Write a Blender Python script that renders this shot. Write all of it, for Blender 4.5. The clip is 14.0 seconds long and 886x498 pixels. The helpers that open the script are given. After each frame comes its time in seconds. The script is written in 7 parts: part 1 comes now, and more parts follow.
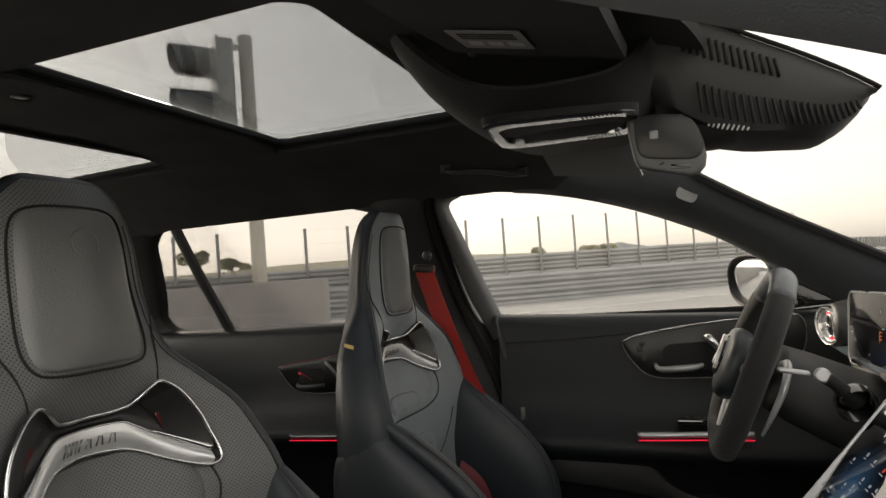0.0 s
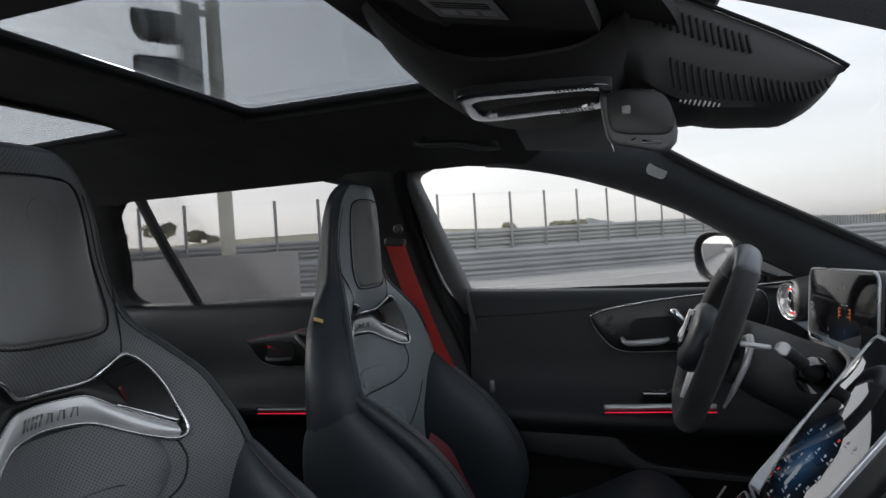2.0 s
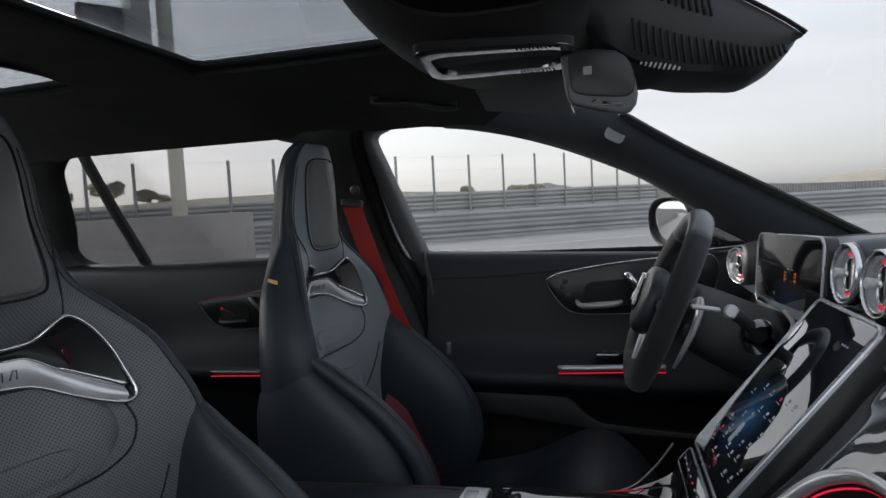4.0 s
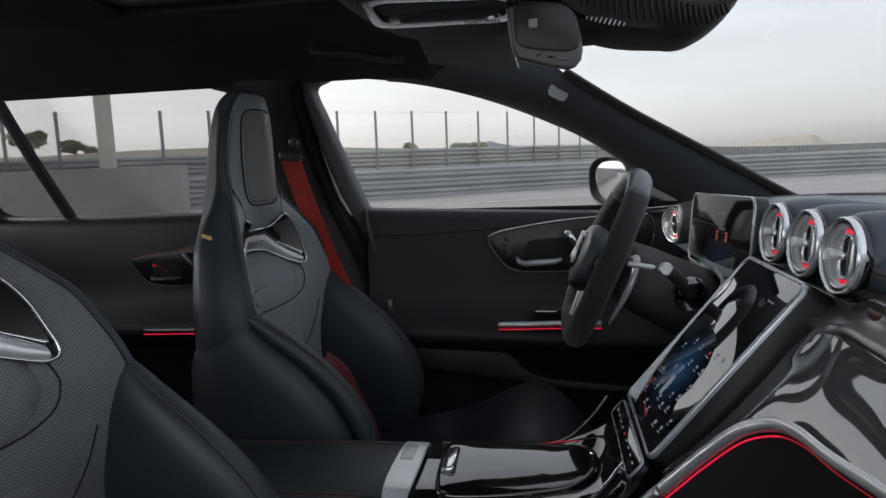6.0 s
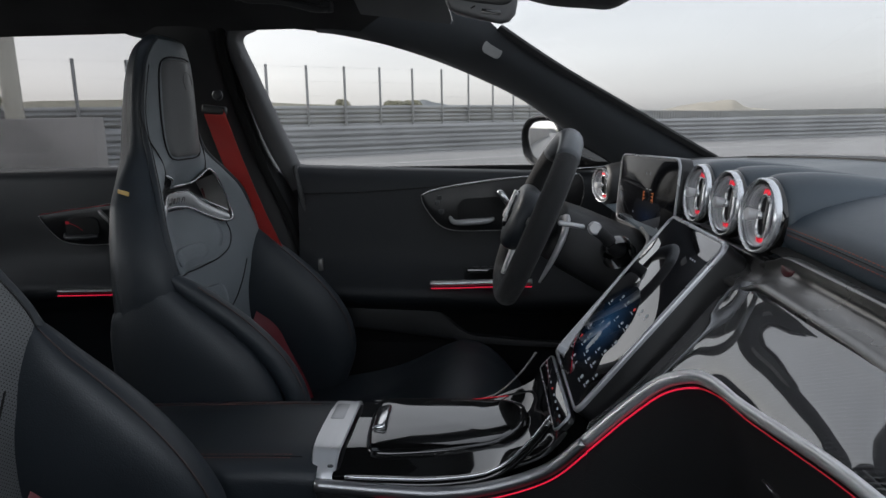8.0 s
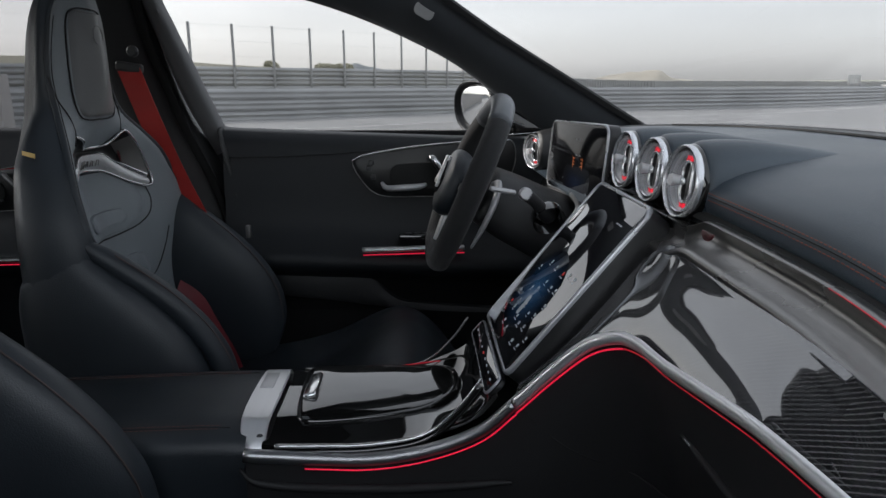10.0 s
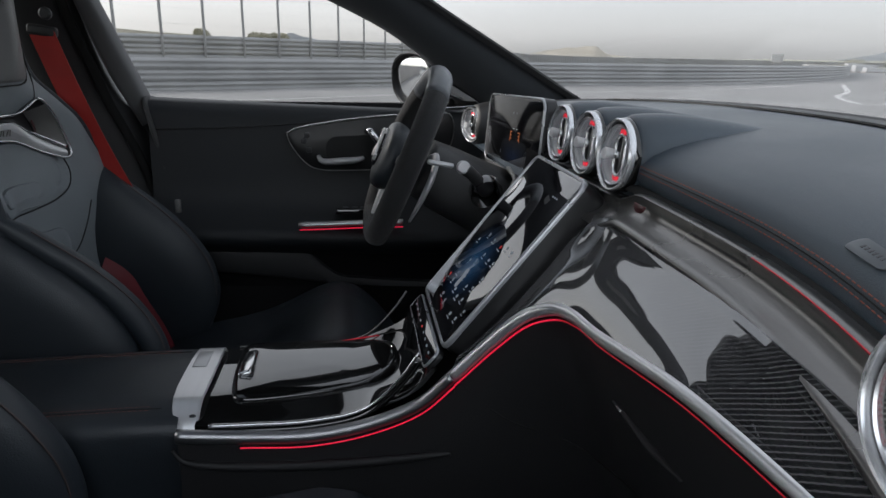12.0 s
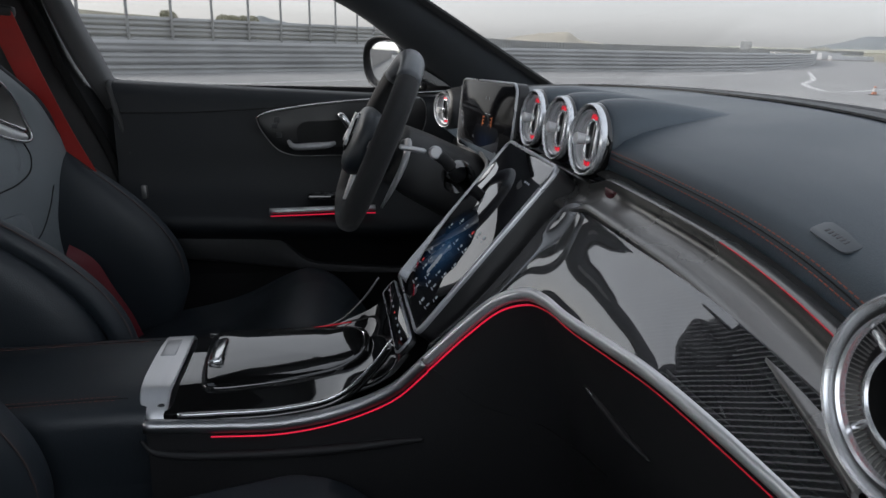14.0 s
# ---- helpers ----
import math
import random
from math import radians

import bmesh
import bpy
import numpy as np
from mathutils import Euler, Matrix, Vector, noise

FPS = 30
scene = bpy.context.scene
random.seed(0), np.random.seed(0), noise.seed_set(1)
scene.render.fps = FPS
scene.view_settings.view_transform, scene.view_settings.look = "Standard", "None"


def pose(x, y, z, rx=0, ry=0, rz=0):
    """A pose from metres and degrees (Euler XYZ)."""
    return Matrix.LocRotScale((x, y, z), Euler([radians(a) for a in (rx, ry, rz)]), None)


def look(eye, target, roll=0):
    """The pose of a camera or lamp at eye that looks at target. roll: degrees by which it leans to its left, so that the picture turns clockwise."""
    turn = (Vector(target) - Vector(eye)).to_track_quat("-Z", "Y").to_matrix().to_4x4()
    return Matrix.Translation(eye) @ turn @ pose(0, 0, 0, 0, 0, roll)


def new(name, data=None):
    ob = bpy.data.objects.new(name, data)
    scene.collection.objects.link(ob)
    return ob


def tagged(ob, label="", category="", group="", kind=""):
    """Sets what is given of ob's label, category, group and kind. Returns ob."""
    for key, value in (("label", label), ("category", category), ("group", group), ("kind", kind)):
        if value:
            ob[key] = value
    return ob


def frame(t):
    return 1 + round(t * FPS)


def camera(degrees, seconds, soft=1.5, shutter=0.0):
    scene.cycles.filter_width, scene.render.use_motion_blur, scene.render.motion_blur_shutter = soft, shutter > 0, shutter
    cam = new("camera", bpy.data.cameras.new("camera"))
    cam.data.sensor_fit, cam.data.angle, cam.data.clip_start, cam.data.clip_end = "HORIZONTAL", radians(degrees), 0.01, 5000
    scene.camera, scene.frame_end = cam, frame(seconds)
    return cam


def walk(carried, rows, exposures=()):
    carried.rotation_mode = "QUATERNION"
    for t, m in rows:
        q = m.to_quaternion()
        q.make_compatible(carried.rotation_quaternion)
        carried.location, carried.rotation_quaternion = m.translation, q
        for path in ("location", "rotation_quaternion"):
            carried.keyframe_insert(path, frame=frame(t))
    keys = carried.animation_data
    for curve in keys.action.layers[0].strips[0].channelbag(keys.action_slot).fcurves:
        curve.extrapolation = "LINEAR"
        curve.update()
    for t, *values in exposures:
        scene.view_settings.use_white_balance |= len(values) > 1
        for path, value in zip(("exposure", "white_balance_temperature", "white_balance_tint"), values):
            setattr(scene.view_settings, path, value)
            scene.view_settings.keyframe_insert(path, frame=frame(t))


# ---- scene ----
cam = camera(68.70, 14.0)
PATH = [
    (0.0, pose(0.0000, 0.0000, 1.0500, 92.201, 4.304, 20.669)),
    (0.5, pose(-0.0001, 0.0007, 1.0500, 91.726, 4.209, 20.145)),
    (1.0, pose(-0.0005, 0.0019, 1.0498, 91.108, 4.071, 19.538)),
    (1.5, pose(-0.0010, 0.0035, 1.0496, 90.492, 3.989, 18.898)),
    (2.0, pose(-0.0016, 0.0056, 1.0492, 89.745, 3.847, 18.113)),
    (4.5, pose(-0.0051, 0.0195, 1.0459, 85.280, 2.938, 13.225)),
    (5.0, pose(-0.0056, 0.0226, 1.0451, 84.286, 2.674, 11.944)),
    (5.5, pose(-0.0060, 0.0257, 1.0442, 83.334, 2.443, 10.722)),
    (6.0, pose(-0.0062, 0.0287, 1.0433, 82.295, 2.189, 9.385)),
    (6.5, pose(-0.0062, 0.0317, 1.0423, 81.276, 1.941, 8.078)),
    (7.0, pose(-0.0061, 0.0346, 1.0413, 80.251, 1.637, 6.581)),
    (7.5, pose(-0.0058, 0.0373, 1.0404, 79.394, 1.362, 5.136)),
    (8.0, pose(-0.0054, 0.0399, 1.0394, 78.576, 1.037, 3.633)),
    (10.5, pose(-0.0011, 0.0502, 1.0348, 74.954, -0.331, -3.529)),
    (11.0, pose(-0.0001, 0.0517, 1.0341, 74.363, -0.603, -4.942)),
    (11.5, pose(0.0010, 0.0530, 1.0333, 73.876, -0.818, -6.169)),
    (12.0, pose(0.0020, 0.0541, 1.0327, 73.420, -1.050, -7.300)),
    (12.5, pose(0.0029, 0.0550, 1.0322, 73.043, -1.202, -8.178)),
    (13.0, pose(0.0037, 0.0558, 1.0317, 72.665, -1.348, -8.925)),
    (13.5, pose(0.0042, 0.0565, 1.0314, 72.400, -1.438, -9.329)),
    (14.0, pose(0.0045, 0.0571, 1.0312, 72.238, -1.497, -9.584)),
]
WALK_EXPOSURES = [(0.0, 2.1, 7600, 10), (1.0, 2.05, 7500, 10), (1.6, 1.85, 6600, 10), (2.2, 1.72, 6200, 10), (4.5, 1.62, 6200, 10), (14.0, 1.6, 6150, 10)]
walk(cam, PATH, WALK_EXPOSURES)

# ---- world and light ----
YC = 0.914          # centre line of the car
world = bpy.data.worlds.new("hazy_sky")
scene.world = world
world.use_nodes = True
wn, wl = world.node_tree.nodes, world.node_tree.links
wn.clear()
sky = wn.new("ShaderNodeTexSky")
sky.sky_type = "NISHITA"
sky.sun_disc = False
sky.sun_elevation = radians(24)
sky.sun_rotation = radians(-62)
sky.dust_density = 4.0
sky.air_density = 1.2
hsv = wn.new("ShaderNodeHueSaturation")
hsv.inputs["Saturation"].default_value = 0.44
tc = wn.new("ShaderNodeTexCoord")
mp = wn.new("ShaderNodeMapping")
mp.inputs["Scale"].default_value = (1.2, 1.2, 9.0)
mp.inputs["Rotation"].default_value = (0.12, 0.05, 0.3)
cl = wn.new("ShaderNodeTexNoise")
cl.inputs["Scale"].default_value = 1.6
cl.inputs["Detail"].default_value = 5
cr = wn.new("ShaderNodeMapRange")
cr.inputs[1].default_value, cr.inputs[2].default_value = 0.35, 0.7
cr.inputs[3].default_value, cr.inputs[4].default_value = 0.93, 1.07
mul = wn.new("ShaderNodeMix")
mul.data_type, mul.blend_type = "RGBA", "MULTIPLY"
mul.inputs[0].default_value = 1.0
bg = wn.new("ShaderNodeBackground")
bg.inputs["Strength"].default_value = 0.115
wo = wn.new("ShaderNodeOutputWorld")
even = wn.new("ShaderNodeGamma")
even.inputs[1].default_value = 0.30
wl.new(sky.outputs[0], even.inputs[0])
hsv.inputs["Value"].default_value = 5.2
wl.new(even.outputs[0], hsv.inputs["Color"])
wl.new(tc.outputs["Generated"], mp.inputs[0])
wl.new(mp.outputs[0], cl.inputs["Vector"])
wl.new(cl.outputs[0], cr.inputs[0])
wl.new(hsv.outputs[0], mul.inputs[6])
wl.new(cr.outputs[0], mul.inputs[7])
wl.new(mul.outputs[2], bg.inputs[0])
wl.new(bg.outputs[0], wo.inputs[0])

sun = new("sun", bpy.data.lights.new("sun", "SUN"))
sun.data.energy = 1.6
sun.data.angle = radians(12)
sun.data.color = (1.0, 0.93, 0.84)
sun.matrix_world = look((-8, 4.3, 4.2), (0, 0, 0))


# ---- materials ----
def material(name, color, rough=0.5, metal=0.0, grain=0.0, grain_scale=400.0, var=0.15, var_scale=6.0,
             coat=0.0, spec=0.5, stretch=(1, 1, 1), sheen=0.0):
    """Principled surface with large-scale tone variation and a fine grain in the relief."""
    m = bpy.data.materials.new(name)
    m.use_nodes = True
    n, l = m.node_tree.nodes, m.node_tree.links
    b = n["Principled BSDF"]
    b.inputs["Roughness"].default_value = rough
    b.inputs["Metallic"].default_value = metal
    b.inputs["Specular IOR Level"].default_value = spec
    b.inputs["Coat Weight"].default_value = coat
    b.inputs["Coat Roughness"].default_value = 0.03
    if sheen:
        b.inputs["Sheen Weight"].default_value = sheen
        b.inputs["Sheen Roughness"].default_value = 0.5
    co = n.new("ShaderNodeTexCoord")
    mapping = n.new("ShaderNodeMapping")
    mapping.inputs["Scale"].default_value = stretch
    l.new(co.outputs["Object"], mapping.inputs[0])
    big = n.new("ShaderNodeTexNoise")
    big.inputs["Scale"].default_value = var_scale
    big.inputs["Detail"].default_value = 6
    l.new(mapping.outputs[0], big.inputs["Vector"])
    ramp = n.new("ShaderNodeMapRange")
    ramp.inputs[1].default_value, ramp.inputs[2].default_value = 0.3, 0.7
    ramp.inputs[3].default_value, ramp.inputs[4].default_value = 1 - var, 1 + var
    l.new(big.outputs[0], ramp.inputs[0])
    mix = n.new("ShaderNodeMix")
    mix.data_type, mix.blend_type = "RGBA", "MULTIPLY"
    mix.inputs[0].default_value = 1
    mix.inputs[6].default_value = (*color, 1)
    l.new(ramp.outputs[0], mix.inputs[7])
    l.new(mix.outputs[2], b.inputs["Base Color"])
    rr = n.new("ShaderNodeMapRange")
    rr.inputs[1].default_value, rr.inputs[2].default_value = 0.3, 0.7
    rr.inputs[3].default_value, rr.inputs[4].default_value = max(rough - 0.06, 0.02), min(rough + 0.06, 1)
    if rough > 0.12:
        l.new(big.outputs[0], rr.inputs[0])
        l.new(rr.outputs[0], b.inputs["Roughness"])
    if grain:
        fine = n.new("ShaderNodeTexNoise")
        fine.inputs["Scale"].default_value = grain_scale
        fine.inputs["Detail"].default_value = 3
        l.new(mapping.outputs[0], fine.inputs["Vector"])
        bump = n.new("ShaderNodeBump")
        bump.inputs["Strength"].default_value = grain
        bump.inputs["Distance"].default_value = 0.002
        l.new(fine.outputs[0], bump.inputs["Height"])
        l.new(bump.outputs[0], b.inputs["Normal"])
    return m


def math_node(n, l, op, a, b=None):
    x = n.new("ShaderNodeMath")
    x.operation = op
    for k, v in ((0, a), (1, b)):
        if v is None:
            continue
        if isinstance(v, (int, float)):
            x.inputs[k].default_value = v
        else:
            l.new(v, x.inputs[k])
    return x.outputs[0]


def perforated(name, color, pitch=0.006, hole=0.30, rough=0.42, axes=(1, 2)):
    """Leather with a regular grid of punched holes, spaced pitch metres."""
    m = material(name, color, rough, grain=0.25, grain_scale=700, var=0.12, var_scale=9)
    n, l = m.node_tree.nodes, m.node_tree.links
    b = n["Principled BSDF"]
    co = n.new("ShaderNodeTexCoord")
    sep = n.new("ShaderNodeSeparateXYZ")
    l.new(co.outputs["Object"], sep.inputs[0])
    u = math_node(n, l, "DIVIDE", sep.outputs[axes[0]], pitch)
    v = math_node(n, l, "DIVIDE", sep.outputs[axes[1]], pitch)
    a = math_node(n, l, "ADD", u, v)
    c = math_node(n, l, "SUBTRACT", u, v)
    fa = math_node(n, l, "SUBTRACT", math_node(n, l, "FRACT", a), 0.5)
    fc = math_node(n, l, "SUBTRACT", math_node(n, l, "FRACT", c), 0.5)
    r = math_node(n, l, "SQRT", math_node(n, l, "ADD", math_node(n, l, "MULTIPLY", fa, fa), math_node(n, l, "MULTIPLY", fc, fc)))
    inside = math_node(n, l, "LESS_THAN", r, hole)
    old = b.inputs["Base Color"].links[0].from_socket
    mix = n.new("ShaderNodeMix")
    mix.data_type = "RGBA"
    mix.inputs[7].default_value = (0.004, 0.004, 0.004, 1)
    l.new(inside, mix.inputs[0])
    l.new(old, mix.inputs[6])
    l.new(mix.outputs[2], b.inputs["Base Color"])
    return m


def carbon_weave(name):
    """Twill carbon fibre under clear lacquer."""
    m = material(name, (0.02, 0.02, 0.021), 0.35, coat=1.0, var=0.1, var_scale=30)
    n, l = m.node_tree.nodes, m.node_tree.links
    b = n["Principled BSDF"]
    co = n.new("ShaderNodeTexCoord")
    # the ribs of the twill run obliquely across the panel
    across = n.new("ShaderNodeVectorMath")
    across.operation = "DOT_PRODUCT"
    across.inputs[1].default_value = (1.0, 1.0, 0.6)
    l.new(co.outputs["Object"], across.inputs[0])
    along = n.new("ShaderNodeVectorMath")
    along.operation = "DOT_PRODUCT"
    along.inputs[1].default_value = (0.55, -0.72, 0.43)
    l.new(co.outputs["Object"], along.inputs[0])
    flat = n.new("ShaderNodeCombineXYZ")
    l.new(across.outputs["Value"], flat.inputs[0])
    l.new(along.outputs["Value"], flat.inputs[1])
    wave = n.new("ShaderNodeTexWave")
    wave.wave_type, wave.bands_direction, wave.wave_profile = "BANDS", "X", "SIN"
    wave.inputs["Scale"].default_value = 46
    wave.inputs["Distortion"].default_value = 0.25
    wave.inputs["Detail"].default_value = 0
    l.new(flat.outputs[0], wave.inputs["Vector"])
    wave2 = n.new("ShaderNodeTexWave")
    wave2.wave_type, wave2.bands_direction = "BANDS", "DIAGONAL"
    wave2.inputs["Scale"].default_value = 120
    l.new(flat.outputs[0], wave2.inputs["Vector"])
    both = math_node(n, l, "ADD", wave.outputs[1], math_node(n, l, "MULTIPLY", wave2.outputs[1], 0.12))
    ramp = n.new("ShaderNodeValToRGB")
    ramp.color_ramp.elements[0].position, ramp.color_ramp.elements[1].position = 0.30, 0.95
    ramp.color_ramp.elements[0].color = (0.008, 0.008, 0.009, 1)
    ramp.color_ramp.elements[1].color = (0.060, 0.060, 0.062, 1)
    l.new(both, ramp.inputs[0])
    l.new(ramp.outputs[0], b.inputs["Base Color"])
    b.inputs["Metallic"].default_value = 0.0
    b.inputs["Specular IOR Level"].default_value = 0.05
    b.inputs["Coat IOR"].default_value = 2.3
    return m


def lit_glass(name, color, strength):
    """Glossy display glass lit from within."""
    m = bpy.data.materials.new(name)
    m.use_nodes = True
    b = m.node_tree.nodes["Principled BSDF"]
    b.inputs["Base Color"].default_value = (0.004, 0.004, 0.005, 1)
    b.inputs["Roughness"].default_value = 0.02
    b.inputs["Specular IOR Level"].default_value = 0.8
    b.inputs["Coat Weight"].default_value = 1.0
    b.inputs["Emission Color"].default_value = (*color, 1)
    b.inputs["Emission Strength"].default_value = strength
    return m


def emitter(name, color, strength):
    m = bpy.data.materials.new(name)
    m.use_nodes = True
    b = m.node_tree.nodes["Principled BSDF"]
    b.inputs["Base Color"].default_value = (*[c * 0.5 for c in color], 1)
    b.inputs["Emission Color"].default_value = (*color, 1)
    b.inputs["Emission Strength"].default_value = strength
    return m


def thin_glass(name, tint=(1, 1, 1), gloss=1.0):
    m = bpy.data.materials.new(name)
    m.use_nodes = True
    n, l = m.node_tree.nodes, m.node_tree.links
    n.clear()
    out = n.new("ShaderNodeOutputMaterial")
    mix = n.new("ShaderNodeMixShader")
    tr = n.new("ShaderNodeBsdfTransparent")
    tr.inputs[0].default_value = (*tint, 1)
    gl = n.new("ShaderNodeBsdfGlossy")
    gl.inputs["Roughness"].default_value = 0.01
    fr = n.new("ShaderNodeFresnel")
    fr.inputs[0].default_value = 1.45
    l.new(math_node(n, l, "MULTIPLY", fr.outputs[0], gloss), mix.inputs[0])
    l.new(tr.outputs[0], mix.inputs[1])
    l.new(gl.outputs[0], mix.inputs[2])
    l.new(mix.outputs[0], out.inputs[0])
    return m


# blue cast of the sky light is put into these black leathers
LEATHER = material("black_leather", (0.0140, 0.0180, 0.0228), 0.44, grain=0.22, grain_scale=520, var=0.15, var_scale=5)
LEATHER_DASH = material("dash_leather", (0.036, 0.049, 0.062), 0.38, grain=0.18, grain_scale=900, var=0.12, var_scale=4)
# seat front greys are raised for windscreen light, most on the driver's cover
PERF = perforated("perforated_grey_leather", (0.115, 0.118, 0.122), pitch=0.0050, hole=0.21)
PERF_FINE_LIT = perforated("fine_lit_perforated_leather", (0.178, 0.196, 0.212), pitch=0.0046, hole=0.13)
# head pad grey raised for the same windscreen light
PAD_LEATHER = material("headrest_leather", (0.112, 0.113, 0.114), 0.40, grain=0.25, grain_scale=450, var=0.1)
SUEDE = material("black_suede", (0.018, 0.018, 0.019), 0.9, grain=0.5, grain_scale=900, var=0.2, var_scale=14, spec=0.15, sheen=0.15)
# headliner and plastic blacks are lifted to imitate a veil of stray light
HEADLINER = material("black_headliner_fabric", (0.046, 0.046, 0.047), 0.95, grain=0.5, grain_scale=1200, var=0.18, var_scale=8, spec=0.1)
PLASTIC = material("soft_black_plastic", (0.023, 0.0235, 0.0245), 0.5, grain=0.3, grain_scale=900, var=0.12)
DARKGREY = material("dark_grey_plastic", (0.035, 0.036, 0.038), 0.45, grain=0.2, grain_scale=900, var=0.12)
PIANO = material("piano_black", (0.004, 0.004, 0.004), 0.05, coat=1.0, var=0.05)
# pillar charcoal carries a blue tint for sky light
TRIM_GREY = material("charcoal_pillar_plastic", (0.050, 0.055, 0.062), 0.6, grain=0.25, grain_scale=900, var=0.1)
CARBON = carbon_weave("carbon_fibre")
CHROME = material("satin_chrome", (0.74, 0.74, 0.75), 0.20, metal=1.0, var=0.06)
DARK_CHROME = material("polished_dark_chrome", (0.42, 0.44, 0.47), 0.09, metal=1.0, var=0.05)
BRUSHED = material("brushed_aluminium", (0.40, 0.40, 0.41), 0.36, metal=1.0, grain=0.12, grain_scale=300, var=0.06, stretch=(1, 14, 1))
SILVER_DARK = material("dark_silver", (0.25, 0.245, 0.24), 0.34, metal=0.9, grain=0.1, grain_scale=500, var=0.08)
SILVER_SOFT = material("silver_plastic", (0.46, 0.46, 0.47), 0.34, metal=0.5, var=0.06)
RED_BELT = material("red_webbing", (0.36, 0.018, 0.014), 0.75, grain=0.6, grain_scale=500, var=0.1, stretch=(1, 1, 6))
RED_LEATHER = material("red_leather", (0.14, 0.008, 0.016), 0.5, grain=0.3, grain_scale=500, var=0.1)
RED_LED = emitter("red_light_strip", (1.0, 0.02, 0.07), 0.17)
RED_DIM = emitter("dim_red_light", (1.0, 0.02, 0.05), 0.035)
RED_GLOW = emitter("red_vent_light", (1.0, 0.015, 0.04), 0.24)
STITCH = material("rust_red_thread", (0.26, 0.075, 0.05), 0.7, var=0.1)
THREAD_DARK = material("dark_thread", (0.05, 0.035, 0.033), 0.7, var=0.1)
# near-black paints in the shade of seams, gaps and recesses
GROOVE = material("seam_shadow_gap", (0.004, 0.004, 0.004), 0.8, var=0.05)
COVE_SILVER = material("satin_silver_cove", (0.205, 0.200, 0.194), 0.30, metal=0.9, grain=0.06, grain_scale=400, var=0.06)
SCREEN = material("display_glass", (0.004, 0.004, 0.005), 0.02, var=0.02, coat=1.0, spec=0.8)
SCREEN.node_tree.nodes["Principled BSDF"].inputs["Coat IOR"].default_value = 1.75
UI_WHITE = emitter("interface_white", (0.55, 0.6, 0.65), 0.034)
UI_BLUE = lit_glass("interface_blue", (0.03, 0.08, 0.17), 0.022)
RED_FAINT = emitter("faint_red_light", (1.0, 0.02, 0.05), 0.004)
SATIN_BLACK = material("satin_black_plastic", (0.008, 0.008, 0.0085), 0.33, grain=0.1, grain_scale=900, var=0.1)
VENT_RING = material("satin_nickel", (0.70, 0.71, 0.73), 0.26, metal=0.75, var=0.05)
BOWL_SILVER = material("pale_satin_silver", (0.45, 0.46, 0.49), 0.42, metal=0.30, var=0.05)
BEZEL = material("satin_silver_bezel", (0.40, 0.41, 0.43), 0.30, metal=0.7, var=0.05)
VENT_FACE = material("silver_lacquer", (0.72, 0.72, 0.73), 0.34, metal=0.25, var=0.05)
BAND_SILVER = material("satin_aluminium_band", (0.68, 0.68, 0.69), 0.34, metal=0.75, grain=0.03, grain_scale=400, var=0.05, stretch=(14, 1, 1))
PRIVACY_GLASS = thin_glass("dark_privacy_glass", (0.16, 0.16, 0.165), 0.4)
UI_ORANGE = emitter("interface_orange", (0.9, 0.22, 0.04), 0.055)
UI_RED = emitter("interface_red", (0.9, 0.06, 0.05), 0.06)
CHIN = material("satin_grey_paint", (0.075, 0.075, 0.077), 0.4, var=0.08)
VISOR_GREY = material("dark_visor_fabric", (0.085, 0.087, 0.09), 0.85, grain=0.3, grain_scale=900, var=0.1)
PLATE_GREY = material("satin_grey_plate", (0.058, 0.066, 0.075), 0.4, var=0.08)
RED_DARK = material("dark_red_reflector", (0.05, 0.006, 0.008), 0.3, var=0.1)
SEAT_GREY = material("dark_grey_smooth_leather", (0.060, 0.066, 0.074), 0.42, grain=0.2, grain_scale=520, var=0.12, var_scale=5)
FRAME_GREY = material("charcoal_window_frame", (0.085, 0.087, 0.09), 0.5, grain=0.2, grain_scale=900, var=0.1)
LOWER_TRIM = material("black_grained_plastic", (0.0080, 0.0080, 0.0085), 0.75, grain=0.4, grain_scale=700, var=0.12, spec=0.12)
SIDE_BLACK = material("black_soft_trim", (0.0150, 0.0150, 0.0162), 0.55, grain=0.25, grain_scale=700, var=0.12, spec=0.35)
CARPET = material("black_carpet", (0.016, 0.016, 0.017), 0.95, grain=0.8, grain_scale=600, var=0.2, spec=0.1)
LABEL = material("grey_label", (0.22, 0.22, 0.22), 0.6, var=0.1)
RUBBER = material("black_rubber", (0.010, 0.010, 0.010), 0.8, var=0.1, spec=0.12)
GLASS = thin_glass("window_glass", (0.555, 0.555, 0.555), 0.30)
WINDSCREEN = thin_glass("windscreen_glass", (0.60, 0.60, 0.602), 0.10)
# door leather is tinted blue for sky light as well
DOOR_LEATHER = material("black_door_leather", (0.0088, 0.0105, 0.0128), 0.45, grain=0.35, grain_scale=520, var=0.15, var_scale=5, spec=0.35)
DISPLAY_MATT = material("matt_display_glass", (0.006, 0.006, 0.007), 0.08, var=0.02, spec=0.14)
ROOF_GLASS = thin_glass("tinted_roof_glass", (0.36, 0.375, 0.39), 0.5)
REAR_GLASS = thin_glass("tinted_rear_glass", (0.43, 0.43, 0.435), 0.35)
MIRROR = material("mirror_glass", (0.85, 0.86, 0.87), 0.02, metal=1.0, var=0.01)
ASPHALT = material("worn_asphalt", (0.31, 0.305, 0.298), 0.9, grain=0.6, grain_scale=60, var=0.16, var_scale=0.35)
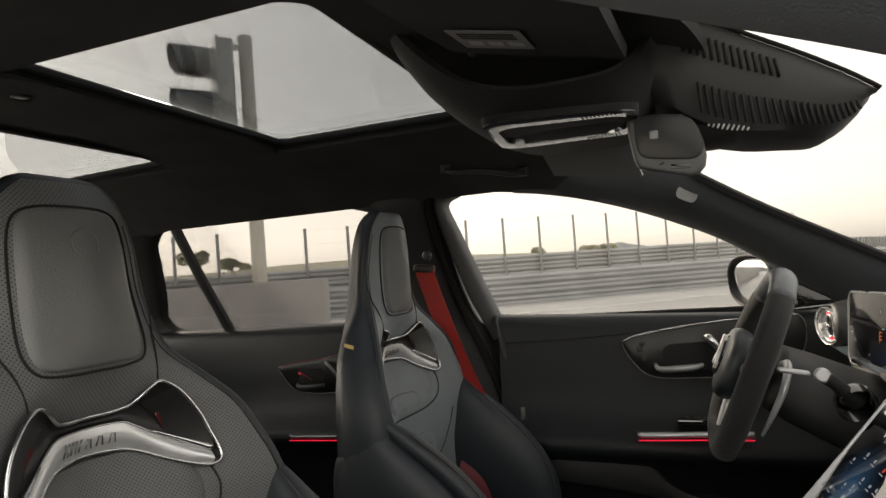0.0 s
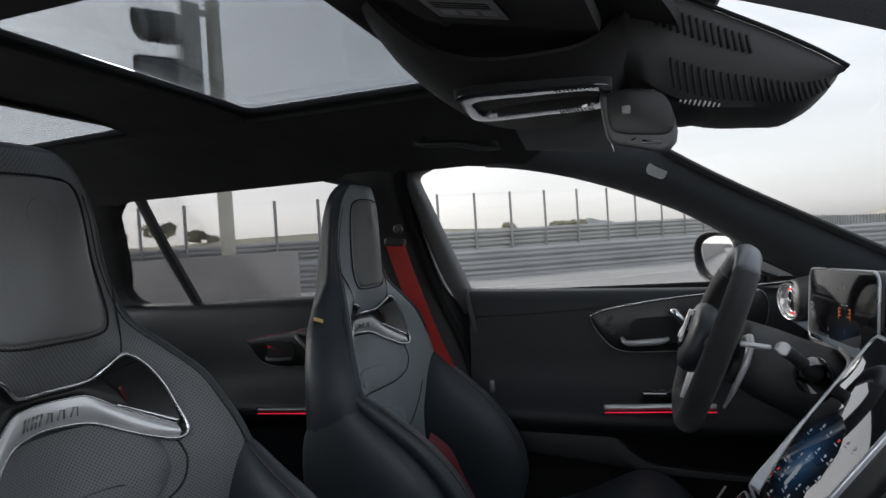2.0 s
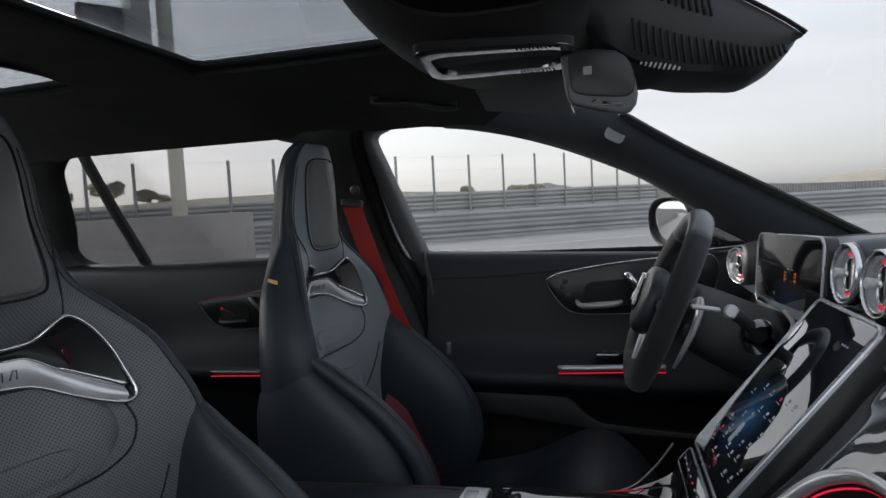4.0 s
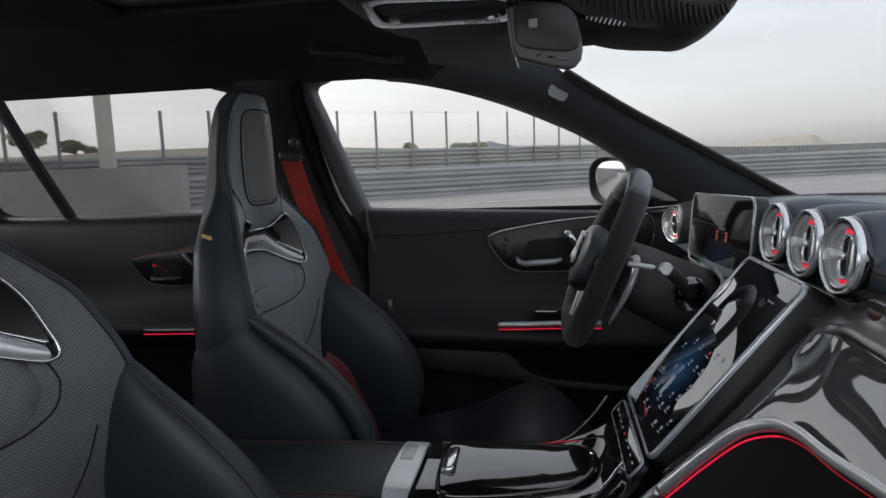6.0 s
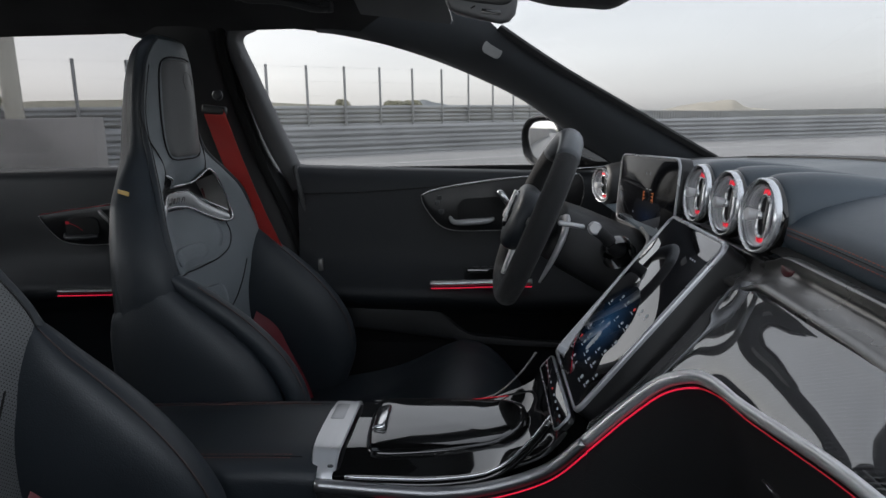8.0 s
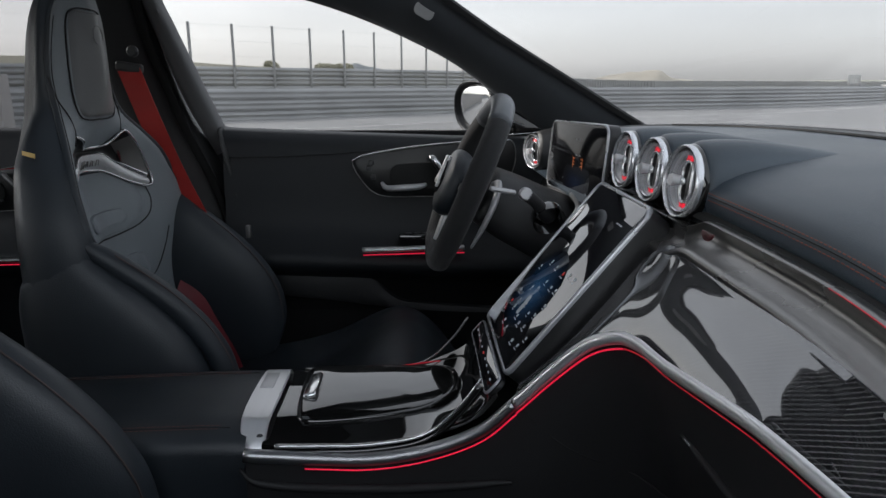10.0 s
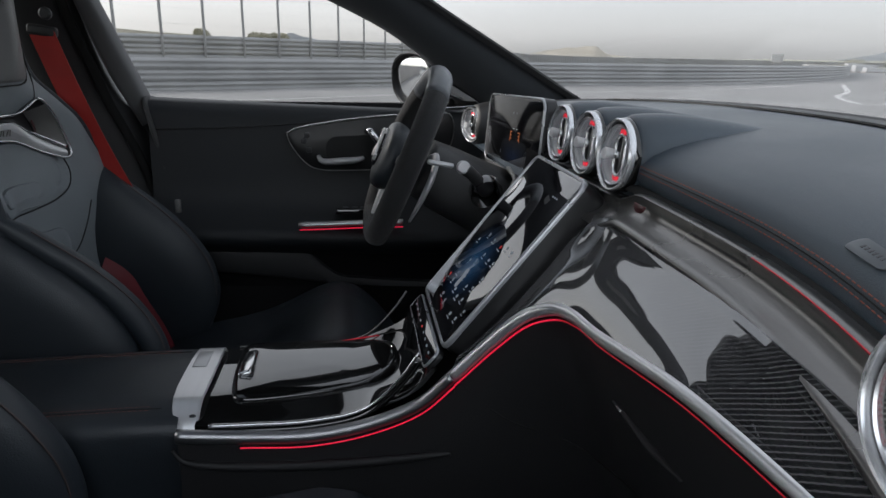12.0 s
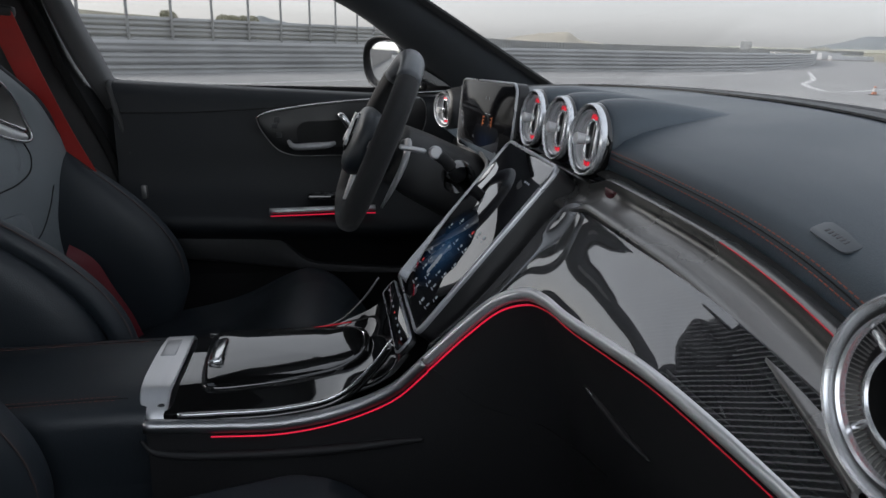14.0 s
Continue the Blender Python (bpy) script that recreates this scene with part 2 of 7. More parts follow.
PAINT = material("road_paint", (0.6, 0.6, 0.58), 0.8, var=0.2, var_scale=3)
GRASS = material("dry_grass", (0.29, 0.27, 0.20), 0.95, grain=0.8, grain_scale=5, var=0.35, var_scale=0.08)
STEEL = material("galvanised_steel", (0.42, 0.42, 0.418), 0.6, metal=0.15, grain=0.2, grain_scale=30, var=0.16, var_scale=0.8)
POST_STEEL = material("weathered_steel_post", (0.40, 0.40, 0.40), 0.6, metal=0.3, var=0.15)
CONCRETE = material("painted_concrete", (0.42, 0.40, 0.38), 0.85, grain=0.4, grain_scale=40, var=0.12, var_scale=1.2)
POLE_PAINT = material("cream_painted_steel", (0.62, 0.59, 0.51), 0.5, var=0.1)
SIGNAL_BLACK = material("weathered_black_plastic", (0.15, 0.15, 0.145), 0.5, var=0.2)
SIGNAL_GREY = material("grey_painted_metal", (0.45, 0.44, 0.41), 0.5, var=0.12)
LENS = material("amber_lens", (0.6, 0.42, 0.16), 0.1, var=0.1, coat=0.6)
# olive lightened to carry the haze over the distant trees
LEAF = material("hazed_olive_foliage", (0.44, 0.425, 0.33), 0.8, var=0.35, var_scale=1.0)
BARK = material("grey_bark", (0.12, 0.095, 0.07), 0.9, grain=0.6, grain_scale=20, var=0.2)
HILL = material("dry_hill", (0.45, 0.41, 0.34), 0.95, grain=0.5, grain_scale=0.05, var=0.3, var_scale=0.01)
# the haze before the far hills is put into their grey-blue colour
HILL_HAZE = material("hazy_far_hill", (0.24, 0.255, 0.26), 0.95, var=0.12, var_scale=0.002)
WHITE = material("white_panel", (0.6, 0.6, 0.6), 0.7, var=0.08)
ORANGE = material("orange_cone", (0.55, 0.22, 0.13), 0.6, var=0.1)


# ---- mesh helpers ----
def mesh_of(name, verts, faces, mat, smooth=True):
    me = bpy.data.meshes.new(name)
    me.from_pydata([tuple(map(float, v)) for v in verts], [], faces)
    me.materials.append(mat)
    if smooth:
        me.polygons.foreach_set("use_smooth", [True] * len(me.polygons))
    me.update()
    return me


def thing(name, label, category, group="", kind="", at=(0, 0, 0)):
    ob = new(name)
    ob.empty_display_size = 0.05
    ob.location = at
    return tagged(ob, label, category, group, kind)


# the sides of the body stand a little wider than their first plan, about a point on the open side
SIDE = Matrix.Translation((0, 0.03, 1.045)) @ Matrix.Scale(1.07, 4) @ Matrix.Translation((0, -0.03, -1.045))
wide_now = [False]


def spread(rows):
    return [[tuple(SIDE @ Vector([float(c) for c in p])) for p in row] for row in rows]


def put(name, me, parent=None, label="", sharp=None):
    """Links a mesh as one object, in world coordinates, under its parent."""
    if wide_now[0]:
        me.transform(SIDE)
    ob = new(name, me)
    if parent:
        ob.parent = parent
        if parent.parent is None:
            ob.matrix_parent_inverse = Matrix.Translation(-Vector(parent.location))
    if label:
        tagged(ob, label)
    if sharp:
        me.set_sharp_from_angle(angle=radians(sharp))
    return ob


def spline(points, n):
    """Catmull-Rom through points, n samples; points may hold any number of columns."""
    p = np.asarray(points, float)
    k = len(p)
    if k == 2:
        s = np.linspace(0, 1, n)[:, None]
        return p[0] * (1 - s) + p[1] * s
    d = np.linalg.norm(np.diff(p.reshape(k, -1), axis=0), axis=1) ** 0.5 + 1e-9
    t = np.concatenate([[0], np.cumsum(d)])
    m = np.empty_like(p)
    m[1:-1] = ((p[2:] - p[1:-1]) / d[1:].reshape(-1, *[1] * (p.ndim - 1)) * d[:-1].reshape(-1, *[1] * (p.ndim - 1))
               + (p[1:-1] - p[:-2]) / d[:-1].reshape(-1, *[1] * (p.ndim - 1)) * d[1:].reshape(-1, *[1] * (p.ndim - 1))) \
        / (d[1:] + d[:-1]).reshape(-1, *[1] * (p.ndim - 1))
    m[0] = (p[1] - p[0]) / d[0]
    m[-1] = (p[-1] - p[-2]) / d[-1]
    out = []
    for s in np.linspace(0, t[-1], n):
        i = min(max(int(np.searchsorted(t, s)) - 1, 0), k - 2)
        h = d[i]
        u = (s - t[i]) / h
        out.append((2 * u**3 - 3 * u**2 + 1) * p[i] + (u**3 - 2 * u**2 + u) * h * m[i]
                   + (-2 * u**3 + 3 * u**2) * p[i + 1] + (u**3 - u**2) * h * m[i + 1])
    return np.array(out)


def grid_faces(nu, nv, wrap_u=False, wrap_v=False, off=0):
    f = []
    for i in range(nu if wrap_u else nu - 1):
        for j in range(nv if wrap_v else nv - 1):
            a, b = i * nv + j, ((i + 1) % nu) * nv + j
            c, d = ((i + 1) % nu) * nv + (j + 1) % nv, i * nv + (j + 1) % nv
            f.append((a + off, b + off, c + off, d + off))
    return f


def loft(name, rings, mat, n=None, closed=True, caps=True, smooth=True):
    """A skin over rings of equally many points; n: rings after smoothing."""
    r = np.asarray(rings, float)
    if n:
        r = spline(r, n)
    nu, nv = r.shape[:2]
    f = grid_faces(nu, nv, wrap_v=closed)
    v = list(r.reshape(-1, 3))
    if caps and closed:
        f.append(tuple(range(nv))[::-1])
        f.append(tuple((nu - 1) * nv + k for k in range(nv)))
    me = mesh_of(name, v, f, mat, smooth)
    return fix_normals(me)


def fix_normals(me):
    bm = bmesh.new()
    bm.from_mesh(me)
    bmesh.ops.recalc_face_normals(bm, faces=bm.faces)
    bm.to_mesh(me)
    bm.free()
    return me


def sheet(name, rows, mat, thick=0.004, nu=None, nv=None):
    """A curved sheet through a grid of points, with thickness along its normals."""
    r = np.asarray(rows, float)
    if nu:
        r = spline(r, nu)
    if nv:
        r = np.swapaxes(spline(np.swapaxes(r, 0, 1), nv), 0, 1)
    nu, nv = r.shape[:2]
    du, dv = np.gradient(r, axis=0), np.gradient(r, axis=1)
    nn = np.cross(du, dv)
    nn /= np.linalg.norm(nn, axis=2)[:, :, None] + 1e-12
    back = r + nn * thick
    v = list(r.reshape(-1, 3)) + list(back.reshape(-1, 3))
    k = nu * nv
    f = grid_faces(nu, nv) + [q[::-1] for q in grid_faces(nu, nv, off=k)]
    edge = [i * nv for i in range(nu)] + [(nu - 1) * nv + j for j in range(1, nv)] \
        + [i * nv + nv - 1 for i in range(nu - 2, -1, -1)] + [j for j in range(nv - 2, 0, -1)]
    for a, b in zip(edge, edge[1:] + edge[:1]):
        f.append((b, a, a + k, b + k))
    me = fix_normals(mesh_of(name, v, f, mat))
    me.set_sharp_from_angle(angle=radians(50))
    return me


def tube(name, path, radius, mat, sides=10, n=None, closed=False, flat=1.0, up=(0, 0, 1), caps=True):
    """A round or flattened bar along a path; radius may be one number or one for each point."""
    p = np.asarray(path, float)
    if n:
        q = np.concatenate([p, p[:1]]) if closed else p
        q = spline(q, n + 1 if closed else n)
        p = q[:-1] if closed else q
    k = len(p)
    rad = np.interp(np.linspace(0, 1, k), np.linspace(0, 1, np.size(radius)), np.ravel(radius)) if np.size(radius) > 1 else np.full(k, float(radius))
    tg = (np.roll(p, -1, 0) - np.roll(p, 1, 0)) if closed else np.gradient(p, axis=0)
    tg /= np.linalg.norm(tg, axis=1)[:, None] + 1e-12
    rings = []
    u0 = np.array(up, float)
    for i in range(k):
        a = u0 - tg[i] * (u0 @ tg[i])
        if np.linalg.norm(a) < 1e-3:
            a = np.array((1.0, 0, 0)) - tg[i] * tg[i][0]
        a /= np.linalg.norm(a)
        b = np.cross(tg[i], a)
        ang = np.linspace(0, 2 * np.pi, sides, endpoint=False)
        rings.append(p[i] + rad[i] * (np.cos(ang)[:, None] * a * flat + np.sin(ang)[:, None] * b))
    r = np.array(rings)
    f = grid_faces(k, sides, wrap_u=closed, wrap_v=True)
    if caps and not closed:
        f.append(tuple(range(sides))[::-1])
        f.append(tuple((k - 1) * sides + j for j in range(sides)))
    return fix_normals(mesh_of(name, r.reshape(-1, 3), f, mat))


def rbox(name, size, mat, at=(0, 0, 0), rot=(0, 0, 0), bevel=0.005, seg=3, m=None):
    """A box with rounded edges, placed by centre and turn, or by the matrix m."""
    bm = bmesh.new()
    bmesh.ops.create_cube(bm, size=1)
    bmesh.ops.scale(bm, vec=size, verts=bm.verts)
    if bevel:
        bmesh.ops.bevel(bm, geom=bm.edges[:], offset=min(bevel, min(size) * 0.49), segments=seg, profile=0.5, affect="EDGES")
    bmesh.ops.transform(bm, matrix=m if m is not None else pose(*at, *rot), verts=bm.verts)
    me = bpy.data.meshes.new(name)
    bm.to_mesh(me)
    bm.free()
    me.materials.append(mat)
    me.polygons.foreach_set("use_smooth", [True] * len(me.polygons))
    me.set_sharp_from_angle(angle=radians(40))
    return me


def plate(name, outline, m, depth, mat, bevel=0.002, holes=()):
    """A flat plate cut to an outline (x, y in the plane of m), depth along m's z, with softened edges."""
    bm = bmesh.new()
    vs = [bm.verts.new((x, y, 0)) for x, y in outline]
    f = bm.faces.new(vs)
    if f.normal.z < 0:
        f.normal_flip()
    top = bmesh.ops.extrude_face_region(bm, geom=[f])
    bmesh.ops.translate(bm, vec=(0, 0, depth), verts=[g for g in top["geom"] if isinstance(g, bmesh.types.BMVert)])
    bmesh.ops.recalc_face_normals(bm, faces=bm.faces)
    if bevel:
        es = [e for e in bm.edges if all(abs(v.co.z - depth) < 1e-7 for v in e.verts)]
        bmesh.ops.bevel(bm, geom=es, offset=bevel, segments=2, profile=0.5, affect="EDGES")
    bmesh.ops.transform(bm, matrix=m, verts=bm.verts)
    me = bpy.data.meshes.new(name)
    bm.to_mesh(me)
    bm.free()
    me.materials.append(mat)
    me.polygons.foreach_set("use_smooth", [True] * len(me.polygons))
    me.set_sharp_from_angle(angle=radians(35))
    return me


def round_rect(w, h, r, n=6):
    r = min(r, w / 2 - 1e-4, h / 2 - 1e-4)
    pts = []
    for cx, cy, a0 in ((w / 2 - r, h / 2 - r, 0), (-w / 2 + r, h / 2 - r, 90), (-w / 2 + r, -h / 2 + r, 180), (w / 2 - r, -h / 2 + r, 270)):
        for k in range(n + 1):
            a = radians(a0 + 90 * k / n)
            pts.append((cx + r * math.cos(a), cy + r * math.sin(a)))
    return pts


def ring_mesh(name, m, profile, mat, n=48, sx=1.0):
    """A turned part: profile of (radius, height) round the z axis of m."""
    rows = []
    for k in range(n):
        a = 2 * math.pi * k / n
        rows.append([m @ Vector((sx * r * math.cos(a), r * math.sin(a), h)) for r, h in profile])
    v = [p for row in rows for p in row]
    f = grid_faces(n, len(profile), wrap_u=True)
    me = fix_normals(mesh_of(name, v, f, mat))
    me.set_sharp_from_angle(angle=radians(35))
    return me


def frame_of(origin, xdir, ydir):
    """A pose from an origin and two directions in its plane."""
    x = Vector(xdir).normalized()
    z = x.cross(Vector(ydir)).normalized()
    y = z.cross(x)
    m = Matrix((x, y, z)).transposed().to_4x4()
    m.translation = origin
    return m


def mirrored(p, middle=YC):
    q = np.array(p, float)
    q[..., 1] = 2 * middle - q[..., 1]
    return q


# ---- outdoors ----
def curve_points(points, step):
    """Even steps along a plan curve."""
    p = spline(points, 1200)
    s = np.concatenate([[0], np.cumsum(np.linalg.norm(np.diff(p, axis=0), axis=1))])
    t = np.arange(0, s[-1], step)
    return np.stack([np.interp(t, s, p[:, k]) for k in range(p.shape[1])], 1)


RAIL_LINE = [(-46, 11), (-24, 13.6), (-10, 16.9), (-5.3, 18.8), (1.3, 23.4), (8.4, 26.0), (15.3, 28.6), (29.6, 39.5), (52, 66), (85, 120)]
FENCE_LINE = [(-40, 12.5), (-25, 14.6), (-16.1, 17.1), (-12.2, 19.1), (-7.6, 22.5), (-1.75, 27), (2.5, 32), (12, 60), (28, 105), (62, 165), (118, 196), (190, 215)]


def fence_depth(x, y):
    """How far a place lies behind the fence line."""
    c = fence_plan
    d = np.hypot(c[:, 0] - x, c[:, 1] - y)
    i = int(np.argmin(d))
    a, b = c[max(i - 1, 0)], c[min(i + 1, len(c) - 1)]
    side = (b[0] - a[0]) * (y - a[1]) - (b[1] - a[1]) * (x - a[0])
    return d[i] if side > 0 else -d[i]


fence_plan = curve_points(FENCE_LINE, 2.0)


def make_ground():
    """One sheet from under the car to the horizon, rising into a dry bank behind the fence."""
    xs = np.unique(np.concatenate([np.linspace(-60, 60, 61), np.linspace(60, 260, 30), -np.linspace(60, 260, 24), [-4500, -1800, -800, -400, 400, 800, 1800, 4500]]))
    ys = np.unique(np.concatenate([np.linspace(-40, 60, 51), np.linspace(60, 260, 40), [-4500, -900, -200, 400, 700, 1400, 2600, 4500]]))
    v = []
    for x in xs:
        for y in ys:
            z = 0.0
            if -70 < x < 262 and 5 < y < 262:
                d = fence_depth(x, y)
                if d > 0:
                    west = 1 / (1 + math.exp((x - 4 - 0.05 * y) / 6))
                    z = (0.4 + 2.3 * west) * min(d / 30, 1) ** 0.8 + 0.25 * noise.noise(Vector((x * 0.06, y * 0.06, 0)))
                    z = max(z, 0)
            v.append((x, y, z - 0.004))
    me = mesh_of("ground", v, grid_faces(len(xs), len(ys)), GRASS)
    return tagged(put("ground", fix_normals(me)), "dry grass and dirt ground reaching the horizon", "ground", kind="structure")


make_ground()
# asphalt from behind the car up to the barrier
edge = curve_points(RAIL_LINE, 3.0)
rows = [[(x, y - 0.2, 0.006), (x * 0.7, y * 0.45, 0.006), (x * 0.7 + 3, -60, 0.006)] for x, y in edge]
tagged(put("road", sheet("road", rows, ASPHALT, 0.003)), "worn pale grey asphalt of a race track", "road", kind="structure")


def painted_line(name, pts, width, label):
    p = curve_points(pts, 0.6)
    t = np.gradient(p, axis=0)
    t /= np.linalg.norm(t, axis=1)[:, None]
    nrm = np.stack([-t[:, 1], t[:, 0]], 1) * width / 2
    v = [(*(a + b), 0.013) for a, b in zip(p, nrm)] + [(*(a - b), 0.013) for a, b in zip(p, nrm)]
    k = len(p)
    f = [(i, i + 1, k + i + 1, k + i) for i in range(k - 1)]
    tagged(put(name, fix_normals(mesh_of(name, v, f, PAINT))), label, "road marking", kind="structure")


painted_line("edge_line", [(-30, 7.5), (-12, 10.8), (-4.0, 14.6), (-2.1, 15.5), (0.9, 17.7), (7, 20.5), (14, 24.0), (26, 34)], 0.16, "faded white edge line on the asphalt")
painted_line("pit_line", [(24, 30.5), (18.0, 22.6), (15.3, 19.6), (13.6, 16.8), (13.3, 15.9), (16.2, 17.3), (30, 25.5)], 0.20, "bent white line painted on the asphalt")

W_PROFILE = [(0.0, 0.31), (0.02, 0.295), (0.075, 0.255), (0.08, 0.22), (0.03, 0.175), (0.03, 0.135), (0.08, 0.09), (0.075, 0.055), (0.02, 0.015), (0.0, 0.0)]


def guard_rail(name, line, beams, z0, step, label, post_from, post_to, post_step, post_top):
    """Stacked corrugated beams on posts along a plan curve."""
    g = thing(name, label, "guard rail", kind="structure")
    p = curve_points(line, step)
    t = np.gradient(p, axis=0)
    t /= np.linalg.norm(t, axis=1)[:, None]
    nrm = np.stack([t[:, 1], -t[:, 0]], 1)
    for b in range(beams):
        rws = [[(p[i, 0] + nrm[i, 0] * d, p[i, 1] + nrm[i, 1] * d, z0 + b * 0.315 + h) for d, h in W_PROFILE] for i in range(len(p))]
        put("beam", sheet("beam", rws, STEEL, -0.004), g)
    post = rbox("post", (0.09, 0.12, post_top), POST_STEEL, at=(0, 0, post_top / 2), bevel=0.008, seg=1)
    q = curve_points(line, post_step)
    for i in range(len(q)):
        if post_from <= q[i, 0] <= post_to:
            k = int(np.argmin(np.hypot(*(p - q[i]).T)))
            ob = put("post", post, g)
            ob.location = (q[i, 0] - nrm[k, 0] * 0.075, q[i, 1] - nrm[k, 1] * 0.075, 0)
    return g


guard_rail("guard_rail", RAIL_LINE, 3, -0.08, 1.5, "triple galvanised steel guard rail along the track", -20, 40, 2.0, 0.80)
guard_rail("rear_guard_rail", FENCE_LINE, 5, -0.02, 2.0, "tall stacked steel guard rail below a catch fence", -30, -29, 2.0, 1.4)


def catch_fence():
    g = thing("catch_fence", "tall grey steel fence posts with thin wires", "fence", kind="structure")
    post = rbox("post", (0.085, 0.085, 2.95), POST_STEEL, at=(0, 0, 1.475), bevel=0.01, seg=1)
    q = curve_points(FENCE_LINE, 0.01)[130::145]          # one post every 1.45 m
    for x, y in q:
        if y > 40:
            break
        ob = put("post", post, g)
        near = 1 - 0.12 / math.hypot(x, y)
        ob.location = (x * near, y * near, 0)
    short = rbox("short_post", (0.12, 0.12, 1.62), POST_STEEL, at=(0, 0, 0.81), bevel=0.01, seg=1)
    for x, y in curve_points(FENCE_LINE, 2.6):
        if 40 < y < 160:
            ob = put("short_post", short, g)
            ob.location = (x + 0.14, y - 0.05, 0)
    p = curve_points(FENCE_LINE, 3.0)
    for h in (1.9, 2.4, 2.9):
        put("wire", tube("wire", [(x, y, h) for x, y in p], 0.0022, POST_STEEL, sides=4), g)


catch_fence()


def barrier_panel():
    """Long pale concrete wall beside the car, in separate slabs."""
    g = thing("concrete_wall", "long pale grey concrete barrier wall with faint stains", "wall", kind="structure")
    a, b = np.array((-3.62, 5.95)), np.array((-11.5, 7.0))
    n = 3
    for k in range(n):
        p, q = a + (b - a) * k / n, a + (b - a) * (k + 1) / n - (b - a) * 0.002
        mid, d = (p + q) / 2, q - p
        ang = math.degrees(math.atan2(d[1], d[0]))
        h = 1.105 + 0.045 * k
        put("slab", rbox("slab", (float(np.linalg.norm(d)), 0.14, h), CONCRETE, at=(mid[0], mid[1] + 0.07, h / 2), rot=(0, 0, ang), bevel=0.012), g)


barrier_panel()


def traffic_light():
    """Cream steel pole that carries a signal with deep round hoods, all seen from its side."""
    g = thing("traffic_light", "cream steel pole with a dark signal head and round hoods", "traffic light", at=(-5.27, 7.1, 0))
    px, py = -5.235, 7.1
    head = pose(px, py, 0, 0, 0, 55)          # the hoods point along the head's own -x
    put("pole", ring_mesh("pole", pose(px, py, 0), [(0.0, 0), (0.095, 0), (0.095, 2.5), (0.090, 4.34), (0.0, 4.35)], POLE_PAINT, 24), g)
    put("cap", ring_mesh("cap", pose(px, py, 4.33), [(0.0, 0.06), (0.085, 0.055), (0.104, 0.02), (0.104, 0.0), (0.0, 0.0)], POLE_PAINT, 20), g)
    for z in (4.22, 3.12):
        put("bracket", rbox("bracket", (0.30, 0.06, 0.07), SIGNAL_GREY, m=head @ pose(-0.2, 0, z), bevel=0.008), g)
    put("back_box", rbox("back_box", (0.20, 0.33, 1.20), SIGNAL_GREY, m=head @ pose(-0.31, 0, 3.68), bevel=0.02), g)
    put("box_edge", rbox("box_edge", (0.03, 0.37, 1.24), SIGNAL_GREY, m=head @ pose(-0.42, 0, 3.68), bevel=0.01), g)
    for z in (3.965, 3.40):
        m = head @ pose(-0.43, 0, z, 0, -90, 0)
        lamp = put("lamp_housing", ring_mesh("lamp_housing", m, [(0.0, 0.0), (0.185, 0.0), (0.195, 0.05), (0.185, 0.11), (0.0, 0.11)], SIGNAL_GREY, 28), g)
        put("lens", ring_mesh("lens", m, [(0.0, 0.19), (0.08, 0.17), (0.15, 0.12)], LENS, 24), lamp, "dull amber lens")
        # hood, open below and narrowing to its mouth
        rws = []
        for k in range(25):
            a = radians(-150 + 300 * k / 24)
            c, s = math.cos(a), math.sin(a)
            length = 0.54 - 0.12 * (abs(a) / radians(150)) ** 2
            rws.append([m @ Vector((0.190 * c, 0.190 * s, 0.09)), m @ Vector((0.188 * c, 0.188 * s, 0.30)), m @ Vector((0.184 * c, 0.184 * s, length))])
        put("hood", sheet("hood", rws, SIGNAL_BLACK, 0.008), lamp)


traffic_light()


def leaf_cloud(name, blobs, size, count, mat, seed):
    """Many small leaf quads scattered in lobes."""
    rng = random.Random(seed)
    v, f = [], []
    for cx, cy, cz, rx, rz in blobs:
        for _ in range(count):
            a, b = rng.uniform(0, 2 * math.pi), math.acos(rng.uniform(-1, 1))
            r = rng.uniform(0.45, 1.0) ** 0.5
            c = Vector((cx + rx * r * math.sin(b) * math.cos(a), cy + rx * r * math.sin(b) * math.sin(a), cz + rz * r * math.cos(b)))
            q = Euler((rng.uniform(0, 6), rng.uniform(0, 6), rng.uniform(0, 6))).to_matrix()
            s = size * rng.uniform(0.5, 1.2)
            k = len(v)
            for dx, dy in ((-1, -0.5), (0.2, -0.7), (1, 0.1), (0.1, 0.6)):
                v.append(c + q @ Vector((dx * s, dy * s, 0)))
            f.append((k, k + 1, k + 2, k + 3))
    return mesh_of(name, v, f, mat, False)


def tree(x, y, z0, height, spread, seed, label):
    rng = random.Random(seed)
    g = thing("tree", label, "tree", "far trees", at=(x, y, z0))
    put("trunk", tube("trunk", [(x, y, z0 - 0.3), (x + 0.1, y, z0 + height * 0.3), (x - 0.1, y, z0 + height * 0.7)], [0.22, 0.16, 0.06], BARK, 8, 8), g)
    blobs = []
    for k in range(14):
        a = rng.uniform(0, 6.28)
        d = rng.uniform(0.1, 0.75) * spread
        bx, by, bz = x + d * math.cos(a), y + d * math.sin(a), z0 + height * rng.uniform(0.42, 0.84)
        put("limb", tube("limb", [(x, y, z0 + height * 0.35), ((x + bx) / 2, (y + by) / 2, z0 + height * 0.52), (bx, by, bz)], [0.1, 0.06, 0.02], BARK, 5, 5), g)
        blobs.append((bx, by, bz, spread * rng.uniform(0.28, 0.45), height * rng.uniform(0.12, 0.2)))
    put("crown", leaf_cloud("crown", blobs, 0.095, 360, LEAF, seed), g)


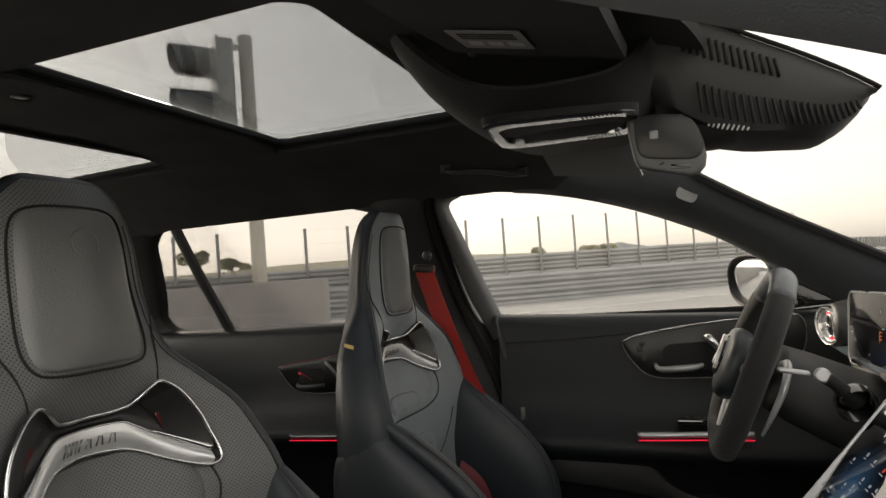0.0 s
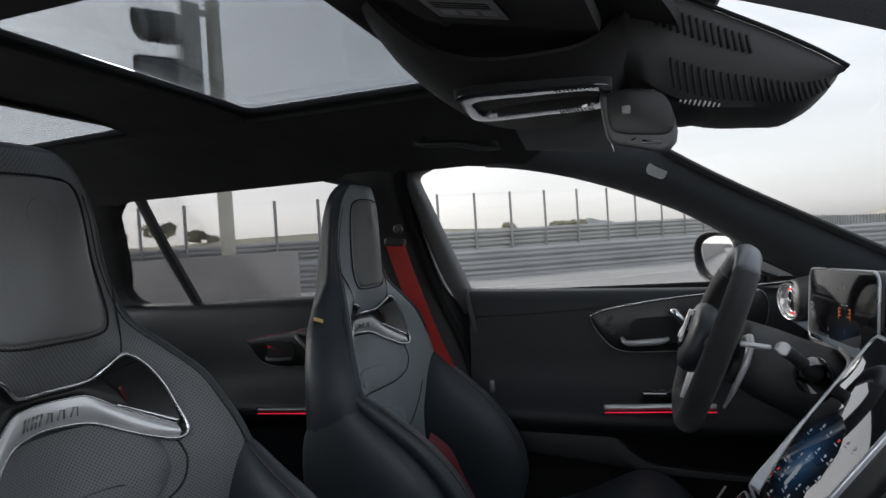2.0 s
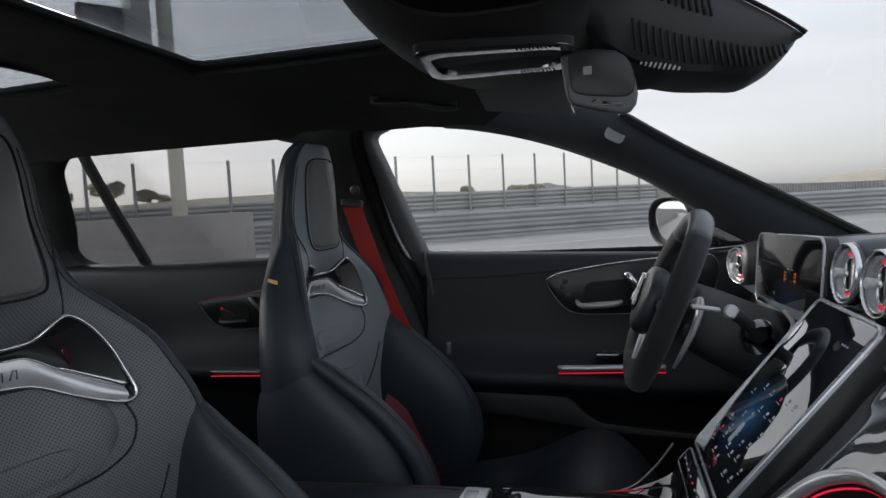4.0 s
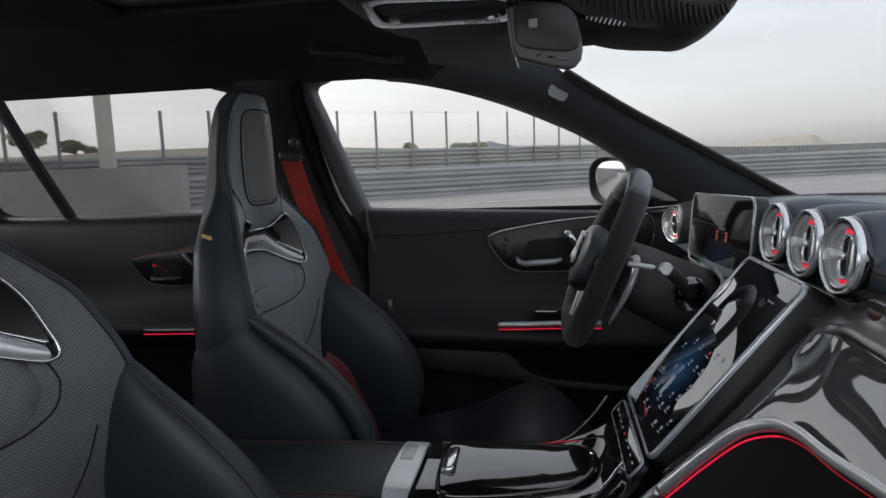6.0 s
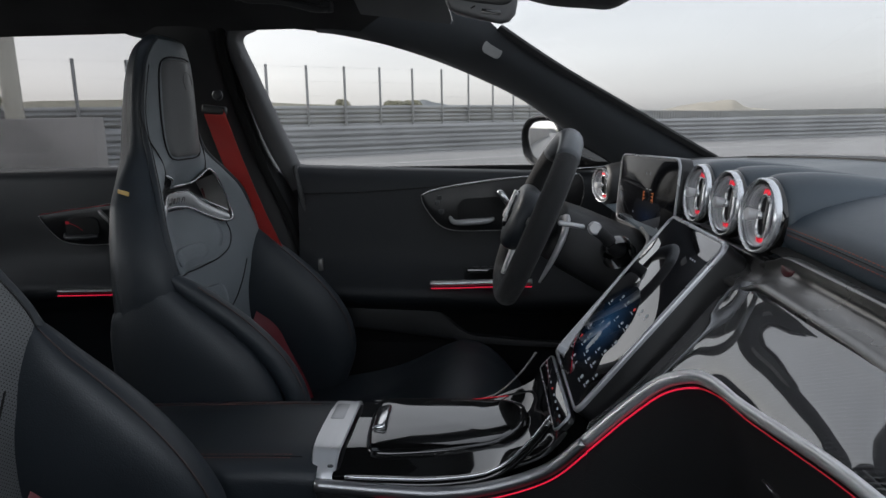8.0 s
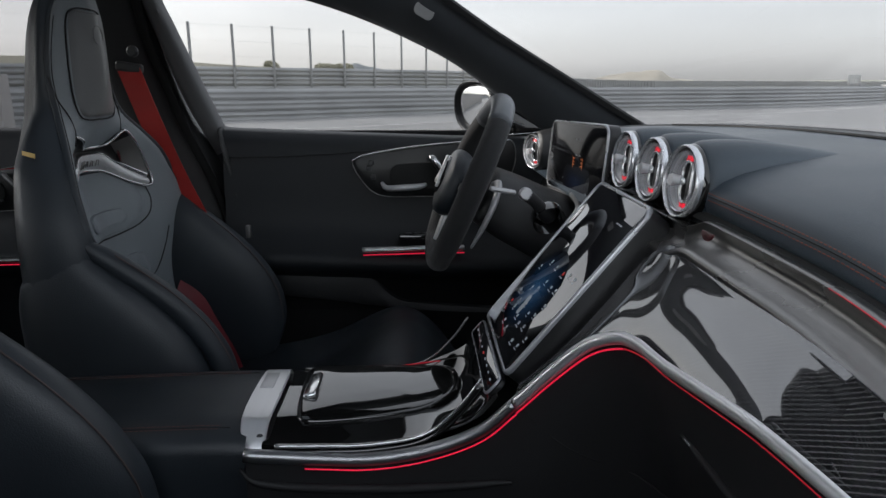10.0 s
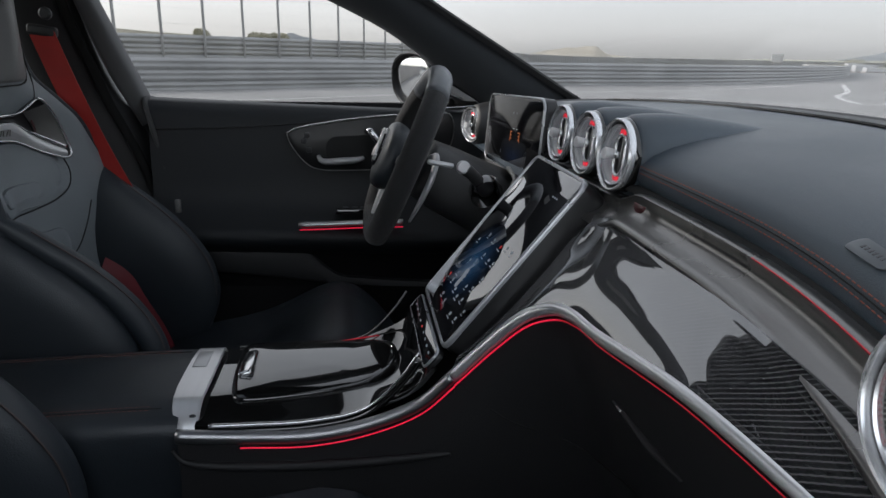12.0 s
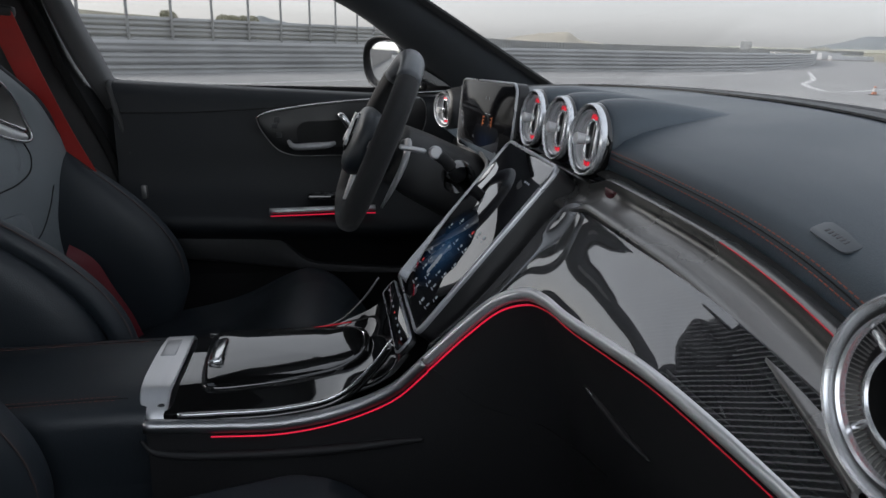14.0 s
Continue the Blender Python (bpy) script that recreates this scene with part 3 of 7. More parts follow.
def bush(x, y, z0, w, h, seed):
    rng = random.Random(seed)
    g = thing("bush", "low rounded dark olive bush on the dry bank", "bush", "bushes on the bank", at=(x, y, z0))
    blobs = [(x + rng.uniform(-0.6, 0.6) * w, y + rng.uniform(-0.3, 0.3) * w, z0 + h * rng.uniform(0.3, 0.6), w * 0.5, h * 0.45) for _ in range(6)]
    put("stem", tube("stem", [(x, y, z0 - 0.2), (x, y, z0 + h * 0.5)], 0.08, BARK, 5), g)
    put("foliage", leaf_cloud("foliage", blobs, 0.10, 260, LEAF, seed), g)


def on_bearing(k, dist):
    """The place at a distance, k being sideways metres per metre ahead."""
    y = dist / math.hypot(1, k)
    return k * y, y


for k, dist, h, w, seed, lab in ((-0.888, 62, 2.15, 1.35, 3, "small spreading olive tree on the dry bank"), (-0.80, 66, 1.6, 1.25, 5, "small round olive tree with sparse crown"), (-1.01, 62, 1.7, 1.5, 8, "dense dark olive tree on the bank")):
    x, y = on_bearing(k, dist)
    tree(x, y, 2.55, h, w, seed, lab)
for k, dist, w, h, seed in ((-0.765, 64, 0.9, 1.0, 11), (-0.693, 66, 1.9, 0.6, 12), (-0.66, 66, 1.5, 0.5, 19), (-0.215, 70, 0.9, 1.15, 13), (-0.135, 74, 1.4, 1.0, 14), (-0.112, 74, 1.2, 1.0, 15), (-0.555, 66, 1.2, 0.45, 16), (-0.17, 76, 1.6, 0.5, 18), (0.80, 210, 4.5, 2.6, 21)):
    x, y = on_bearing(k, dist)
    bush(x, y, (2.45 if k < -0.3 else 2.05) if k < 0.3 else -0.1, w, h, seed)


def far_hill(name, k0, k1, dist, tops, mat, label):
    """A ridge on the horizon between two bearings; tops: rise per metre of distance."""
    n = 60
    prof = spline([(i, t) for i, t in enumerate(tops)], n)[:, 1]
    rws = []
    for depth, f in ((0, 0.0), (0.03, 0.55), (0.08, 1.0), (0.2, 0.3), (0.4, -0.02)):
        row = []
        for i in range(n):
            k = k0 + (k1 - k0) * i / (n - 1)
            x, y = on_bearing(k, dist * (1 + depth))
            rough = 1 + 0.10 * noise.noise(Vector((i * 0.35, depth * 20, dist)))
            row.append((x, y, max(prof[i], 0) * dist * f * rough - 1))
        rws.append(row)
    tagged(put(name, sheet(name, rws, mat, -2.0)), label, "hill", kind="structure")


far_hill("hill_pale", 0.25, 0.425, 700, [0.004, 0.0080, 0.0125, 0.0155, 0.0168, 0.0200, 0.0085, 0.005, 0.003], HILL, "low pale dry hill on the horizon")
far_hill("hill_hazy", 0.755, 1.35, 2600, [0.002, 0.012, 0.0215, 0.013, 0.009, 0.010, 0.008, 0.007, 0.003], HILL_HAZE, "hazy blue grey hills on the horizon")
far_hill("hill_ridge", -0.17, -0.02, 1500, [0, 0.016, 0.027, 0.030, 0.024, 0.017, 0.0], HILL_HAZE, "hazy hill behind the bank")
far_hill("far_tree_line", 0.5, 1.6, 900, [0.001, 0.004, 0.0035, 0.0045, 0.003, 0.004, 0.0035, 0.004], LEAF, "dark band of trees on the horizon")


def sign_board():
    x, y = on_bearing(0.665, 140)
    g = thing("sign_board", "small pale board on two posts far across the track", "sign", at=(x, y, 0))
    for dx in (-0.8, 0.8):
        put("post", rbox("post", (0.12, 0.12, 2.2), POST_STEEL, at=(x + dx, y, 1.1), bevel=0.01, seg=1), g)
    put("board", rbox("board", (2.4, 0.1, 1.5), WHITE, at=(x, y, 1.75), bevel=0.02, seg=1), g)


sign_board()


def barrier_block(k, dist, w, h):
    x, y = on_bearing(k, dist)
    g = thing("barrier_block", "pale concrete block beside the far bend", "barrier", "blocks beside the bend", at=(x, y, 0))
    put("block", rbox("block", (w, 0.8, h), WHITE, at=(x, y, h / 2), bevel=0.05, seg=1), g)
    put("base", rbox("base", (w * 1.05, 1.0, 0.15), CONCRETE, at=(x, y, 0.075), bevel=0.03, seg=1), g)


for k, dist, w, h in ((0.745, 110, 5.0, 0.8), (0.80, 105, 2.2, 1.1), (0.82, 100, 3.0, 0.9), (0.86, 100, 6.0, 0.6)):
    barrier_block(k, dist, w, h)


def cone(x, y):
    g = thing("traffic_cone", "small orange and white cone on the asphalt", "traffic cone", "cones on the track", at=(x, y, 0))
    put("base", rbox("base", (0.19, 0.19, 0.02), RUBBER, at=(x, y, 0.019), bevel=0.008, seg=1), g)
    put("body", ring_mesh("body", pose(x, y, 0.028), [(0.066, 0), (0.024, 0.20), (0.0, 0.21)], ORANGE, 14), g)
    put("band", ring_mesh("band", pose(x, y, 0.028), [(0.054, 0.07), (0.036, 0.16)], WHITE, 14), g)


for x, y in ((13.75, 15.0), (14.9, 15.5), (15.6, 15.3)):
    cone(x, y)


# ---- the car: shell ----
YS = 0.898          # middle of the body shell


def roof_z(x, y):
    """Height of the headliner."""
    d = abs(y - YS)
    z = 1.385 - 0.135 * (d / 0.637) ** 3
    if x > -0.36:
        z -= 0.30 * (x + 0.36) ** 2 + 0.10 * (x + 0.36)
    if x < -1.4:
        z -= 0.12 * (x + 1.4) ** 2
    return z


def roof_patch(name, xs, ys, label=""):
    rws = [[(x, y, roof_z(x, y)) for y in ys] for x in xs]
    return tagged(put(name, sheet(name, rws, HEADLINER, -0.012)), label or "black fabric headliner panel of the car roof", "ceiling", kind="structure")


SR1 = (-0.842, -0.385, 0.606, 1.240)     # front roof opening: x, x, y, y
SR2 = (-1.75, -1.150, 0.575, 1.240)      # rear roof opening
yl, yr = YS - 0.637, YS + 0.637
roof_patch("ceiling_left_rail", np.linspace(-2.05, -0.34, 40), np.linspace(1.250, yr, 12))
roof_patch("ceiling_right_rail", np.linspace(-2.05, -0.34, 40), np.linspace(yl, 0.590, 12))
front_rows = []
for s in np.linspace(0, 1, 14):
    row = []
    for y in np.linspace(yl, yr, 40):
        x = -0.373 + s * (0.423 - 0.33 * (abs(y - YS) / 0.637) ** 2)
        row.append((x, y, roof_z(x, y)))
    front_rows.append(row)
tagged(put("ceiling_front", sheet("ceiling_front", front_rows, HEADLINER, -0.012)), "black fabric headliner panel of the car roof", "ceiling", kind="structure")
roof_patch("ceiling_middle", np.linspace(-1.145, -0.85, 8), np.linspace(0.55, 1.27, 24))
roof_patch("ceiling_rear", np.linspace(-1.95, -1.745, 8), np.linspace(0.55, 1.27, 24))


def roof_frame(name, opening, radius, label):
    """Trim round a roof opening: rounded inside, with a deep inner edge up to the glass."""
    x0, x1, y0, y1 = opening
    w, h, cx, cy = x1 - x0, y1 - y0, (x0 + x1) / 2, (y0 + y1) / 2
    sharp_rect = round_rect(w, h, min(radius, 0.035), 8)          # the rear corners are tighter than the front ones
    inner = [(cx + a, cy + b) if a > 0 else (cx + c, cy + d) for (a, b), (c, d) in zip(round_rect(w, h, radius, 8), sharp_rect)]
    outer = []
    for a, b in inner:
        dx, dy = (a - cx) / (w / 2), (b - cy) / (h / 2)
        s = 1 / max(abs(dx), abs(dy))
        outer.append((cx + dx * s * (w / 2 + 0.022), cy + dy * s * (h / 2 + 0.022)))
    rws = []
    for (a, b), (c, d) in zip(inner + inner[:1], outer + outer[:1]):
        rws.append([(c, d, roof_z(c, d) - 0.001), (a * 0.5 + c * 0.5, b * 0.5 + d * 0.5, roof_z(a, b) - 0.006), (a, b, roof_z(a, b) - 0.003), (a, b, roof_z(a, b) + 0.012), (a * 0.85 + c * 0.15, b * 0.85 + d * 0.15, roof_z(a, b) + 0.014), (a * 0.7 + c * 0.3, b * 0.7 + d * 0.3, roof_z(a, b) + 0.018)])
    g = tagged(put(name, sheet(name, rws, HEADLINER, 0.004)), label, "sunroof", kind="structure")
    seal = [(a, b, roof_z(a, b) + 0.002) for a, b in inner]
    put("seal", tube("seal", seal, 0.005, RUBBER, 6, closed=True), g)
    pane = [[(x, y, roof_z(x, y) + 0.017) for y in np.linspace(y0 - 0.03, y1 + 0.03, 14)] for x in np.linspace(x0 - 0.03, x1 + 0.03, 8)]
    put("pane", sheet("pane", pane, ROOF_GLASS, 0.004), g)


roof_frame("sunroof_front", SR1, 0.06, "front panoramic roof window with black trim")
roof_frame("sunroof_rear", SR2, 0.03, "rear panoramic roof window with black trim")

# side window outlines, in the leaning plane of the glass
FRONT_WIN_TOP = [(-0.585, 1.180), (-0.575, 1.212), (-0.555, 1.232), (-0.515, 1.238), (-0.417, 1.230), (-0.314, 1.217), (-0.214, 1.195), (-0.111, 1.162), (-0.008, 1.119), (0.064, 1.084), (0.143, 1.033), (0.235, 0.962)]
FRONT_WIN_LOW = [(-0.478, 0.937), (-0.161, 0.923), (0.09, 0.915), (0.26, 0.912)]
REAR_WIN_TOP = [(-1.475, 1.172), (-1.465, 1.202), (-1.435, 1.219), (-1.376, 1.228), (-1.032, 1.242), (-0.79, 1.247), (-0.742, 1.238), (-0.705, 1.212), (-0.685, 1.17), (-0.66, 1.05)]
REAR_WIN_LOW = [(-1.545, 0.945), (-1.32, 0.936), (-0.905, 0.937), (-0.66, 0.937)]


def side_y(z):
    """Where the side glass stands at a height: it leans in to the roof."""
    return 1.60 - 0.5 * (z - 0.94)


def add_side(name, rws, mat, label, category, thick=0.02):
    tagged(put(name, sheet(name, rws, mat, thick)), label, category, kind="structure")


# roof rail above the doors: from the window tops up to the headliner
tops = np.array([(-1.95, 1.19), (-1.60, 1.205), (-1.435, 1.2195), (-1.376, 1.2285), (-1.032, 1.2425), (-0.79, 1.2475), (-0.66, 1.246), (-0.56, 1.243), (-0.498, 1.237), (-0.417, 1.2305), (-0.36, 1.224)])


def rail_rows(n=70):
    xs = np.linspace(-1.95, -0.36, n)
    rws = []
    for x in xs:
        z = np.interp(x, tops[:, 0], tops[:, 1])
        x, y, z = SIDE @ Vector((x, side_y(z), z))
        z2 = roof_z(x, yr)
        rws.append([(x, y + 0.03, z + 0.014), (x, y, z + 0.001), (x, y - 0.012, z + 0.012), (x, (y + yr) / 2 - 0.022, (z + z2) / 2 + 0.012), (x, yr - 0.012, z2 + 0.006), (x, yr - 0.03, roof_z(x, yr - 0.03) + 0.004)])
    return rws


add_side("trim_left_roof_rail", rail_rows(), HEADLINER, "black fabric trim above the side windows", "trim", -0.02)
add_side("trim_right_roof_rail", mirrored(rail_rows(), YS), HEADLINER, "black fabric trim above the open side", "trim", 0.02)

# A-pillar: a tapering band from header to dash, between windscreen edge and side window edge
A_IN = [(-0.36, 1.372, 1.340), (-0.20, 1.373, 1.336), (-0.085, 1.374, 1.318), (-0.030, 1.375, 1.262), (0.0224, 1.3758, 1.2076), (0.090, 1.397, 1.1645), (0.1598, 1.4179, 1.1226), (0.271, 1.4506, 1.0618), (0.3841, 1.4833, 1.0001), (0.4757, 1.5066, 0.9497), (0.56, 1.54, 0.908)]
A_OUT = [(-0.36, 1.459, 1.2225), (-0.314, 1.462, 1.2165), (-0.214, 1.473, 1.1945), (-0.111, 1.490, 1.1615), (-0.008, 1.511, 1.1185), (0.064, 1.529, 1.0835), (0.143, 1.554, 1.0325), (0.235, 1.590, 0.9620), (0.285, 1.605, 0.925), (0.33, 1.62, 0.88)]


def a_pillar_rows(n=48):
    a, b = spline(A_IN, n), spline(A_OUT, n)
    rws = []
    for p, q in zip(a, b):
        out = np.array((0.0, 0.02, 0.012))
        d = q - p
        nrm = np.cross(d, np.array((0.86, 0.15, -0.5)))
        nrm /= np.linalg.norm(nrm)
        if nrm[1] > 0:
            nrm = -nrm
        row = [p + np.array((0.004, 0.03, -0.002))]
        for s in np.linspace(0, 1, 8):
            row.append(p + d * s + nrm * 0.020 * (4 * s * (1 - s)) ** 0.7)
        row.append(q + out + np.array((0.01, 0.02, 0.0)))
        rws.append(row)
    return rws


wide_now[0] = True
add_side("pillar_a_left", a_pillar_rows(), TRIM_GREY, "black windscreen pillar trim with a small grey badge", "pillar", 0.003)
wide_now[0] = False
add_side("pillar_a_right", mirrored(spread(a_pillar_rows()), YS), TRIM_GREY, "black windscreen pillar trim on the open side", "pillar", -0.003)
wide_now[0] = True
add_side("seal_a_left", [[p + o for o in (np.array((-0.004, -0.004, 0.000)), np.array((0.0, -0.005, 0.003)), np.array((0.004, 0.004, 0.005)), np.array((0.01, 0.03, 0.004)))] for p in spline(A_IN[4:], 40)], RUBBER, "black windscreen seal along the pillar", "trim", 0.006)
bm_at = frame_of((0.0100, 1.3945, 1.1722), (0.85, 0.16, -0.45), (0.25, 0.10, 0.9))
tagged(put("airbag_badge", plate("airbag_badge", round_rect(0.041, 0.027, 0.011), bm_at, 0.0025, LABEL, 0.0008)), "small rounded grey badge on the pillar trim", "badge")

wide_now[0] = False
# header above the windscreen and the windscreen itself
cowl = lambda y: 0.70 - 0.62 * (y - YC) ** 2


def windscreen():
    edge = spline([tuple(SIDE @ Vector(p)) for p in A_IN[1:]], 22)
    rws = []
    for k, (ex, ey, ez) in enumerate(edge):
        s = k / 21
        cx, cz = 0.10 + 0.76 * s, 1.372 - 0.452 * s + 0.02 * 4 * s * (1 - s)
        row = []
        for v in np.linspace(-1, 1, 25):
            b = abs(v) ** 2.4
            row.append((cx + (ex - cx) * b, YC + v * (ey + 0.03 - YC), cz + (ez - 0.012 - cz) * b))
        rws.append(row)
    ob = tagged(put("window_windscreen", sheet("window_windscreen", rws, WINDSCREEN, 0.005)), "clear curved windscreen", "window", kind="structure")
    ob.visible_shadow = False
    head = [[(r[0] - dx, r[1], r[2] + dz) for r in rws[0][2:-1]] for dx, dz in ((0.12, 0.012), (0.05, 0.0), (0.0, -0.012), (-0.008, -0.006), (-0.01, 0.012))]
    tagged(put("header_trim", sheet("header_trim", head, HEADLINER, 0.008)), "black trim along the top of the windscreen", "trim", kind="structure")


windscreen()


wide_now[0] = True


# B-pillar between the front and rear doors, with its lighter door seal
def b_pillar_rows():
    rws = []
    for z, xr, xf, y in ((1.250, -0.77, -0.575, 1.445), (1.230, -0.712, -0.576, 1.448), (1.15, -0.685, -0.574, 1.485), (1.05, -0.665, -0.562, 1.535), (0.94, -0.655, -0.540, 1.585), (0.80, -0.66, -0.478, 1.60), (0.60, -0.64, -0.44, 1.60), (0.30, -0.62, -0.42, 1.60)):
        rws.append([(xr - 0.012, y + 0.04, z), (xr, y, z), ((xr * 2 + xf) / 3, y - 0.012, z), ((xr + xf * 2) / 3, y - 0.012, z), (xf - 0.022, y - 0.006, z), (xf - 0.004, y + 0.016, z), (xf, y + 0.05, z)])
    return spline(rws, 30)


add_side("pillar_b_left", b_pillar_rows(), PLASTIC, "black pillar trim between the doors", "pillar")
seal_line = [(-0.535, 1.428, 1.250), (-0.552, 1.430, 1.240), (-0.5625, 1.436, 1.215), (-0.5648, 1.4618, 1.1564), (-0.5643, 1.4876, 1.1048), (-0.5528, 1.5216, 1.0368), (-0.5287, 1.565, 0.9207), (-0.490, 1.572, 0.8268), (-0.462, 1.575, 0.74), (-0.440, 1.575, 0.6223)]
tagged(put("door_seal", tube("door_seal", seal_line, 0.010, RUBBER, 8, 60)), "black rubber door seal round the pillar", "seal", kind="structure")
# straight rear edge of the driver window: outer line beside the glass, inner line beside the seal
GLASS_EDGE = [(-0.500, 1.236), (-0.5085, 1.233), (-0.528, 1.226), (-0.538, 1.213), (-0.536, 1.194), (-0.5264, 1.1596), (-0.5157, 1.1162), (-0.5043, 1.0727), (-0.4928, 1.0265), (-0.4804, 0.9818), (-0.468, 0.9342), (-0.455, 0.885)]
SEAL_EDGE = [(-0.515, 1.246), (-0.5293, 1.240), (-0.545, 1.232), (-0.552, 1.216), (-0.5535, 1.190), (-0.5475, 1.151), (-0.540, 1.105), (-0.5325, 1.06), (-0.5245, 1.018), (-0.514, 0.972), (-0.497, 0.922), (-0.480, 0.870)]
frame_rws = []
for (xo, zo), (xi, zi) in zip(spline(GLASS_EDGE, 44), spline(SEAL_EDGE, 44)):
    row = [(xi - 0.010, side_y(zi) + 0.012, zi), (xi, side_y(zi) - 0.016, zi)]
    row += [(xi + (xo - xi) * s, side_y(zi + (zo - zi) * s) - 0.018 + 0.006 * s, zi + (zo - zi) * s) for s in (0.15, 0.5, 0.85)]
    row += [(xo, side_y(zo) - 0.006, zo), (xo + 0.002, side_y(zo) + 0.028, zo)]
    frame_rws.append(row)
add_side("window_frame_front", frame_rws, FRAME_GREY, "dark grey frame at the rear edge of the driver window", "window frame", 0.004)
# highlight on the frame's edge, laid on as a thin silver tube
tagged(put("window_frame_highlight", tube("window_frame_highlight", [(x - 0.001, side_y(z) - 0.018, z) for x, z in spline(SEAL_EDGE, 50)], 0.0016, SILVER_DARK, 6)), "thin silver line standing in for the highlight along the window frame", "trim", kind="structure")

# panes in the side windows
for nm, tp, lw, gm in (("window_front_left", FRONT_WIN_TOP, FRONT_WIN_LOW, GLASS), ("window_rear_left", REAR_WIN_TOP, REAR_WIN_LOW, REAR_GLASS)):
    a, b = spline(lw, 30), spline(tp, 30)
    rws = [[(p[0] * (1 - s) + q[0] * s, side_y(p[1] * (1 - s) + q[1] * s) + 0.03, (p[1] * (1 - s) + q[1] * s)) for s in np.linspace(-0.22, 1.06, 7)] for p, q in zip(a, b)]
    ob = tagged(put(nm, sheet(nm, rws, gm, 0.004)), "clear side window pane" if gm is GLASS else "slightly tinted rear side window pane", "window", kind="structure")
    ob.visible_shadow = gm is not GLASS
# divider of the rear window and the trim behind it
div = [[(x + a, side_y(z) + b, z) for a, b in ((-0.012, 0.012), (-0.0105, 0.0), (0.0, -0.004), (0.0105, 0.0), (0.012, 0.012))] for x, z in ((-1.350, 1.235), (-1.345, 1.18), (-1.332, 1.08), (-1.318, 1.0), (-1.305, 0.92))]
add_side("window_divider", div, PLASTIC, "slim black bar dividing the rear side window", "window frame", 0.004)
qrows = []
for z, x in ((1.25, -1.40), (1.218, -1.445), (1.195, -1.468), (1.15, -1.482), (1.05, -1.515), (0.97, -1.545), (0.945, -1.53), (0.93, -1.49)):
    qrows.append([(x + 0.01, side_y(z) + 0.03, z), (x, side_y(z), z), (x - 0.05, side_y(z) - 0.015, z), (x - 0.22, side_y(z) - 0.03, z), (x - 0.5, side_y(z) - 0.06, z)])
add_side("pillar_c_left", spline(qrows, 30), HEADLINER, "black trim behind the rear side window", "pillar")


# ---- doors ----
def door_rows(x0, x1, n, belt, low=None):
    """Inner face of a door from window sill to floor, with a proud armrest."""
    prof = [(0.034, -0.016), (0.004, 0.001), (-0.018, -0.006), (-0.028, -0.03), (-0.030, -0.07), (-0.038, -0.11), (-0.040, -0.15), (-0.046, -0.20), (-0.060, -0.245), (-0.095, -0.272), (-0.105, -0.290), (-0.100, -0.312), (-0.070, -0.335), (-0.058, -0.36), (-0.05, -0.45), (-0.05, -0.62), (-0.04, -0.70)]
    rws = []
    for x in np.linspace(x0, x1, n):
        z0 = np.interp(x, [b[0] for b in belt], [b[1] for b in belt])
        cut = prof[:13] if low is False else prof[12:] if low else prof
        rws.append([(x, 1.60 + dy, z0 + dz) for dy, dz in cut])
    return rws


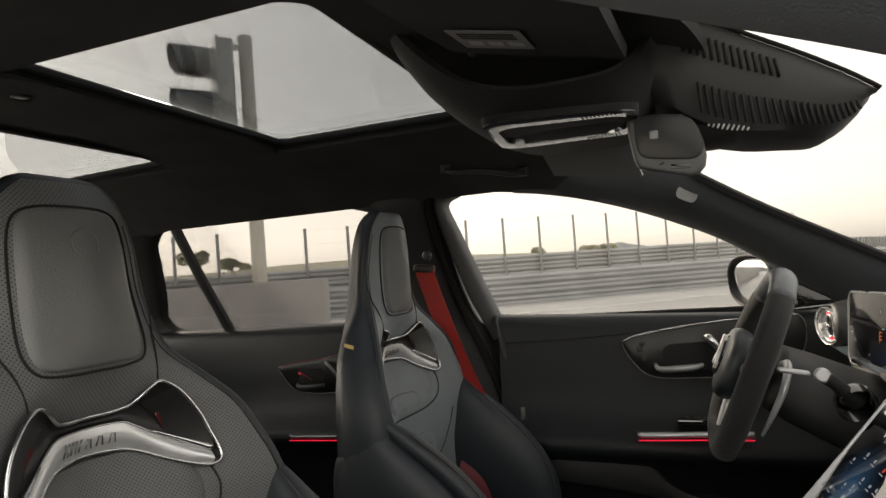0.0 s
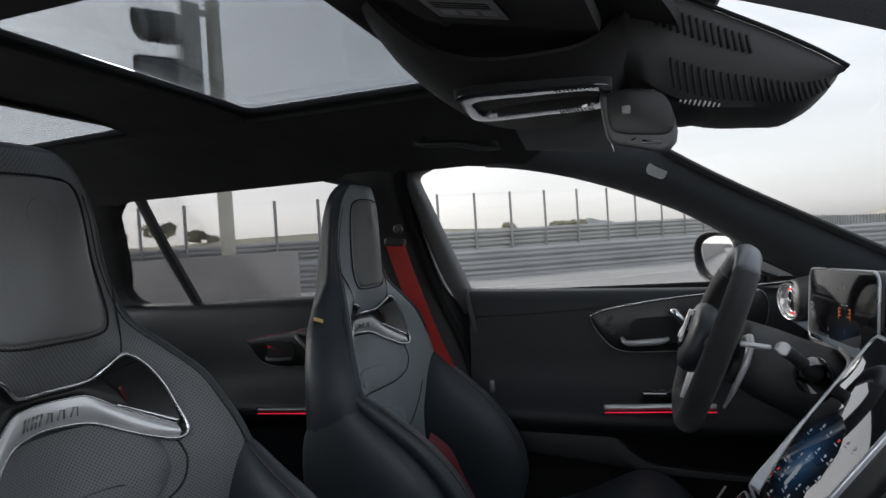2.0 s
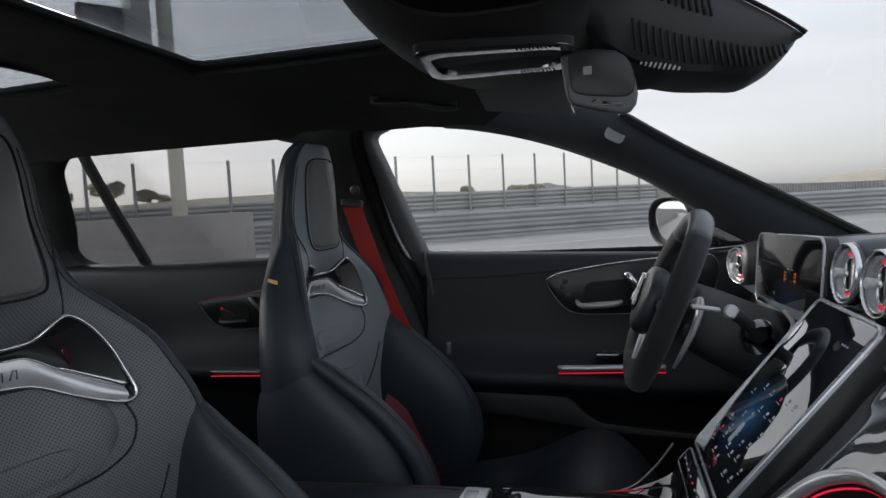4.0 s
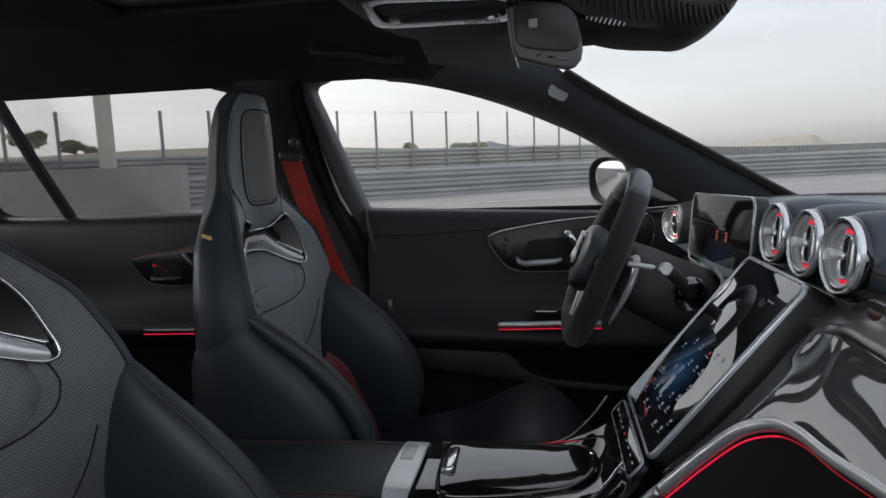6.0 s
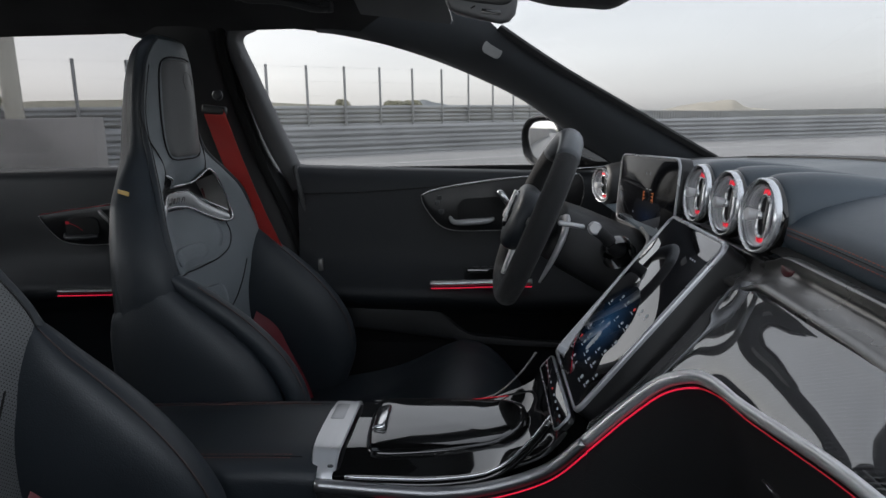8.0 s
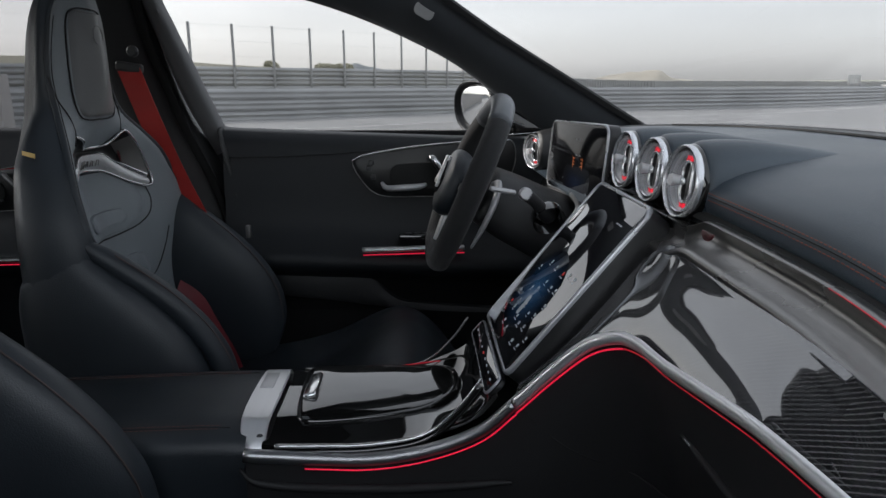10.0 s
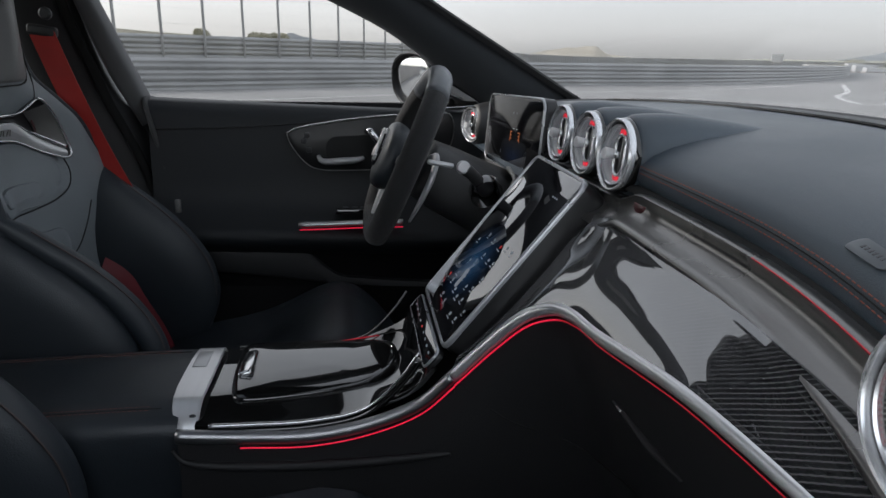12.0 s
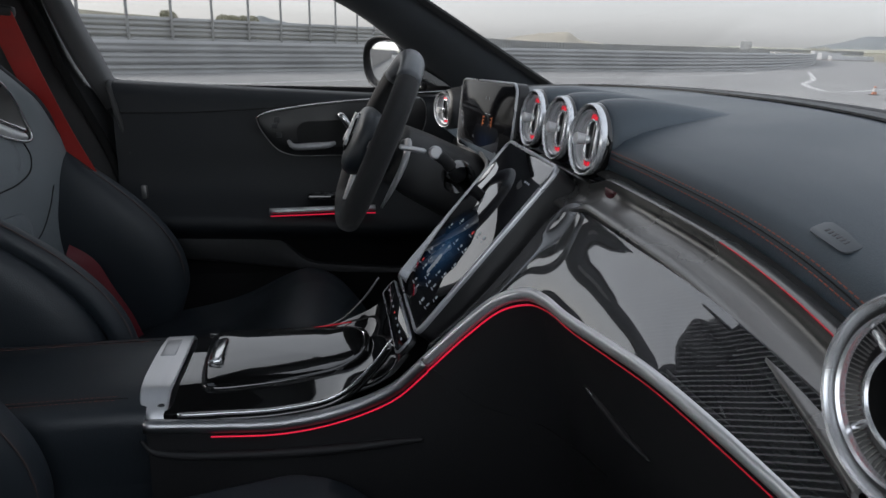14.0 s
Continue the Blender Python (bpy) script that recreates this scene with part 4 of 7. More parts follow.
def front_door():
    g = thing("door_front_left", "black leather driver door panel with armrest and silver bar", "car door", kind="structure", at=(-0.1, 1.60, 0.3))
    belt = [(-0.47, 0.9345), (-0.161, 0.9225), (0.09, 0.914), (0.34, 0.91)]
    put("panel", sheet("panel", door_rows(-0.455, 0.42, 40, belt, False), DOOR_LEATHER, 0.03), g)
    put("lower_panel", sheet("lower_panel", door_rows(-0.455, 0.42, 40, belt, True), LOWER_TRIM, 0.03), g, "black plastic lower door panel")
    put("panel_edge", tube("panel_edge", [(-0.456, 1.625, 0.93), (-0.462, 1.585, 0.928), (-0.455, 1.573, 0.90), (-0.432, 1.567, 0.80), (-0.405, 1.557, 0.70)], 0.006, PLASTIC, 8, 30), g)
    # seam with stitches below the sill
    seam = [(-0.44, 1.566, 0.868), (-0.30, 1.562, 0.871), (-0.15, 1.562, 0.880), (0.0, 1.565, 0.893), (0.15, 1.566, 0.900)]
    put("seam", tube("seam", [(x, y - 0.0005, z) for x, y, z in seam], 0.0016, GROOVE, 5, 40), g)
    # insert with pull handle and switches
    out = [(-0.155, 0.864), (-0.135, 0.872), (-0.07, 0.885), (0.02, 0.897), (0.12, 0.905), (0.21, 0.908), (0.22, 0.86), (0.19, 0.80), (0.12, 0.784), (0.0, 0.779), (-0.085, 0.781), (-0.112, 0.792), (-0.14, 0.825), (-0.153, 0.85)]
    o = spline(out + out[:1], 70)[:-1]
    m = frame_of((0, 1.552, 0), (1, 0, 0), (0, 0, 1))
    insert = put("handle_insert", plate("handle_insert", [(p[0], p[1]) for p in o], m, 0.008, SATIN_BLACK, 0.003), g, "satin black insert round the door handle")
    put("insert_rim", tube("insert_rim", [(p[0], 1.543, p[1]) for p in o], 0.0011, SILVER_DARK, 6, closed=True), insert)
    put("insert_line", tube("insert_line", [(-0.157, 1.542, 0.862), (-0.135, 1.542, 0.8735), (-0.07, 1.542, 0.8865), (0.02, 1.542, 0.8985), (0.12, 1.542, 0.9065), (0.21, 1.542, 0.9095)], 0.0015, CHROME, 6, 30), insert, "thin chrome line")
    put("handle_recess", plate("handle_recess", round_rect(0.13, 0.062, 0.025), frame_of((-0.005, 1.5425, 0.826), (1, 0, 0.05), (0, 0, 1)), 0.003, GROOVE, 0.001), insert)
    put("pull_handle", tube("pull_handle", [(-0.088, 1.540, 0.812), (-0.078, 1.528, 0.802), (-0.04, 1.522, 0.803), (0.0, 1.523, 0.806), (0.012, 1.536, 0.808)], [0.004, 0.007, 0.008, 0.0075, 0.005], SILVER_SOFT, 8, 20), insert, "silver pull handle")
    put("latch_lever", tube("latch_lever", [(0.02, 1.538, 0.868), (0.028, 1.525, 0.870), (0.036, 1.521, 0.862), (0.055, 1.524, 0.832), (0.072, 1.536, 0.812)], [0.005, 0.009, 0.009, 0.007, 0.005], CHROME, 8, 20), insert, "chrome door latch lever")
    for x, z in ((-0.118, 0.845), (-0.108, 0.825), (-0.112, 0.858)):
        put("button", rbox("button", (0.012, 0.004, 0.012), DARKGREY, at=(x, 1.5425, z), bevel=0.002, seg=2), insert)
    # silver bar with its red light line
    bar = put("silver_bar", tube("silver_bar", [(-0.133, 1.488, 0.665), (-0.06, 1.486, 0.667), (0.01, 1.486, 0.669), (0.10, 1.488, 0.669)], 0.0085, BAND_SILVER, 10, 20, flat=0.8), g, "silver bar along the armrest")
    put("light_strip", tube("light_strip", [(-0.131, 1.483, 0.6545), (-0.06, 1.481, 0.6565), (0.01, 1.481, 0.6585), (0.10, 1.483, 0.6585)], 0.0013, RED_LED, 6, 16), bar, "glowing red light strip")
    sw = put("window_switches", rbox("window_switches", (0.09, 0.05, 0.014), PIANO, at=(-0.005, 1.515, 0.690), rot=(-12, 0, 0), bevel=0.004), g, "glossy black window switches")
    for x in (-0.028, -0.008, 0.012):
        put("switch", rbox("switch", (0.015, 0.018, 0.010), DARKGREY, at=(x, 1.503, 0.697), rot=(-12, 0, 0), bevel=0.003), sw)
    # curved recess below the armrest and the map pocket
    top = spline([(-0.42, 0.6146), (-0.26, 0.612), (-0.135, 0.6105), (-0.115, 0.596), (-0.098, 0.573), (-0.051, 0.5317), (0.014, 0.5214), (0.10, 0.513), (0.20, 0.506)], 50)
    low = spline([(-0.42, 0.5510), (-0.307, 0.5389), (-0.214, 0.5275), (-0.099, 0.5121), (-0.004, 0.5024), (0.09, 0.4965), (0.20, 0.4925)], 50)
    rws = []
    for p, q in zip(top, low):
        rws.append([(p[0] + (q[0] - p[0]) * s, 1.535 - d, p[1] + (q[1] - p[1]) * s) for s, d in ((0.0, -0.02), (0.02, -0.002), (0.12, 0.004), (0.5, 0.006), (0.88, 0.006), (0.97, 0.001), (1.0, -0.02))])
    put("pocket_lip", sheet("pocket_lip", rws, PLASTIC, 0.006), g, "curved soft black swoosh above the map pocket")
    put("pocket", sheet("pocket", [[(x, 1.552 - 0.02 * math.sin(k * 1.1), z) for k, z in ((0, 0.52), (1, 0.44), (2, 0.36), (3, 0.30))] for x in np.linspace(-0.34, 0.38, 12)], LOWER_TRIM, 0.01), g, "black map pocket")


front_door()


def rear_door():
    g = thing("door_rear_left", "black rear door panel with red lit handle insert", "car door", kind="structure", at=(-1.1, 1.60, 0.3))
    put("panel", sheet("panel", door_rows(-1.62, -0.62, 30, [(-1.62, 0.935), (-1.3, 0.931), (-0.9, 0.934), (-0.6, 0.934)]), DOOR_LEATHER, 0.03), g)
    out = [(-1.095, 0.823), (-1.05, 0.832), (-0.97, 0.842), (-0.87, 0.852), (-0.84, 0.82), (-0.86, 0.765), (-0.93, 0.752), (-1.0, 0.752), (-1.045, 0.763), (-1.08, 0.80)]
    o = spline(out + out[:1], 50)[:-1]
    insert = put("handle_insert", plate("handle_insert", [(p[0], p[1]) for p in o], frame_of((0, 1.550, 0), (1, 0, 0), (0, 0, 1)), 0.008, SATIN_BLACK, 0.003), g, "satin black insert with a red lit recess")
    put("insert_rim", tube("insert_rim", [(p[0], 1.541, p[1]) for p in o], 0.0010, SILVER_DARK, 6, closed=True), insert)
    put("top_light", tube("top_light", [(-1.09, 1.540, 0.826), (-1.0, 1.540, 0.839), (-0.90, 1.540, 0.850)], 0.0006, RED_FAINT, 5, 12), insert)
    put("recess", plate("recess", round_rect(0.085, 0.045, 0.016), frame_of((-0.985, 1.5405, 0.795), (1, 0, 0.05), (0, 0, 1)), 0.002, GROOVE, 0.001), insert)
    put("recess_light", tube("recess_light", [(-1.02, 1.538, 0.806), (-1.0, 1.538, 0.798), (-0.985, 1.538, 0.787)], 0.0008, RED_FAINT, 5, 8), insert, "dim red light in the handle recess")
    put("pull_handle", tube("pull_handle", [(-1.03, 1.538, 0.778), (-1.02, 1.526, 0.772), (-0.98, 1.522, 0.772), (-0.94, 1.526, 0.775)], [0.004, 0.007, 0.007, 0.005], DARKGREY, 8, 16), insert)
    put("latch_lever", tube("latch_lever", [(-0.935, 1.536, 0.835), (-0.925, 1.524, 0.832), (-0.90, 1.522, 0.805), (-0.885, 1.53, 0.785)], 0.005, SILVER_DARK, 8, 16), insert)
    put("lock_light", rbox("lock_light", (0.010, 0.003, 0.008), RED_DIM, at=(-1.022, 1.5395, 0.806), bevel=0.001, seg=1), insert)
    bar = put("silver_bar", tube("silver_bar", [(-1.035, 1.490, 0.646), (-0.95, 1.488, 0.648), (-0.80, 1.49, 0.65)], 0.008, SILVER_DARK, 10, 16, flat=0.8), g, "dark silver bar along the armrest")
    put("light_strip", tube("light_strip", [(-1.034, 1.485, 0.6365), (-0.95, 1.483, 0.6385), (-0.80, 1.485, 0.6405)], 0.0013, RED_LED, 6, 12), bar, "glowing red light strip")


rear_door()

wide_now[0] = False
# the near side: closed doors below their lowered or dark windows
tagged(put("door_front_right", rbox("door_front_right", (1.18, 0.10, 0.60), DOOR_LEATHER, at=(0.02, 0.055, 0.585), bevel=0.03)), "black passenger door below its lowered window", "car door", kind="structure")
tagged(put("door_rear_right", rbox("door_rear_right", (1.10, 0.06, 0.66), DOOR_LEATHER, at=(-1.14, 0.075, 0.60), bevel=0.02)), "black rear door on the near side", "car door", kind="structure")
tagged(put("window_rear_right", rbox("window_rear_right", (0.95, 0.006, 0.34), PRIVACY_GLASS, at=(-1.16, 0.16, 1.09), rot=(-24, 0, 0), bevel=0)), "tinted rear side window on the near side", "window", kind="structure")
add_side("pillar_b_right", mirrored(spread(b_pillar_rows()), YS), HEADLINER, "black pillar trim on the near side", "pillar", -0.02)
tagged(put("rear_wall", rbox("rear_wall", (0.03, 1.60, 0.62), HEADLINER, at=(-2.04, 0.90, 0.60), bevel=0.01)), "dark lining at the rear of the cabin", "wall", kind="structure")
# floor, bulkhead and rear closing walls
tagged(put("floor", rbox("floor", (2.9, 1.70, 0.03), CARPET, at=(-0.65, 0.90, 0.27), bevel=0.004)), "black carpeted car floor", "floor", kind="structure")
tagged(put("bulkhead", rbox("bulkhead", (0.04, 1.66, 0.62), CARPET, at=(0.66, 0.92, 0.60), bevel=0.004)), "black carpeted wall at the end of the footwell", "wall", kind="structure")
tagged(put("sill_right", rbox("sill_right", (2.6, 0.10, 0.12), PLASTIC, at=(-0.6, 0.14, 0.30), bevel=0.03)), "black door sill on the open side", "sill", kind="structure")
tagged(put("side_left_lower", rbox("side_left_lower", (2.9, 0.03, 0.65), CARPET, at=(-0.75, 1.76, 0.59), bevel=0.004)), "black inner body side", "wall", kind="structure")


def rear_bench():
    g = thing("rear_bench", "black leather rear bench seat in deep shade", "car seat", at=(-1.55, YC, 0.28))
    put("cushion", rbox("cushion", (0.50, 1.30, 0.20), LEATHER, at=(-1.42, YC, 0.40), rot=(0, -6, 0), bevel=0.06, seg=4), g)
    put("backrest", rbox("backrest", (0.16, 1.30, 0.62), LEATHER, at=(-1.72, YC, 0.66), rot=(0, -18, 0), bevel=0.06, seg=4), g)


rear_bench()


wide_now[0] = True


# ---- driver door mirror seen through the window ----
def door_mirror():
    g = thing("door_mirror", "dark grey exterior mirror with bright glass beside the driver window", "wing mirror", at=(0.16, 1.80, 0.90))
    m = frame_of((0.152, 1.72, 0.977), (0.42, -0.90, 0), (-0.06, 0, 1))
    rings = []
    for h, f in ((0.004, 0.90), (0.022, 0.98), (0.016, 1.04), (0.0, 1.06), (-0.03, 1.07), (-0.07, 0.98), (-0.10, 0.78), (-0.115, 0.45), (-0.12, 0.1)):
        rings.append([tuple(m @ Vector((0.098 * f * math.copysign(abs(math.cos(a)) ** 0.8, math.cos(a)), 0.064 * f * math.copysign(abs(math.sin(a)) ** 0.8, math.sin(a)), h))) for a in np.linspace(0, 2 * math.pi, 32, endpoint=False)])
    put("shell", loft("shell", rings, DARKGREY, 22, caps=True), g)
    out = [(0.006 + 0.080 * math.copysign(abs(math.cos(a)) ** 0.8, math.cos(a)), 0.052 * math.copysign(abs(math.sin(a)) ** 0.8, math.sin(a))) for a in np.linspace(0, 2 * math.pi, 36, endpoint=False)]
    put("glass", plate("glass", out, m @ pose(0, 0, 0.0075, 2.5, 4, 0), 0.002, MIRROR, 0.0008), g, "mirror glass")
    put("rim", tube("rim", [tuple(m @ Vector((x * 1.03, y * 1.04, 0.005))) for x, y in out], 0.004, PIANO, 6, closed=True), g)
    put("arm", tube("arm", [(0.19, 1.73, 0.91), (0.22, 1.69, 0.905), (0.23, 1.645, 0.905)], [0.03, 0.028, 0.026], PLASTIC, 10, 10), g)


door_mirror()


def mirror_triangle():
    g = thing("mirror_triangle", "black loudspeaker cover triangle with thin chrome edge", "speaker cover", at=(0.24, 1.60, 0.91))
    o = [(0.165, 0.925), (0.20, 0.985), (0.225, 0.978), (0.275, 0.940), (0.305, 0.918), (0.26, 0.914)]
    pts = spline(o + o[:1], 40)[:-1]
    put("cover", plate("cover", [(p[0], p[1]) for p in pts], frame_of((0, 1.598, 0), (1, 0, 0), (0, 0, 1)), 0.012, PIANO, 0.003), g)
    put("edge", tube("edge", [(0.19, 1.583, 0.917), (0.25, 1.583, 0.921), (0.295, 1.584, 0.928), (0.27, 1.582, 0.948), (0.225, 1.579, 0.981)], 0.0018, CHROME, 6, 24), g)
    put("mark", rbox("mark", (0.03, 0.002, 0.004), LABEL, at=(0.232, 1.583, 0.944), rot=(0, 20, 0), bevel=0.0005, seg=1), g)


mirror_triangle()

wide_now[0] = False


# ---- front seats ----
# height: half width, front middle, wing tip, back middle, side back
BACK = [
    (1.200, 0.036, -0.612, -0.612, -0.626, -0.620),
    (1.192, 0.058, -0.596, -0.600, -0.645, -0.621),
    (1.170, 0.084, -0.586, -0.602, -0.664, -0.624),
    (1.120, 0.102, -0.577, -0.607, -0.680, -0.630),
    (1.050, 0.111, -0.574, -0.613, -0.692, -0.637),
    (0.985, 0.123, -0.584, -0.602, -0.700, -0.644),
    (0.940, 0.164, -0.612, -0.578, -0.700, -0.646),
    (0.900, 0.202, -0.638, -0.558, -0.702, -0.644),
    (0.860, 0.222, -0.645, -0.546, -0.704, -0.640),
    (0.820, 0.236, -0.636, -0.534, -0.704, -0.637),
    (0.770, 0.243, -0.620, -0.526, -0.702, -0.636),
    (0.720, 0.243, -0.606, -0.530, -0.698, -0.636),
    (0.660, 0.238, -0.590, -0.542, -0.690, -0.634),
    (0.600, 0.236, -0.572, -0.545, -0.680, -0.630),
    (0.540, 0.232, -0.552, -0.535, -0.665, -0.620),
    (0.470, 0.225, -0.530, -0.52, -0.645, -0.60),
]
_back = np.array(BACK)[::-1]
_fine = spline(_back, 120)
_fine = _fine[np.argsort(_fine[:, 0])]


def back_at(z):
    return [float(np.interp(z, _fine[:, 0], _fine[:, k])) for k in range(1, 6)]


def tilt(z, lean):
    return -lean * (max(z - 0.80, 0) + 0.14)


def back_front(z, dy, lean=0.0):
    """Front surface of the backrest at a height and sideways offset."""
    w, xf, xt, xb, xs = back_at(z)
    s = min(abs(dy) / w, 1)
    g = float(np.clip((s - 0.04) / 0.80, 0, 1)) ** 1.35
    return xf + (xt - xf) * g + tilt(z, lean)


def back_ring(z, y0, lean):
    w, xf, xt, xb, xs = back_at(z)
    sh = tilt(z, lean)
    pts = [(back_front(z, s * w, lean), y0 + s * w, z) for s in np.linspace(-0.85, 0.85, 21)]
    tip = xt + sh
    edge = ((0.915, -0.02), (0.965, 0.10), (0.99, 0.28), (1.0, 0.5), (0.995, 0.75), (0.965, 0.93))
    pts += [(tip + (xs + sh - tip) * b, y0 + a * w, z) for a, b in edge]
    pts += [(xb + sh + (xs - xb) * (abs(s) / 0.88) ** 2.5, y0 + s * w, z) for s in np.linspace(0.88, -0.88, 13)]
    pts += [(tip + (xs + sh - tip) * b, y0 - a * w, z) for a, b in edge[::-1]]
    return pts


def on_back(pts, y0, lean, lift=0.002):
    """Points (sideways, height) laid on the front of the backrest."""
    return [(back_front(z, d, lean) + lift, y0 + d, z) for d, z in pts]


def patch_on_back(name, bound, y0, lean, mat, lift=0.006, rows_n=30, cols=19):
    """A cushion panel laid on the backrest; bound: rows of (height, half width)."""
    b = spline(bound, rows_n)
    rws = []
    for i, (z, w) in enumerate(b):
        e = min(i, rows_n - 1 - i) / 3
        rws.append([(back_front(z, s * w, lean) - 0.002 + (lift + 0.002) * max(min((1 - abs(s)) * 7, 1, e), 0) ** 0.5, y0 + s * w, z) for s in np.linspace(-1, 1, cols)])
    return sheet(name, rws, mat, -0.004)


# front edge of the big lower lobes by height: (height, front, back, inner, outer)
LOBE = [(0.800, -0.556, -0.580, 0.205, 0.222), (0.778, -0.527, -0.592, 0.192, 0.234), (0.747, -0.492, -0.602, 0.180, 0.242), (0.715, -0.452, -0.608, 0.174, 0.246), (0.68, -0.412, -0.612, 0.168, 0.249), (0.64, -0.374, -0.612, 0.164, 0.251), (0.60, -0.345, -0.612, 0.162, 0.252), (0.55, -0.322, -0.606, 0.162, 0.253), (0.485, -0.315, -0.59, 0.165, 0.253), (0.42, -0.335, -0.56, 0.17, 0.252), (0.37, -0.36, -0.54, 0.18, 0.248)]


def lobe_ring(row, y0, side):
    z, xf, xb, yi, yo = row
    cx, cy, rx, ry = (xf + xb) / 2, (yi + yo) / 2, (xf - xb) / 2, (yo - yi) / 2
    out = []
    for a in np.linspace(0, 2 * math.pi, 30, endpoint=False):
        c, s = math.cos(a), math.sin(a)
        out.append((cx + rx * math.copysign(abs(c) ** 0.8, c), y0 + side * (cy + ry * math.copysign(abs(s) ** 0.7, s)), z + 0.02 * c))
    return out


def front_seat(y0, lean, label, near_side):
    g = thing("front_seat", label, "car seat", "front seats", at=(-0.45, y0, 0.285))
    zs = [b[0] for b in BACK]
    shell = put("backrest", loft("backrest", [back_ring(z, y0, lean) for z in spline([[z] for z in zs], 90)[:, 0]], LEATHER), g, "smooth black leather shell of the backrest")
    # the driver's cover is the copy with more light in its colour
    cover = PERF if near_side else PERF_FINE_LIT
    heights = np.concatenate([np.linspace(0.50, 0.92, 42), np.linspace(0.93, 1.16, 34), np.linspace(1.165, 1.190, 8)])

    def reach(z):
        return float(np.interp(z, [0.50, 0.74, 0.80, 0.92, 1.0, 1.15, 1.19], [0.80, 0.84, 0.875, 0.895, 0.925, 0.925, 0.80]))

    rws = [[(back_front(z, s * reach(z) * back_at(z)[0], lean) + 0.0022, y0 + s * reach(z) * back_at(z)[0], z) for s in np.linspace(-1, 1, 37)] for z in heights]
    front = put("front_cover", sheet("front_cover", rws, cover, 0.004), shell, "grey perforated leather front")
    dx = -0.016 if near_side else 0.0
    for side in (-1, 1):
        # rolled edge of the wing, where the dark side leather folds over onto the perforated front
        edge = [(side * (reach(z) + 0.015) * back_at(z)[0], z) for z in np.linspace(1.185, 0.77, 40)]
        put("wing_edge", tube("wing_edge", on_back(edge, y0, lean, -0.001), [0.0020, 0.0040, 0.0052, 0.0060, 0.0070], LEATHER, 10), shell, "rolled black leather edge of the wing")
        put("wing_piping", tube("wing_piping", on_back([(d - side * 0.0075, z) for d, z in edge[4:]], y0, lean, 0.0022), 0.0011, GROOVE, 5), shell)
        inner = side < 0          # the bolster edge on the open side shows its padded roll
        back = 0.040 if inner else 0.0
        lobe = put("bolster", loft("bolster", [[(x + dx - back * max(min((0.79 - r[0]) / 0.05, 1), 0), y, z) for x, y, z in lobe_ring(r, y0, side)] for r in LOBE], LEATHER, 50), g, "large smooth black leather side bolster")
        if inner:
            roll = [(r[1] - 0.020 + dx, y0 + side * (r[3] + 0.028), r[0] + 0.016) for r in LOBE[1:10]]
            rr = [0.008, 0.0175, 0.020, 0.021, 0.0215, 0.022, 0.022, 0.022, 0.022]
            put("bolster_roll", tube("bolster_roll", roll, rr, LEATHER, 18, 60), lobe, "padded roll along the bolster edge")
            stitch = [(x + 0.017, y + side * 0.010, z + 0.010) for x, y, z in spline(roll, 60)[8:]]
        else:
            stitch = [(r[1] + dx - 0.004, y0 + side * (r[3] * 0.70 + r[4] * 0.30), r[0] + 0.021) for r in spline(LOBE[1:9], 40)]
        put("bolster_stitch", tube("bolster_stitch", stitch, 0.0013, THREAD_DARK, 5), lobe)
        # red strip down the inner face of the bolster
        red = spline([(-0.534, 0.143, 0.600), (-0.512, 0.143, 0.575), (-0.484, 0.143, 0.510), (-0.452, 0.146, 0.44), (-0.43, 0.15, 0.37)], 20)
        put("red_strip", sheet("red_strip", [[(x + dx + 0.024 * s * min(1, 0.10 + i / 6), y0 + side * (d + 0.012 * s), z + 0.012 * s) for s in np.linspace(-0.4, 1, 6)] for i, (x, d, z) in enumerate(red)], RED_LEATHER, 0.003 * side), lobe, "deep red leather strip")
        # seam from the head down to the trim, and the dart that runs from the trim to the bolster
        neck = [(0.112, 1.045), (0.104, 1.010), (0.092, 0.975), (0.086, 0.945), (0.084, 0.928)]
        put("neck_seam", tube("neck_seam", on_back([(side * d, z) for d, z in neck], y0, lean, 0.0030), 0.0013, GROOVE, 5, 24), front)
        dart = [(0.134, 0.826), (0.138, 0.80), (0.128, 0.772), (0.100, 0.753), (0.05, 0.743), (0.0, 0.741)]
        put("panel_seam", tube("panel_seam", on_back([(side * d, z) for d, z in dart], y0, lean, 0.0026), 0.0015, GROOVE, 5, 30), front)
        lower = [(0.165, 0.735), (0.150, 0.69), (0.120, 0.650), (0.075, 0.632), (0.0, 0.626)]
        put("lower_seam", tube("lower_seam", on_back([(side * d, z) for d, z in lower], y0, lean, 0.0026), 0.0014, GROOVE, 5, 30), front)
    # padded panels with soft pleats
    put("centre_panel", patch_on_back("centre_panel", [(0.868, 0.05), (0.862, 0.085), (0.835, 0.118), (0.80, 0.126), (0.775, 0.114), (0.755, 0.085), (0.746, 0.04)], y0, lean, cover, 0.011), front, "raised upper back panel")
    for z0, w in ((0.776, 0.070), (0.662, 0.064)):
        put("pleat", patch_on_back("pleat", [(z0 + 0.018, w * 0.7), (z0 + 0.014, w), (z0, w * 1.06), (z0 - 0.010, w * 0.9), (z0 - 0.013, w * 0.6)], y0, lean, cover, 0.017 if z0 > 0.7 else 0.012), front, "soft pinched pleat")
